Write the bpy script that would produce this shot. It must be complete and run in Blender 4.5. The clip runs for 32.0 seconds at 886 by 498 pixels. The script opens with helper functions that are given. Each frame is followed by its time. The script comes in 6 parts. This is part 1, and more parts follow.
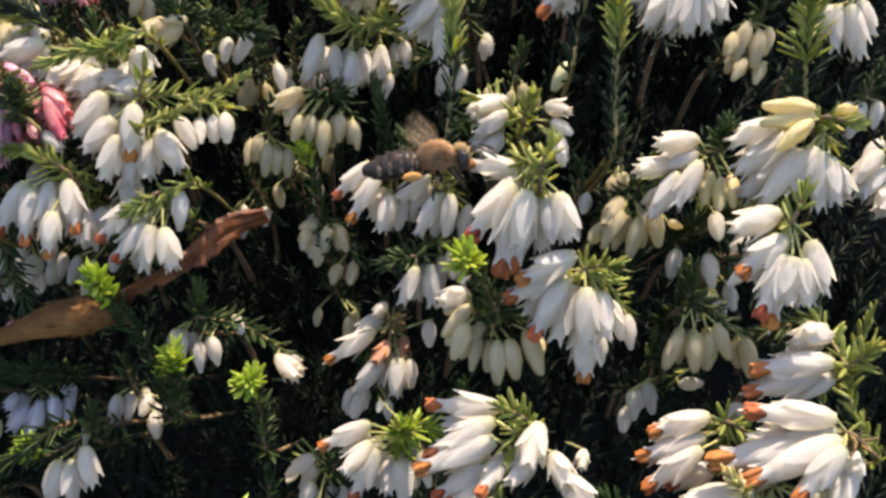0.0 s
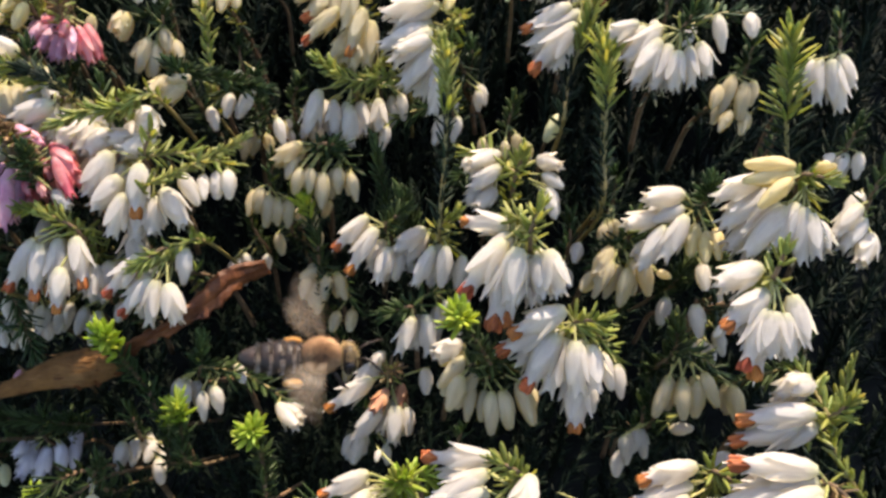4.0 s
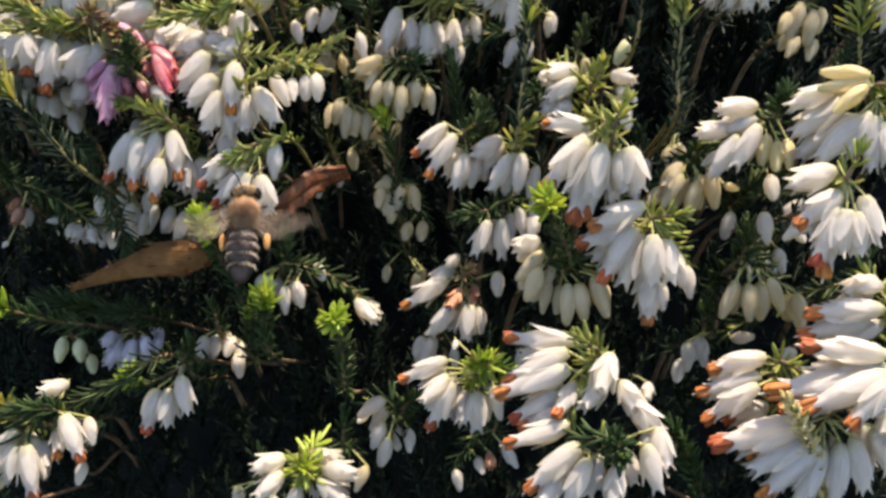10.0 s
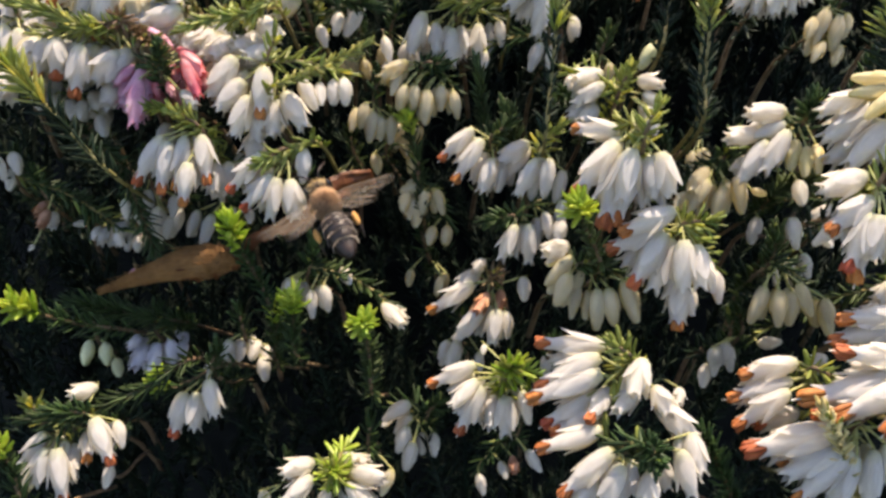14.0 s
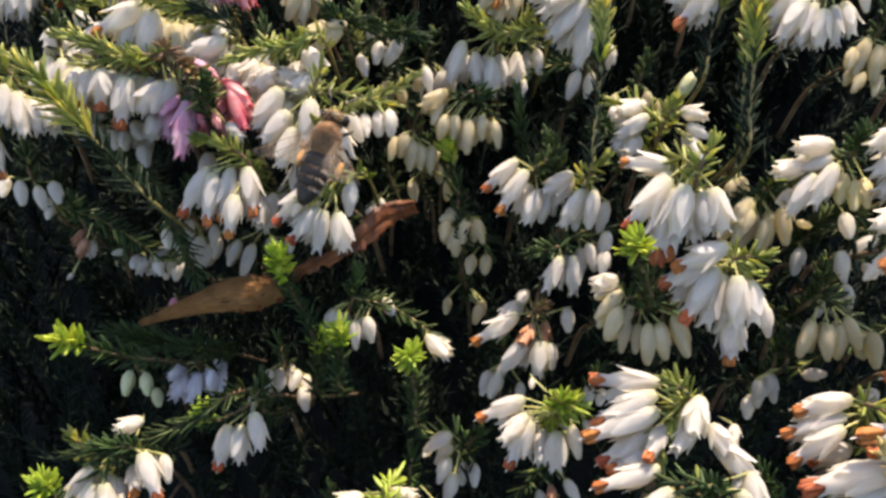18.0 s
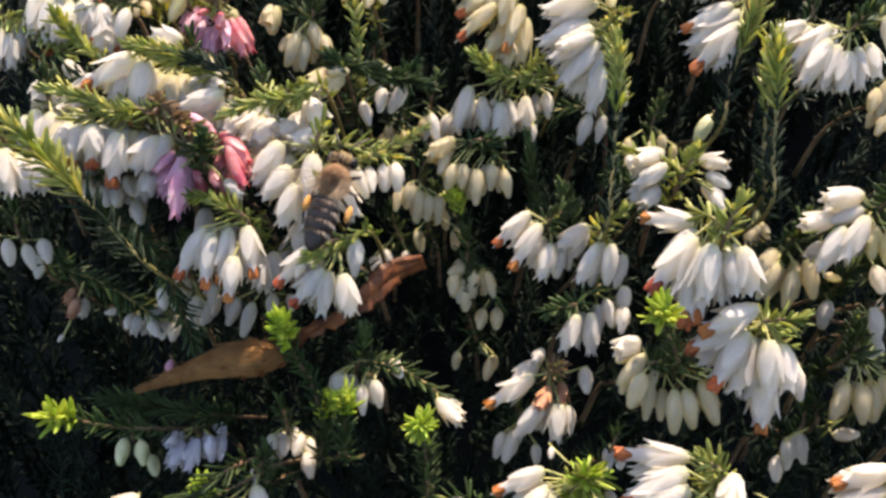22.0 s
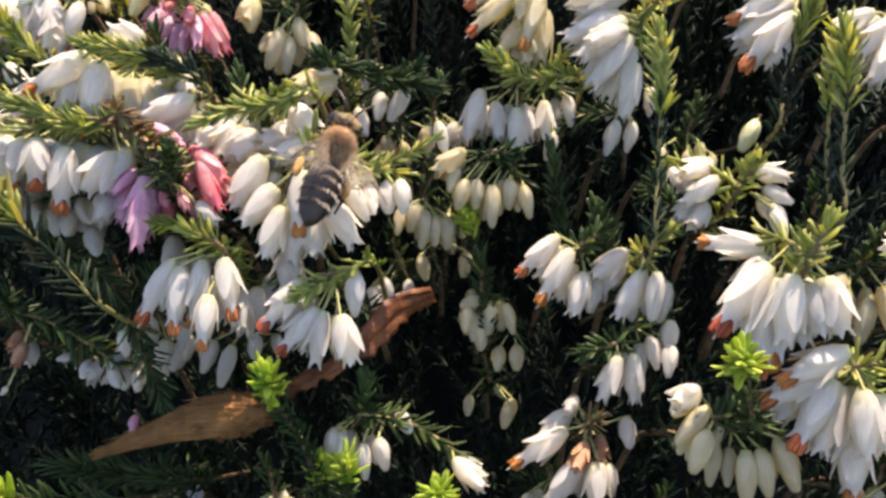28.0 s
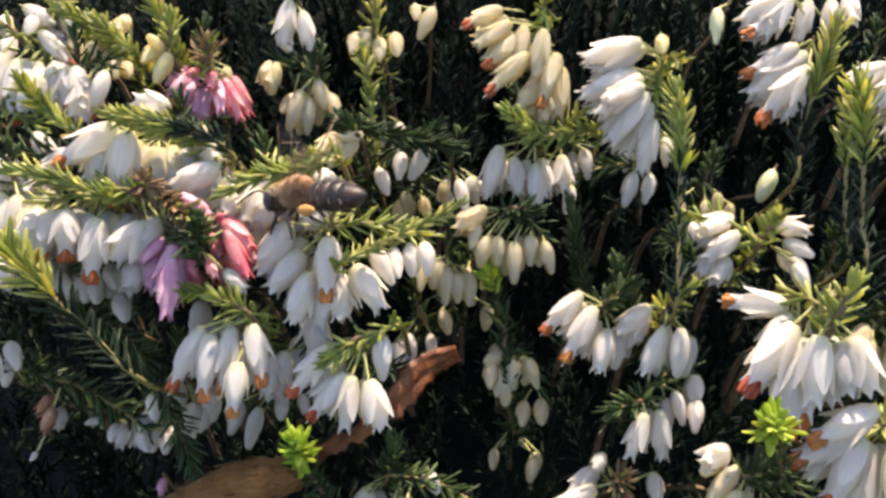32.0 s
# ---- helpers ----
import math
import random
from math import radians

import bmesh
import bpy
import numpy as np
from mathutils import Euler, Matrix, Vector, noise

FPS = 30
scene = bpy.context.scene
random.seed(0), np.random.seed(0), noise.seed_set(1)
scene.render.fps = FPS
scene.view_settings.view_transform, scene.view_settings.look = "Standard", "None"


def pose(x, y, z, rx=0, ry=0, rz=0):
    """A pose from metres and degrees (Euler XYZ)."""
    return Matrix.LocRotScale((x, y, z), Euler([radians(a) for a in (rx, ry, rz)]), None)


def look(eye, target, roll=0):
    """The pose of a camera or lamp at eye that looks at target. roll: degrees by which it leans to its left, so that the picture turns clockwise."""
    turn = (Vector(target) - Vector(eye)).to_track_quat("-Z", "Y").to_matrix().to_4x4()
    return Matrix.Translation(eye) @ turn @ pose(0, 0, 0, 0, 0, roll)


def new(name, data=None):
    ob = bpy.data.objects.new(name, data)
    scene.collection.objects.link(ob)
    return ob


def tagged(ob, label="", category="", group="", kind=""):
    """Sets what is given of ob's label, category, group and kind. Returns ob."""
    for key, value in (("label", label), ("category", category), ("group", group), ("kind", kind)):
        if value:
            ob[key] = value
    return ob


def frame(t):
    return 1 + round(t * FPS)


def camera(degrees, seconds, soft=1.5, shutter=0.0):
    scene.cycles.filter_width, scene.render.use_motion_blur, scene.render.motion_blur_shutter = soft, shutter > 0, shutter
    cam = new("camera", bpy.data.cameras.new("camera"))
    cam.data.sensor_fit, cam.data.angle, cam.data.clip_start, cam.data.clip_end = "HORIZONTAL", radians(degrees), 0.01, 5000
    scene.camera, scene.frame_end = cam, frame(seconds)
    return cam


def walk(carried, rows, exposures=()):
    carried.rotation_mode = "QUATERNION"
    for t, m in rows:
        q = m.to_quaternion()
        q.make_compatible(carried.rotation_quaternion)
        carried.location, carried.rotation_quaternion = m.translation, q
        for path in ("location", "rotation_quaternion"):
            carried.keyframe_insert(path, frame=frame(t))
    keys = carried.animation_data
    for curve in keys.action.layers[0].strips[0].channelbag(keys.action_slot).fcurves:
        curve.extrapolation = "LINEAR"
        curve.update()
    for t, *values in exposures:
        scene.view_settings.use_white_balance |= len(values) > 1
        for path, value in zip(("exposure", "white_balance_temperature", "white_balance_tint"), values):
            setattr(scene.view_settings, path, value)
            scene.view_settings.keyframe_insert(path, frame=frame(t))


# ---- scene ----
cam = camera(54.7, 32.0, 2.9, 0.5)
METRES, EYE, TILT, LEAN, TURN = 0.065, 0.25, -35.0, 0.0, 0.0
ROWS = [
    (0.0, 0.0, 0.0, 0.0, 0.0, 0.0, -0.0),
    (0.5, 0.002, -0.0073, 0.0051, 0.08, 0.04, 0.01),
    (1.0, 0.0022, -0.015, 0.0134, 0.12, 0.08, 0.01),
    (1.5, 0.0038, -0.0225, 0.0231, 0.14, 0.19, 0.02),
    (2.0, 0.0051, -0.0333, 0.0327, 0.14, 0.42, 0.04),
    (2.5, 0.006, -0.036, 0.0448, 0.09, 0.7, 0.09),
    (3.0, 0.0117, -0.0437, 0.0546, 0.07, 1.11, 0.23),
    (3.5, 0.0131, -0.0476, 0.0596, 0.05, 1.37, 0.33),
    (5.5, -0.0223, -0.0857, 0.0314, 0.67, 1.27, 0.14),
    (6.0, -0.0508, -0.0956, 0.0094, 0.8, 1.06, -0.21),
    (6.5, -0.0695, -0.1042, -0.0089, 0.98, 0.96, -0.51),
    (7.0, -0.0786, -0.11, -0.0271, 1.11, 0.88, -0.78),
    (7.5, -0.0845, -0.1191, -0.039, 1.22, 0.76, -0.95),
    (8.0, -0.0899, -0.125, -0.0503, 1.26, 0.73, -1.1),
    (8.5, -0.0962, -0.1283, -0.059, 1.31, 0.66, -1.22),
    (9.0, -0.0995, -0.1251, -0.0694, 1.28, 0.59, -1.29),
    (9.5, -0.0973, -0.1236, -0.0873, 1.29, 0.46, -1.36),
    (10.0, -0.0978, -0.1209, -0.1029, 1.33, 0.4, -1.45),
    (10.5, -0.1008, -0.1197, -0.1064, 1.32, 0.29, -1.53),
    (11.0, -0.1041, -0.1246, -0.1037, 1.4, 0.31, -1.59),
    (11.5, -0.1123, -0.1292, -0.0977, 1.38, 0.32, -1.6),
    (12.0, -0.1229, -0.1397, -0.0901, 1.43, 0.37, -1.6),
    (12.5, -0.134, -0.1396, -0.09, 1.48, 0.45, -1.6),
    (13.0, -0.1392, -0.1401, -0.0921, 1.5, 0.53, -1.6),
    (13.5, -0.1441, -0.1352, -0.0944, 1.48, 0.56, -1.59),
    (14.0, -0.1441, -0.1237, -0.1006, 1.57, 0.57, -1.59),
    (14.5, -0.1512, -0.1161, -0.1103, 1.55, 0.54, -1.6),
    (16.5, -0.1806, -0.1066, -0.0994, 1.45, 0.54, -1.66),
    (17.0, -0.2008, -0.1112, -0.0806, 1.47, 0.54, -1.68),
    (17.5, -0.223, -0.1172, -0.0694, 1.4, 0.9, -1.68),
    (18.0, -0.2394, -0.1235, -0.0576, 1.38, 1.14, -1.64),
    (18.5, -0.2489, -0.1188, -0.0532, 1.39, 1.41, -1.56),
    (19.0, -0.254, -0.1147, -0.042, 1.34, 1.51, -1.49),
    (19.5, -0.2568, -0.1141, -0.0305, 1.26, 1.63, -1.39),
    (20.0, -0.2592, -0.1145, -0.0149, 1.24, 1.82, -1.2),
    (20.5, -0.2619, -0.1047, -0.0019, 1.2, 2.09, -0.96),
    (21.0, -0.2618, -0.0912, 0.0067, 1.15, 2.17, -0.89),
    (21.5, -0.2655, -0.0698, 0.0128, 1.1, 2.21, -0.87),
    (22.0, -0.2711, -0.043, 0.0248, 1.1, 2.21, -0.86),
    (22.5, -0.2819, -0.0094, 0.041, 1.18, 2.32, -0.75),
    (23.0, -0.2912, 0.0207, 0.0508, 1.17, 2.47, -0.58),
    (23.5, -0.2998, 0.048, 0.0509, 1.3, 2.53, -0.42),
    (24.0, -0.3125, 0.0791, 0.0429, 1.26, 2.54, -0.31),
    (24.5, -0.3236, 0.1095, 0.0416, 1.16, 2.56, -0.3),
    (25.0, -0.3287, 0.1376, 0.044, 1.0, 2.55, -0.22),
    (25.5, -0.3336, 0.1609, 0.0452, 0.6, 2.71, -0.18),
    (27.5, -0.3326, 0.204, 0.0709, -0.14, 2.99, 0.0),
    (28.0, -0.333, 0.2076, 0.0669, -0.26, 2.97, 0.03),
    (28.5, -0.3426, 0.2039, 0.0717, -0.34, 3.02, 0.08),
    (29.0, -0.3511, 0.2042, 0.0749, -0.35, 3.09, 0.17),
    (29.5, -0.3544, 0.2074, 0.0839, -0.43, 3.29, 0.29),
    (30.0, -0.3488, 0.2034, 0.095, -0.38, 3.59, 0.51),
    (30.5, -0.3471, 0.2022, 0.1024, -0.21, 3.92, 0.74),
    (31.0, -0.35, 0.2006, 0.1095, -0.02, 4.21, 0.91),
    (31.5, -0.3531, 0.1958, 0.1162, 0.14, 4.49, 1.06),
    (32.0, -0.3584, 0.1896, 0.1219, 0.35, 4.73, 1.18),
]
walk(cam, [(t, pose(0, 0, EYE, TILT, LEAN, TURN) @ pose(METRES * x, METRES * y, METRES * z, 90 + pitch, roll, yaw)) for t, x, y, z, yaw, pitch, roll in ROWS],
     [(0.0, 1.05, 7350, 17), (13.0, 1.05, 7350, 17), (20.0, 1.14, 7350, 18), (25.0, 1.26, 7350, 19), (32.0, 1.36, 7350, 19)])

# ---- light ----
# The bush is described in millimetres in a frame of its own: x to the right, y inwards, z along its face.
BUSH = pose(0, 0, EYE, TILT, LEAN, TURN)
SUN_FROM = (BUSH.to_3x3() @ Vector((0.18, -0.16, 1.0))).normalized()
world = bpy.data.worlds.new("sky")
scene.world = world
world.use_nodes = True
sky = world.node_tree.nodes.new("ShaderNodeTexSky")
sky.sky_type, sky.sun_disc = "NISHITA", False
sky.sun_elevation = math.asin(SUN_FROM.z)
sky.sun_rotation = math.atan2(SUN_FROM.x, SUN_FROM.y)
back = world.node_tree.nodes["Background"]
back.inputs["Strength"].default_value = 0.19
world.node_tree.links.new(sky.outputs[0], back.inputs[0])
sun = new("sun", bpy.data.lights.new("sun", "SUN"))
sun.data.energy, sun.data.angle, sun.data.color = 4.7, radians(0.5), (1.0, 0.90, 0.74)
sun.matrix_world = look(SUN_FROM, (0, 0, 0))


# ---- materials ----
def material(name, tones, scale=400.0, rough=0.5, through_light=0.0, bump=0.0, vary=0.15, along=None, gloss=0.5, streak=0.0, seen_through=(1.0, 0.91, 0.63)):
    """tones: two colours mixed by noise; vary: brightness differences from piece to piece; along: colours at the foot and tip of a piece."""
    m = bpy.data.materials.new(name)
    m.use_nodes = True
    nt = m.node_tree
    n, link = nt.nodes, nt.links.new
    bsdf, out = n["Principled BSDF"], n["Material Output"]
    bsdf.inputs["Roughness"].default_value = rough
    bsdf.inputs["Specular IOR Level"].default_value = gloss
    co = n.new("ShaderNodeTexCoord")
    geo = n.new("ShaderNodeNewGeometry")
    tex = n.new("ShaderNodeTexNoise")
    tex.inputs["Scale"].default_value, tex.inputs["Detail"].default_value = scale, 4.0
    link(geo.outputs["Position"], tex.inputs["Vector"])
    ramp = n.new("ShaderNodeValToRGB")
    ramp.color_ramp.elements[0].position, ramp.color_ramp.elements[1].position = 0.35, 0.66
    ramp.color_ramp.elements[0].color, ramp.color_ramp.elements[1].color = (*tones[0], 1), (*tones[1], 1)
    link(tex.outputs["Fac"], ramp.inputs["Fac"])
    colour = ramp.outputs["Color"]
    if streak:
        shape, fine_lines, band = n.new("ShaderNodeMapping"), n.new("ShaderNodeTexNoise"), n.new("ShaderNodeMapRange")
        shape.inputs["Scale"].default_value = (5.0, 5.0, 0.7)
        fine_lines.inputs["Scale"].default_value, fine_lines.inputs["Detail"].default_value = 1.6, 3.0
        link(co.outputs["Object"], shape.inputs["Vector"])
        link(shape.outputs[0], fine_lines.inputs["Vector"])
        band.inputs["From Min"].default_value, band.inputs["From Max"].default_value = 0.35, 0.7
        band.inputs["To Min"].default_value, band.inputs["To Max"].default_value = 1.0 - streak, 1.0
        link(fine_lines.outputs["Fac"], band.inputs["Value"])
        tint = n.new("ShaderNodeMix")
        tint.data_type, tint.blend_type = "RGBA", "MULTIPLY"
        tint.inputs[0].default_value = 1.0
        link(colour, tint.inputs[6])
        link(band.outputs[0], tint.inputs[7])
        colour = tint.outputs[2]
    if along:
        sep = n.new("ShaderNodeSeparateXYZ")
        link(co.outputs["Generated"], sep.inputs[0])
        grad = n.new("ShaderNodeValToRGB")
        grad.color_ramp.elements[0].color, grad.color_ramp.elements[1].color = (*along[0], 1), (*along[1], 1)
        grad.color_ramp.elements[0].position, grad.color_ramp.elements[1].position = along[2], along[3]
        link(sep.outputs["Z"], grad.inputs["Fac"])
        mix = n.new("ShaderNodeMix")
        mix.data_type, mix.blend_type = "RGBA", "MULTIPLY"
        mix.inputs[0].default_value = 1.0
        link(colour, mix.inputs[6])
        link(grad.outputs["Color"], mix.inputs[7])
        colour = mix.outputs[2]
    if vary:
        info, hsv, mr = n.new("ShaderNodeObjectInfo"), n.new("ShaderNodeHueSaturation"), n.new("ShaderNodeMapRange")
        island = n.new("ShaderNodeMath")
        island.operation = "ADD"
        link(info.outputs["Random"], island.inputs[0])
        link(geo.outputs["Random Per Island"], island.inputs[1])
        frac = n.new("ShaderNodeMath")
        frac.operation = "FRACT"
        link(island.outputs[0], frac.inputs[0])
        mr.inputs["To Min"].default_value, mr.inputs["To Max"].default_value = 1.0 - vary, 1.0 + vary
        link(frac.outputs[0], mr.inputs["Value"])
        link(mr.outputs[0], hsv.inputs["Value"])
        hue = n.new("ShaderNodeMapRange")
        hue.inputs["To Min"].default_value, hue.inputs["To Max"].default_value = 0.5 - vary * 0.06, 0.5 + vary * 0.06
        link(info.outputs["Random"], hue.inputs["Value"])
        link(hue.outputs[0], hsv.inputs["Hue"])
        link(colour, hsv.inputs["Color"])
        colour = hsv.outputs["Color"]
    link(colour, bsdf.inputs["Base Color"])
    if bump:
        fine, rise = n.new("ShaderNodeTexNoise"), n.new("ShaderNodeBump")
        fine.inputs["Scale"].default_value = scale * 5
        link(geo.outputs["Position"], fine.inputs["Vector"])
        rise.inputs["Strength"].default_value, rise.inputs["Distance"].default_value = bump, 0.0002
        link(fine.outputs["Fac"], rise.inputs["Height"])
        link(rise.outputs[0], bsdf.inputs["Normal"])
    if through_light:
        thin, mixed = n.new("ShaderNodeBsdfTranslucent"), n.new("ShaderNodeMixShader")
        glow = n.new("ShaderNodeMix")
        glow.data_type, glow.blend_type = "RGBA", "MULTIPLY"
        glow.inputs[0].default_value, glow.inputs[7].default_value = 1.0, (*seen_through, 1)
        link(colour, glow.inputs[6])
        link(glow.outputs[2], thin.inputs["Color"])
        mixed.inputs["Fac"].default_value = through_light
        link(bsdf.outputs[0], mixed.inputs[1])
        link(thin.outputs[0], mixed.inputs[2])
        link(mixed.outputs[0], out.inputs["Surface"])
    return m


GREENISH = ((0.88, 0.91, 0.70), (1, 1, 1), 0.0, 0.25)
PETAL = {
    "white": material("white_petal", ((0.85, 0.84, 0.85), (0.89, 0.89, 0.90)), 500, 0.55, 0.66, 0.2, 0.05, GREENISH, 0.4, 0.12, (1.0, 0.93, 0.74)),
    "cream": material("cream_petal", ((0.82, 0.78, 0.60), (0.87, 0.84, 0.71)), 500, 0.5, 0.70, 0.2, 0.06, GREENISH, 0.4, 0.12),
    "yellow": material("yellow_petal", ((0.80, 0.72, 0.36), (0.84, 0.78, 0.52)), 500, 0.5, 0.55, 0.2, 0.06, None, 0.4, 0.12),
    "green": material("green_bud", ((0.60, 0.62, 0.34), (0.70, 0.70, 0.45)), 500, 0.5, 0.30, 0.15, 0.06, None, 0.4),
    "lilac": material("lilac_petal", ((0.74, 0.72, 0.81), (0.81, 0.80, 0.87)), 500, 0.45, 0.30, 0.15, 0.06, None, 0.4, 0.12),
    "pink": material("pink_petal", ((0.77, 0.40, 0.59), (0.88, 0.63, 0.77)), 500, 0.5, 0.55, 0.2, 0.1, None, 0.4, 0.12),
    "red": material("crimson_petal", ((0.78, 0.20, 0.25), (0.88, 0.52, 0.54)), 500, 0.4, 0.55, 0.2, 0.1, None, 0.4, 0.12),
    "rust": material("withered_petal", ((0.40, 0.17, 0.09), (0.58, 0.34, 0.22)), 700, 0.7, 0.2, 0.3, 0.2, None, 0.2),
}
ANTHER = material("anther", ((0.36, 0.085, 0.020), (0.54, 0.17, 0.045)), 1500, 0.6, 0.25, 0.3, 0.3)
STYLE = material("style", ((0.75, 0.70, 0.62), (0.80, 0.72, 0.60)), 800, 0.5, 0.2, 0, 0.1)
PEDICEL = material("pedicel", ((0.30, 0.30, 0.09), (0.42, 0.40, 0.16)), 600, 0.6, 0.1, 0, 0.2)
NEEDLE = {
    "young": material("young_needle", ((0.40, 0.46, 0.085), (0.67, 0.66, 0.26)), 300, 0.35, 0.58, 0.2, 0.28, None, 0.5),
    "olive": material("olive_needle", ((0.19, 0.25, 0.045), (0.38, 0.41, 0.11)), 300, 0.38, 0.42, 0.2, 0.3, None, 0.5),
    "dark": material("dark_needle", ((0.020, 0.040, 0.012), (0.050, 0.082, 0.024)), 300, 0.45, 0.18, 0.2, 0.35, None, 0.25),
    "rust": material("rusty_needle", ((0.12, 0.07, 0.035), (0.26, 0.17, 0.07)), 300, 0.5, 0.2, 0.2, 0.35, None, 0.4),
    "straw": material("straw_needle", ((0.68, 0.56, 0.24), (0.82, 0.73, 0.42)), 300, 0.5, 0.3, 0.2, 0.25, None, 0.4),
    "lime": material("lime_needle", ((0.33, 0.49, 0.05), (0.54, 0.64, 0.12)), 300, 0.35, 0.5, 0.2, 0.2, None, 0.5),
    # darker copy of the needles, with the shade on inner stems coloured in
    "in_shade": material("in_shade_needle", ((0.007, 0.016, 0.009), (0.018, 0.034, 0.016)), 300, 0.5, 0.12, 0.2, 0.3, None, 0.2),
    "none": None,
}
BARK = material("heath_bark", ((0.10, 0.06, 0.03), (0.20, 0.13, 0.07)), 700, 0.8, 0, 0.6, 0.2)
STEM_GREEN = material("green_stem", ((0.18, 0.15, 0.045), (0.30, 0.24, 0.085)), 500, 0.6, 0.1, 0.3, 0.2)
# inner needles: the deep shade they stand in is put into this colour
DEEP_SHADE = material("deep_shade_needle", ((0.005, 0.011, 0.008), (0.013, 0.025, 0.014)), 200, 0.6, 0.12, 0.2, 0.35, None, 0.15)
# earth and litter colour, blackened to stand for shade between the sprigs
SHADE_SOIL = material("shade_soil", ((0.004, 0.005, 0.005), (0.009, 0.010, 0.010)), 120, 0.95, 0, 1.0, 0, None, 0.04)
DRY = material("dry_leaf", ((0.06, 0.019, 0.008), (0.20, 0.070, 0.024)), 420, 0.45, 0.22, 1.0, 0.0, None, 0.3)
FIBRE = material("leaf_fibre", ((0.25, 0.11, 0.032), (0.41, 0.20, 0.066)), 400, 0.6, 0.2, 0, 0.25)
HAIR = material("bee_hair", ((0.40, 0.24, 0.115), (0.57, 0.38, 0.20)), 900, 0.6, 0.25, 0, 0.3)
PALE_HAIR = material("pale_hair", ((0.23, 0.19, 0.155), (0.36, 0.30, 0.24)), 900, 0.6, 0.2, 0, 0.25)
CHITIN = material("chitin", ((0.014, 0.011, 0.010), (0.040, 0.025, 0.017)), 900, 0.42, 0, 0.3, 0.1, None, 0.35)
EYE_DARK = material("compound_eye", ((0.010, 0.008, 0.008), (0.02, 0.015, 0.013)), 2500, 0.2, 0, 0.4, 0)
POLLEN = material("pollen", ((0.58, 0.26, 0.06), (0.68, 0.36, 0.11)), 2500, 0.8, 0.1, 0.8, 0)
VEIN = material("wing_vein", ((0.16, 0.09, 0.04), (0.26, 0.16, 0.08)), 900, 0.5, 0.1, 0, 0)


def wing_material():
    m = bpy.data.materials.new("wing_membrane")
    m.use_nodes = True
    nt = m.node_tree
    clear, mix = nt.nodes.new("ShaderNodeBsdfTransparent"), nt.nodes.new("ShaderNodeMixShader")
    film = nt.nodes["Principled BSDF"]
    film.inputs["Base Color"].default_value, film.inputs["Roughness"].default_value = (0.70, 0.58, 0.45, 1), 0.25
    mix.inputs[0].default_value = 0.065
    nt.links.new(clear.outputs[0], mix.inputs[1])
    nt.links.new(film.outputs[0], mix.inputs[2])
    nt.links.new(mix.outputs[0], nt.nodes["Material Output"].inputs["Surface"])
    return m


MEMBRANE = wing_material()
MM = 0.001
BEE_SIZE = 0.92


# ---- makers ----
def P(x, y, z):
    return Vector((x, y, z)) * MM


def mesh_of(name, verts, faces, mat, smooth=True):
    me = bpy.data.meshes.new(name)
    me.from_pydata([tuple(v) for v in verts], [], faces)
    me.materials.append(mat)
    if smooth:
        me.polygons.foreach_set("use_smooth", [True] * len(me.polygons))
    me.update()
    return me


def thing(name, at, label, category, group="", kind=""):
    ob = new(name)
    ob.empty_display_size = 0.002
    ob.matrix_world = BUSH @ Matrix.Translation(P(*at))
    return tagged(ob, label, category, group, kind)


def part(name, me, parent, m=Matrix(), label=""):
    ob = new(name, me)
    ob.parent = parent
    ob.matrix_basis = m
    return tagged(ob, label)


def along(a, b, wide, spin=0.0, long=None):
    """The matrix that lays a unit piece (foot at 0, tip at +z) from a to b."""
    d = b - a
    q = d.to_track_quat("Z", "Y").to_matrix().to_4x4()
    n = d.length if long is None else long
    return Matrix.Translation(a) @ q @ Matrix.Rotation(spin, 4, "Z") @ Matrix.Diagonal((wide, wide, n, 1))


def revolve(profile, seg=12, lobes=None):
    """Rings of (radius, z) round +z. lobes: the last rings' z shift by cos(4 a)."""
    verts, faces = [], []
    for i, (r, z) in enumerate(profile):
        for k in range(seg):
            a = 2 * math.pi * k / seg
            w = lobes[i] if lobes else (0, 0)
            c = math.cos(4 * a)
            verts.append(((r + w[0] * c) * math.cos(a), (r + w[0] * c) * math.sin(a), z + w[1] * c))
    for i in range(len(profile) - 1):
        for k in range(seg):
            k2 = (k + 1) % seg
            faces.append((i * seg + k, i * seg + k2, (i + 1) * seg + k2, (i + 1) * seg + k))
    return verts, faces


def tube(points, radii, seg=6):
    """A capped tube through points (metres)."""
    verts, faces = [], []
    pts = [Vector(p) for p in points]
    for i, p in enumerate(pts):
        d = (pts[min(i + 1, len(pts) - 1)] - pts[max(i - 1, 0)]).normalized()
        u = d.cross(Vector((0.31, 0.87, 0.38))).normalized()
        v = d.cross(u)
        for k in range(seg):
            a = 2 * math.pi * k / seg
            verts.append(p + (u * math.cos(a) + v * math.sin(a)) * radii[i])
    for i in range(len(pts) - 1):
        for k in range(seg):
            k2 = (k + 1) % seg
            faces.append((i * seg + k, i * seg + k2, (i + 1) * seg + k2, (i + 1) * seg + k))
    faces.append(tuple(range(seg - 1, -1, -1)))
    faces.append(tuple((len(pts) - 1) * seg + k for k in range(seg)))
    return verts, faces


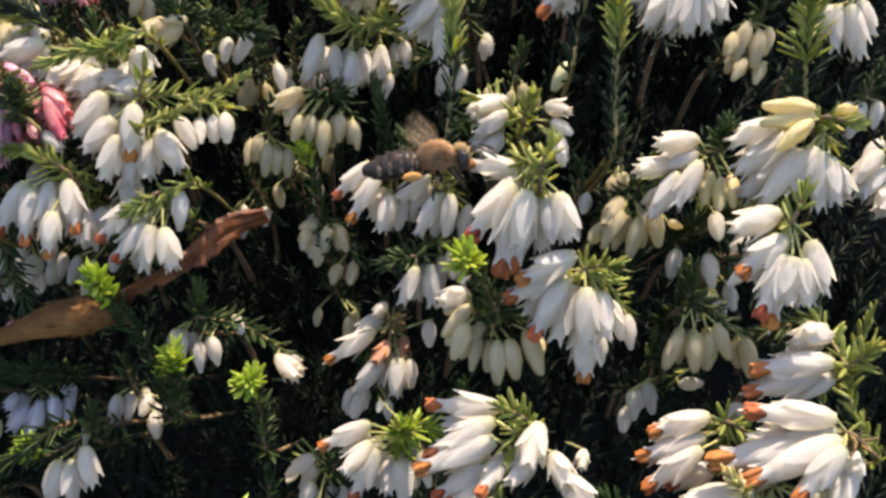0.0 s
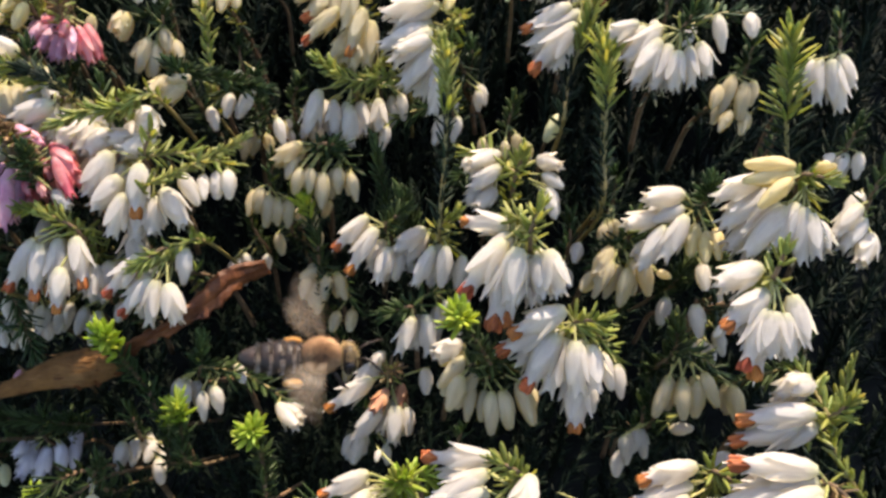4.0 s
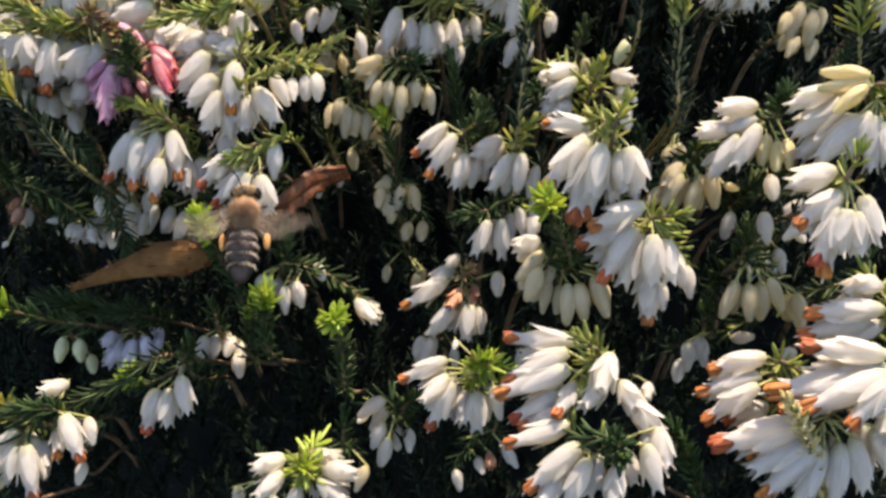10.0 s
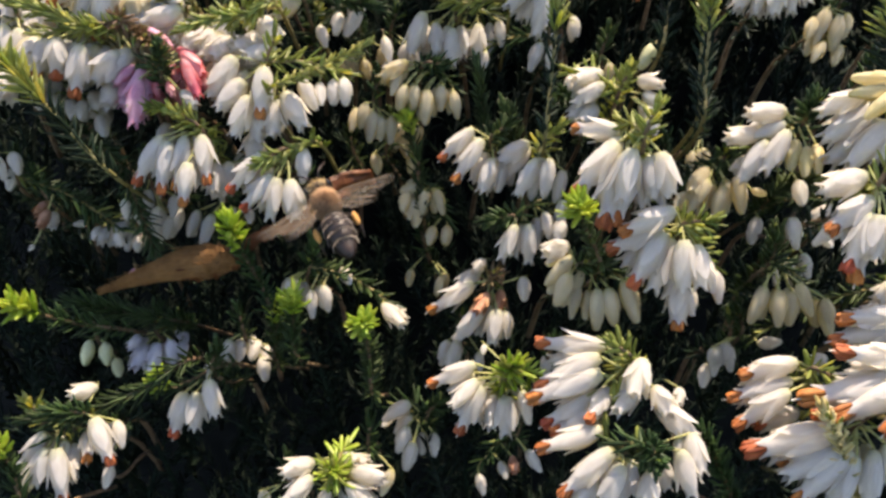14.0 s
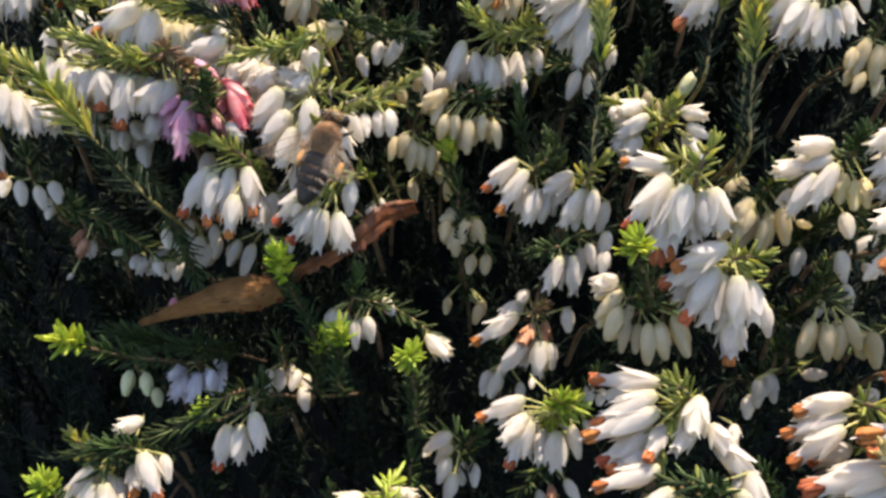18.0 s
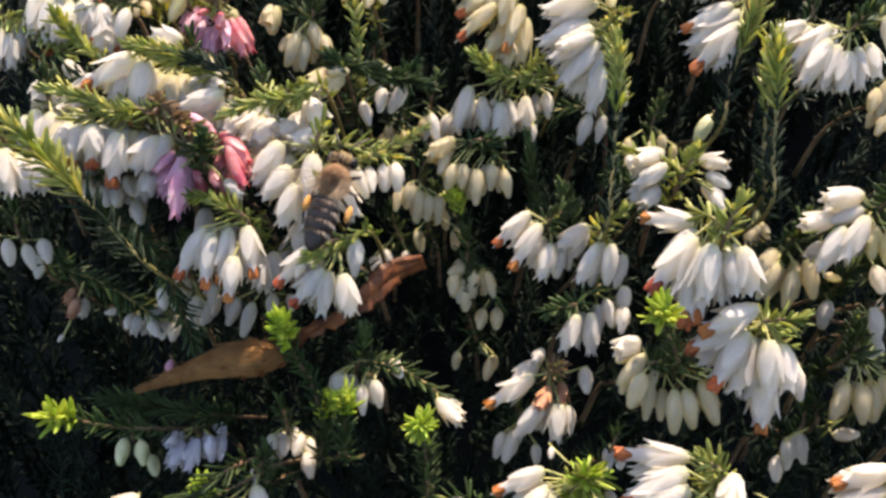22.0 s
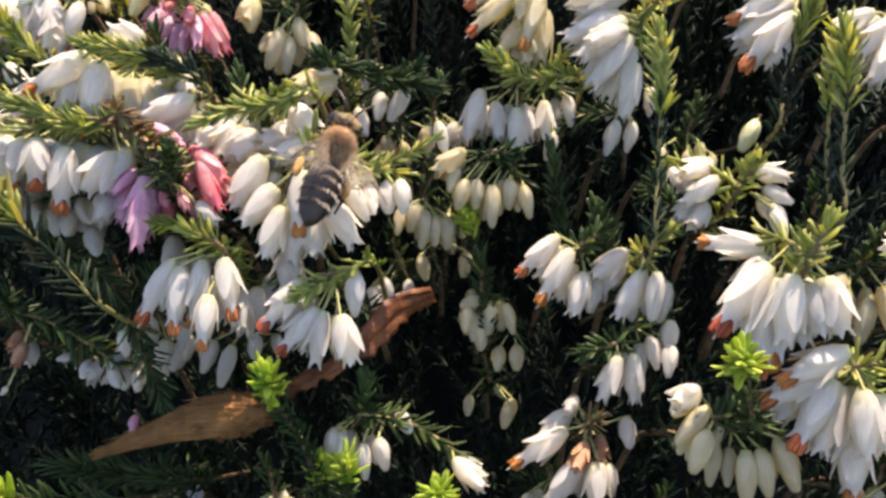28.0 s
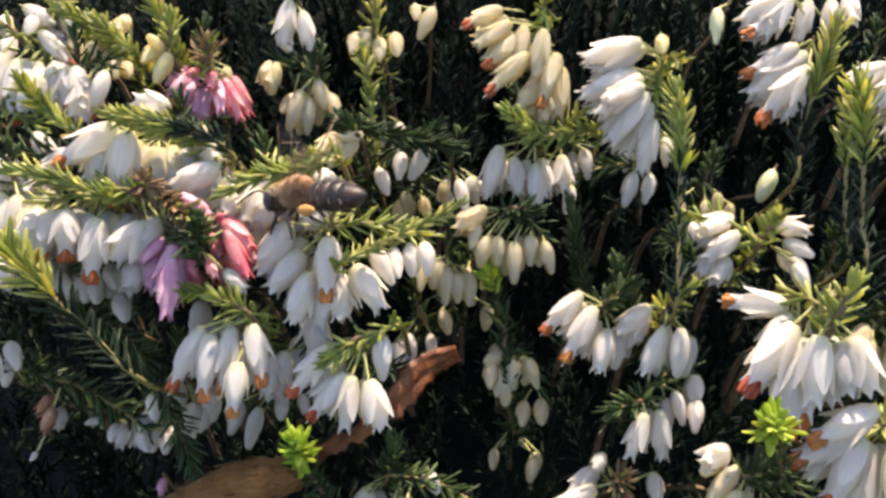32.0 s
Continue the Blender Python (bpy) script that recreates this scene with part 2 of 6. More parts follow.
def spline(points, steps=5):
    """A Catmull-Rom line through points."""
    p = [Vector(q) for q in points]
    p = [p[0] * 2 - p[1]] + p + [p[-1] * 2 - p[-2]]
    out = []
    for i in range(1, len(p) - 2):
        for s in range(steps):
            t = s / steps
            a, b, c, d = p[i - 1:i + 3]
            out.append(0.5 * (2 * b + (c - a) * t + (2 * a - 5 * b + 4 * c - d) * t * t + (3 * b - a - 3 * c + d) * t ** 3))
    out.append(p[-2])
    return out


# ---- pieces shared by all heath plants: foot at 0, tip at z = 1, radius 1 ----
def corolla(kind, mat, bend, seg=12):
    if kind == "bud":
        prof = [(0.02, 0.0), (0.42, 0.03), (0.76, 0.15), (0.98, 0.33), (0.98, 0.48), (0.82, 0.68), (0.55, 0.85), (0.32, 0.95), (0.05, 1.0)]
        lobes = [(0, 0)] * 4 + [(0.03, 0), (0.07, 0), (0.11, 0.01), (0.11, 0.02), (0, 0)]
    else:
        prof = [(0.02, 0.0), (0.50, 0.03), (0.82, 0.14), (1.0, 0.34), (0.98, 0.52), (0.84, 0.70), (0.68, 0.83), (0.60, 0.90), (0.68, 0.975), (0.52, 0.96), (0.50, 0.82), (0.60, 0.55)]
        lobes = [(0, 0)] * 5 + [(0.02, 0), (0.05, 0), (0.05, 0.01), (0.17, 0.085), (0.15, 0.085), (0, 0), (0, 0)]
    v, f = revolve(prof, seg, lobes)
    ridged = []
    for x, y, z in v:
        e = 1 + 0.05 * math.cos(4 * math.atan2(y, x)) * math.sin(math.pi * z) + 0.03 * math.sin(9 * z + 3 * math.atan2(y, x))
        ridged.append((x * e + bend * 1.1 * z * z, y * e, z))
    v = ridged
    return mesh_of("flower", v, f, mat)


def calyx(mat, bend, open_by, reach):
    """Four lance-shaped sepals that hug the flower."""
    verts, faces = [], []
    for q in range(4):
        a0 = q * math.pi / 2 + 0.35
        o = len(verts)
        rows = 6
        for i in range(rows):
            s = i / (rows - 1)
            z = 0.01 + reach * s
            r = 0.34 + 0.74 * math.sin(min(1, s * 1.7 + 0.08) * math.pi / 2) + open_by * s ** 3
            w = 0.74 * math.sin(math.pi * min(0.985, 0.18 + s * 0.81)) ** 0.65
            for k, e in ((-1, 0), (0, 0.07), (1, 0)):
                a = a0 + k * w / max(r, 0.3)
                verts.append(((r + e) * math.cos(a) + bend * 1.1 * z * z, (r + e) * math.sin(a), z))
        for i in range(rows - 1):
            for k in range(2):
                j = o + i * 3 + k
                faces.append((j, j + 1, j + 4, j + 3))
    return mesh_of("calyx", verts, faces, mat)


def anthers(bend):
    """Eight two-lobed anthers that stand out of the mouth."""
    verts, faces = [], []
    rnd = random.Random(7)
    for q in range(8):
        a, out = q * math.pi / 4 + 0.2, 0.20 + 0.16 * (q % 2)
        reach = 1.18 + 0.06 * rnd.random()
        v, f = revolve([(0.02, 0.86), (0.18, 0.92), (0.26, 1.06), (0.20, reach - 0.03), (0.02, reach)], 5)
        o = len(verts)
        verts += [(x + out * math.cos(a) * (1 + (z - 0.9)) + bend * 1.1 * z * z, y + out * math.sin(a) * (1 + (z - 0.9)), z) for x, y, z in v]
        faces += [tuple(i + o for i in g) for g in f]
    return mesh_of("anther_ring", verts, faces, ANTHER)


def needle(mat, bend, seg=6, coarse=False):
    """A narrow leaf, flat below and rounded above, with a blunt point."""
    prof = [(0.25, 0.0), (0.75, 0.10), (1.0, 0.35), (0.95, 0.65), (0.70, 0.88), (0.10, 1.0)]
    if coarse:
        prof = [(0.5, 0.0), (1.0, 0.45), (0.10, 1.0)]
    verts, faces = [], []
    for r, z in prof:
        for k in range(seg):
            a = 2 * math.pi * k / seg
            y = math.sin(a) * 0.55
            verts.append((r * math.cos(a), r * (y if y < 0 else y * 0.9) + bend * z * z * 3.0, z))
    for i in range(len(prof) - 1):
        for k in range(seg):
            k2 = (k + 1) % seg
            faces.append((i * seg + k, i * seg + k2, (i + 1) * seg + k2, (i + 1) * seg + k))
    faces.append(tuple((len(prof) - 1) * seg + k for k in range(seg)))
    return mesh_of("leaf", verts, faces, mat)


BENDS = (-0.12, 0.05, 0.18)
OPEN = {c: [corolla("open", m, b) for b in BENDS] for c, m in PETAL.items()}
BUD = {c: [corolla("bud", m, b * 0.5) for b in BENDS] for c, m in PETAL.items()}
SEPALS = {c: [calyx(m, b, o, r) for b, o, r in zip(BENDS, (0.10, 0.28, 0.55), (0.76, 0.80, 0.76))] + [calyx(m, b * 0.5, -0.06, 0.62) for b in BENDS] for c, m in PETAL.items()}
TIPS = [anthers(b) for b in BENDS]
STYLE_MESH = [mesh_of("style", *tube([(b * 1.1 * z * z, 0, z) for z in (0.7, 1.0, 1.18, 1.27)], (0.05, 0.05, 0.045, 0.07), 5), STYLE) for b in BENDS]
LEAF = {k: [needle(m, b) for b in (-0.25, 0.15, 0.45)] for k, m in NEEDLE.items() if m}
SMALL = {k: needle(m, 0.2, 4) for k, m in NEEDLE.items() if m}
PEDICEL_MESH = mesh_of("pedicel", *tube([(0, 0, 0), (0.15, 0, 0.5), (0, 0, 1)], (1, 0.8, 1.1), 5), PEDICEL)


def flower(root, origin, code, a, b, colour, rnd, plump=1.0):
    col = {"y": "yellow", "r": "rust", "p": "pink", "q": "red", "w": "white"}.get(code, colour)
    bud = code in "by"
    a, b = a - origin, b - origin
    d = (b - a).length
    wide = (0.88 if bud else 1.06) * MM * (0.88 + 0.24 * rnd.random())
    wide = min(max(wide, d * 0.18), d * (0.235 if bud else 0.25)) * (0.85 if code in "pqr" else 1.0 if bud else plump)
    i = rnd.randrange(3)
    ob = part("flower", (BUD if bud else OPEN)[col][i], root, along(a, b, wide, rnd.random() * 6.28))
    part("calyx", SEPALS[col][3 + i if bud else i], ob)
    if code == "o":
        part("anther_ring", TIPS[i], ob, label="rust-orange anther ring")
        if rnd.random() < 0.6:
            part("style", STYLE_MESH[i], ob)


def leaves(root, mats, line, n, size, spread, rnd, thick=1.0, wide=0.29):
    """Needles in loose whorls along a line of points that runs from the tip down."""
    for k in range(n):
        s = ((k + rnd.random()) / n) ** thick
        f = s * (len(line) - 1)
        i = min(int(f), len(line) - 2)
        p = line[i].lerp(line[i + 1], f - i)
        d = (line[i] - line[i + 1]).normalized()
        u = d.cross(Vector((0.2, 0.9, 0.3))).normalized()
        a = k * 2.399 + rnd.random() * 0.6
        side = u * math.cos(a) + d.cross(u) * math.sin(a)
        tip = max(0.0, 1 - s * 6)
        way = (d * (1.0 + 1.3 * tip) + side * spread * (0.7 + 0.6 * rnd.random()) * (1.2 - 0.55 * tip)).normalized()
        ln = size * MM * (0.62 + 0.72 * rnd.random()) * (1 - 0.25 * tip)
        me = LEAF[rnd.choice(mats)][rnd.randrange(3)]
        m = along(p, p + way * ln, wide * MM * (0.8 + 0.4 * rnd.random()))
        # the leaf's rounded back looks away from the stem
        part("leaf", me, root, m @ Matrix.Rotation(rnd.random() * 0.8 - 0.4, 4, "Z"))


def needle_mass(root, kind, line, n, size, spread, rnd, thick=1.0, wide=0.30):
    """Needles too fine to tell apart, joined into one part."""
    me = SMALL[kind]
    tv, tf = [v.co.copy() for v in me.vertices], [tuple(p.vertices) for p in me.polygons]
    verts, faces = [], []
    for k in range(n):
        s = ((k + rnd.random()) / n) ** thick
        f = s * (len(line) - 1)
        i = min(int(f), len(line) - 2)
        p = line[i].lerp(line[i + 1], f - i)
        d = (line[i] - line[i + 1]).normalized()
        u = d.cross(Vector((0.2, 0.9, 0.3))).normalized()
        a = k * 2.399 + rnd.random() * 0.6
        side = u * math.cos(a) + d.cross(u) * math.sin(a)
        tip = max(0.0, 1 - s * 6)
        way = (d * (1.0 + 1.2 * tip) + side * spread * (0.6 + 0.8 * rnd.random()) * (1.2 - 0.55 * tip)).normalized()
        m = along(p, p + way * size * MM * (0.7 + 0.6 * rnd.random()), wide * MM * (0.8 + 0.4 * rnd.random()), rnd.random() * 0.8)
        o = len(verts)
        verts += [m @ v for v in tv]
        faces += [tuple(x + o for x in g) for g in tf]
    tagged(part("needles", mesh_of("needles", verts, faces, NEEDLE[kind]), root), kind="stuff")


SPRIG_WORDS = {
    "white": "flowering winter heath sprig with hanging white bells",
    "cream": "winter heath sprig with drooping cream buds",
    "pink": "winter heath sprig with pink and crimson bells",
    "yellow": "winter heath sprig with pale yellow buds",
    "green": "thin heath sprig with one greenish bud",
    "lilac": "shaded heath sprig with lilac-white bells",
}
TUFT_WORDS = {"young": ", bright yellow-green leaf tuft", "lime": ", bright lime leaf tuft", "olive": ", olive needle leaves", "dark": ", dark green needle leaves", "rust": ", brown withering leaves", "none": " on a bare stalk"}
MIXES = {"young": ("young", "young", "olive"), "olive": ("olive", "olive", "young"), "dark": ("dark", "dark", "dark", "olive"), "rust": ("rust", "rust", "olive"), "straw": ("straw", "straw", "olive"), "lime": ("lime",)}
count = [0]


def sprig(colour, crown, tuft, n, lean, flowers, plump=1.0):
    """One flowering sprig: stem, crown tuft of needles, and bells on stalks. flowers: code, foot and mouth."""
    count[0] += 1
    rnd = random.Random(count[0])
    c = P(*crown)
    feet = [P(*q[1:4]) for q in flowers]
    mid = sum(feet, Vector()) / len(feet)
    base = c + P(4 * rnd.uniform(-1, 1), 30, -11)
    if tuft == "none":
        base = c + P(2 * rnd.uniform(-1, 1), 26, -7)
    root = thing("heath_sprig", base / MM, SPRIG_WORDS[colour] + TUFT_WORDS[tuft], "flowering sprig", "heath sprigs")
    tip = c + P(lean[0], -0.45, lean[1]).normalized() * (3.2 * MM if n else 0)
    bow = c + P(rnd.uniform(-1, 1), 5, -2.5)
    line = [p - base for p in spline([tip, c, bow, c.lerp(base, 0.6) + P(0, 2, 2), base])]
    part("stem", mesh_of("stem", *tube(line, [MM * ((0.20 if n else 0.11) + 0.012 * i) for i in range(len(line))]), BARK), root)
    if n:
        size = 2.7 if n >= 28 else 2.2
        head = [tip - base, c - base, bow - base, bow + P(0, 6, -2) - base]
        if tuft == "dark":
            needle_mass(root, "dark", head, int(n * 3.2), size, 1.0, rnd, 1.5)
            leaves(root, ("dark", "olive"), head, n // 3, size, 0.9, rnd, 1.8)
        elif tuft == "rust":
            brush = [c.lerp(tip, 0.45) - base, c - base, bow - base]
            leaves(root, MIXES[tuft], brush, int(n * 1.6), size * 0.9, 1.7, rnd, 1.6, 0.22)
        else:
            leaves(root, MIXES[tuft], head, int(n * 1.5), size, 0.95, rnd, 1.8)
            needle_mass(root, "rust" if tuft == "rust" else "olive", head, int(n * 1.6), size, 1.05, rnd, 1.1)
        # needles on the stem's inner stretch, in the shade-darkened colour
        needle_mass(root, "in_shade", [bow - base, c.lerp(base, 0.6) + P(0, 2, 2) - base], 26, 3.4, 1.0, rnd)
    far = max(feet, key=lambda p: (p - c).length)
    end = far + P(0, 1.5, 0.8)
    if (far - c).length > 0.0055 and n:
        # a drawn-out flower spike has a leafy axis of its own
        axis = [p - base for p in spline([end, c.lerp(end, 0.5) + P(0, 0.8, 1.0), c], 4)]
        part("rachis", mesh_of("rachis", *tube(axis, [MM * 0.2] * len(axis)), STEM_GREEN), root)
        leaves(root, MIXES[tuft], axis, int((far - c).length / MM * 1.2), 2.8, 0.9, rnd)
        needle_mass(root, tuft if tuft != "young" else "olive", axis, int((far - c).length / MM * 3), 2.6, 0.9, rnd)
    for code, *q in flowers:
        a, b = P(*q[:3]), P(*q[3:])
        flower(root, base, code, a, b, colour, rnd, plump)
        w = (end - c) if (far - c).length > 0.0055 else (bow - c) * 0.5
        s = max(0.0, min(1.0, (a - c).dot(w) / w.length_squared))
        foot = c + w * s
        if (a - foot).length > 0.0024:
            foot = a + (foot - a).normalized() * 0.0024
        if (a - foot).length > 0.0006:
            part("pedicel", PEDICEL_MESH, root, along(foot - base, a - base, 0.15 * MM, rnd.random() * 6))


SHOOT_WORDS = {
    "young": "upright heath shoot with bright yellow-green needle tips",
    "lime": "heath shoot tipped with a tuft of bright lime needles",
    "olive": "leaning heath shoot with olive needles on a golden stem",
    "dark": "shaded heath shoot with dark green needles",
    "straw": "dry heath shoot with straw-coloured needles",
    "rust": "withering heath shoot with rusty brown needles",
}


def shoot(kind, points, n, size, spread):
    """A leafy shoot without flowers, from its tip down."""
    count[0] += 1
    rnd = random.Random(count[0])
    pts = [P(*p) for p in points]
    pts.append(pts[-1] + P(0, 24, -4))
    base = pts[-1]
    root = thing("heath_shoot", base / MM, SHOOT_WORDS[kind], "shoot", "heath shoots")
    line = [p - base for p in spline(pts)]
    part("stem", mesh_of("stem", *tube(line, [MM * (0.19 + 0.006 * i) for i in range(len(line))]), BARK if kind in ("dark", "lime") else STEM_GREEN), root)
    cut = len(line) - 5
    short = len(points) == 3
    mats = MIXES[kind]
    if kind == "young":
        half = cut if short else cut * 2 // 5 + 1
        leaves(root, mats, line[:half + 1], int(n * (1.0 if spread > 0.6 else 1.2)), size * (0.64 if spread > 0.6 else 0.52), max(spread * 1.1, 0.62), rnd, 1.0, 0.26)
        needle_mass(root, "olive", line[:half + 1], int(n * 0.8), size * 0.48, spread, rnd)
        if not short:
            # lower needles take the copy darkened for shade
            needle_mass(root, "in_shade", line[half - 1:cut + 1], int(n * 0.9), size * 0.60, spread * 1.25, rnd, 1.0, 0.24)
    elif kind == "lime":
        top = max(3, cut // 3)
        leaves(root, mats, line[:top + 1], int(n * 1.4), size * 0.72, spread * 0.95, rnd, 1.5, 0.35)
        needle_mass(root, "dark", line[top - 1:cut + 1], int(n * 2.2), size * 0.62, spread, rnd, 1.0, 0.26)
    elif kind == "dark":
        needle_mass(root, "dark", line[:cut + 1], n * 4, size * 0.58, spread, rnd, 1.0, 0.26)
    else:
        leaves(root, mats, line[:cut + 1], int(n * 1.2), size * 0.54, max(spread, 0.6), rnd, 1.0, 0.26)
        needle_mass(root, kind, line[:cut + 1], int(n * 1.2), size * 0.52, spread, rnd)


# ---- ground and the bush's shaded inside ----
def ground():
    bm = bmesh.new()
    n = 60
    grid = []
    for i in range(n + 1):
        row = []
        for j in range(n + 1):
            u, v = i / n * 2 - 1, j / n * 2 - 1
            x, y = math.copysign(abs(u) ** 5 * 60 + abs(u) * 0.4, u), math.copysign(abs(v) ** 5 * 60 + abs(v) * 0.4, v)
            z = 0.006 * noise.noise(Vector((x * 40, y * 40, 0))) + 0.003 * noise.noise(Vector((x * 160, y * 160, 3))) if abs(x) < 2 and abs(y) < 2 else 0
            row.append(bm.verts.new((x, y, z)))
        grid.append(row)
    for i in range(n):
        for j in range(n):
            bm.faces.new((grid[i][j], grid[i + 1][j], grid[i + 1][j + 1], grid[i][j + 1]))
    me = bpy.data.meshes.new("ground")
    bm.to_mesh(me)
    me.materials.append(SHADE_SOIL)
    tagged(new("ground", me), "dark bare garden earth under the heath, blackened for shade", "ground", kind="structure")


def face_depth(x, z):
    """How far in the bush's flowering face lies, in millimetres."""
    return 99 + 0.36 * z - 0.10 * abs(x + 12) + 7 * math.exp(-((x + 14) / 22) ** 2 - ((z - 12) / 30) ** 2)


def needle_cloud(name, stems, mat, per, size, seed, label):
    """Many small leaves on hidden stems, joined into one mass."""
    rs = np.random.default_rng(seed)
    lean = needle(mat, 0.2, 3, True)
    tv = np.array([v.co[:] for v in lean.vertices])
    tf = [tuple(p.vertices) for p in lean.polygons]
    allv, allf, o = [], [], 0
    for tip, base in stems:
        axis = base - tip
        ln = np.linalg.norm(axis)
        d = -axis / ln
        u = np.cross(d, (0.2, 0.9, 0.3))
        u /= np.linalg.norm(u)
        w = np.cross(d, u)
        for k in range(per):
            s = (k + rs.random()) / per
            a = k * 2.399 + rs.random()
            way = d * (1 + max(0, 1 - s * 5)) + (u * math.cos(a) + w * math.sin(a)) * rs.uniform(0.6, 1.2)
            way /= np.linalg.norm(way)
            side = np.cross(way, u + 0.3 * w)
            side /= np.linalg.norm(side)
            up = np.cross(way, side)
            l, r = size * rs.uniform(0.7, 1.3), 0.34 * rs.uniform(0.8, 1.2)
            pts = (tip + axis * s) + tv[:, :1] * side * r + tv[:, 1:2] * up * r + tv[:, 2:] * way * l
            allv.append(pts)
            allf += [tuple(i + o for i in f) for f in tf]
            o += len(tv)
        line = [tip * MM, (tip + base) / 2 * MM, base * MM]
        v, f = tube([Vector(p) for p in line], (0.0002, 0.00035, 0.0005), 4)
        allv.append(np.array([q[:] for q in v]) / MM)
        allf += [tuple(i + o for i in g) for g in f]
        o += len(v)
    me = mesh_of(name, np.concatenate(allv) * MM, allf, mat)
    ob = new(name, me)
    ob.matrix_world = BUSH
    return tagged(ob, label, "foliage", kind="stuff")


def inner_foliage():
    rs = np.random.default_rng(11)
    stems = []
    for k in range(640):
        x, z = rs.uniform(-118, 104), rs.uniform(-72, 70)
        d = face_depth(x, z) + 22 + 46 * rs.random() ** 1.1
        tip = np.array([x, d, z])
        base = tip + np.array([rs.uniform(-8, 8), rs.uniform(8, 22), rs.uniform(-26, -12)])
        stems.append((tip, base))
    # foliage above the view, added unseen to keep sun off the inside
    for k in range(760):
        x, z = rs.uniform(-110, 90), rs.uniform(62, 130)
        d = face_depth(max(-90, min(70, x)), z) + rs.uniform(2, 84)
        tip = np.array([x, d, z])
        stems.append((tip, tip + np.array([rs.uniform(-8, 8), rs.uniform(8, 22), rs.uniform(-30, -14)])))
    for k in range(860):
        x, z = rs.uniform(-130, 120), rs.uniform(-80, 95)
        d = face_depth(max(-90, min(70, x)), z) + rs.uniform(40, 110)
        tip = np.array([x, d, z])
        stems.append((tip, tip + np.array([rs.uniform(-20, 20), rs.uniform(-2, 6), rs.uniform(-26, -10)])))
    needle_cloud("inner_foliage", stems, DEEP_SHADE, 46, 3.1, 5, "dense heath foliage deep inside and unseen above the bush, coloured dark green for shade")


def shade_core():
    """The twiggy, littered mass that the sprigs grow from, down to the ground: a backing coloured near-black for shade.
    """
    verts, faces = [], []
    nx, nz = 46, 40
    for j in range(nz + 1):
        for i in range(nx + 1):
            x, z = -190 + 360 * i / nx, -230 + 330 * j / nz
            # the face leans out over its foot so that direct sun misses it
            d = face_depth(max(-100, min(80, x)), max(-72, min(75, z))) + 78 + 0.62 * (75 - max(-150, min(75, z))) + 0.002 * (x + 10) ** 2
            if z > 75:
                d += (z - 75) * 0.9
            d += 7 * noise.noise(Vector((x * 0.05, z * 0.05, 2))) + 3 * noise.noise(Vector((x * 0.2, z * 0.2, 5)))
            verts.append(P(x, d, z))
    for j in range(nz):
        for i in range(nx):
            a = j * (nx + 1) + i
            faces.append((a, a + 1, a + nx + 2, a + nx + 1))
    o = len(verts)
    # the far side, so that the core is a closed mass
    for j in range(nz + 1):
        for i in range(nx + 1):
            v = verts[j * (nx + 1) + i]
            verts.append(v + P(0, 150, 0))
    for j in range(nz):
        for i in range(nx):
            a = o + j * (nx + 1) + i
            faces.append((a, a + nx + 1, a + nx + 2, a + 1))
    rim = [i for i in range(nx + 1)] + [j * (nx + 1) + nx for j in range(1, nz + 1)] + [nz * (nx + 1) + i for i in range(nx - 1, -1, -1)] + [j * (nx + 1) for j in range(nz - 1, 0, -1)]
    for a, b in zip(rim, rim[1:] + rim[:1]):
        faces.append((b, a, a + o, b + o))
    ob = new("shade_core", mesh_of("shade_core", verts, faces, SHADE_SOIL))
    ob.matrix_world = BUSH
    tagged(ob, "backing mass of twigs and litter inside the heath, coloured near-black for shade", "bush", kind="stuff")


ground()
shade_core()
inner_foliage()

# ---- the heath's sprigs and shoots ----
sprig("white", (-43.3, 97.8, 9.1), "olive", 22, (-1, 0.55), [("o", -47.7, 97.9, 7.7, -50.6, 97.9, 2.5), ("o", -46.9, 97.5, 7.1, -47.5, 97.5, 1.4), ("o", -44.9, 98.0, 7.8, -45.8, 98.0, 2.0), ("o", -43.9, 96.2, 4.3, -44.2, 96.2, -0.3), ("o", -42.9, 97.6, 7.9, -41.7, 97.6, 2.7), ("l", -41.8, 100.7, 4.6, -41.4, 98.4, 0.6), ("b", -45.4, 101.4, 12.6, -46.2, 100.2, 11.7), ("l", -47.1, 99.8, 7.9, -49.1, 99.7, 2.7), ("l", -45.3, 99.7, 8.0, -46.4, 100.1, 2.7), ("l", -44.3, 99.4, 6.1, -44.8, 98.8, 1.3), ("l", -43.4, 99.3, 6.1, -43.0, 98.7, 1.6)])
sprig("white", (-31.9, 97.3, 6.4), "olive", 16, (-0.7, -0.5), [("o", -34.9, 97.1, 5.7, -38.3, 97.1, 1.5), ("o", -33.4, 96.4, 3.0, -36.4, 96.4, -0.8), ("l", -32.7, 96.1, 2.7, -33.7, 96.1, -2.6), ("l", -31.0, 94.8, 2.4, -29.8, 94.8, -2.3), ("b", -29.8, 97.4, 6.5, -30.0, 97.4, 2.0), ("l", -34.0, 98.8, 4.3, -37.2, 99.0, 0.6), ("l", -33.1, 98.2, 2.8, -35.2, 98.1, -1.4), ("l", -31.7, 97.6, 2.3, -31.3, 97.8, -2.0)])
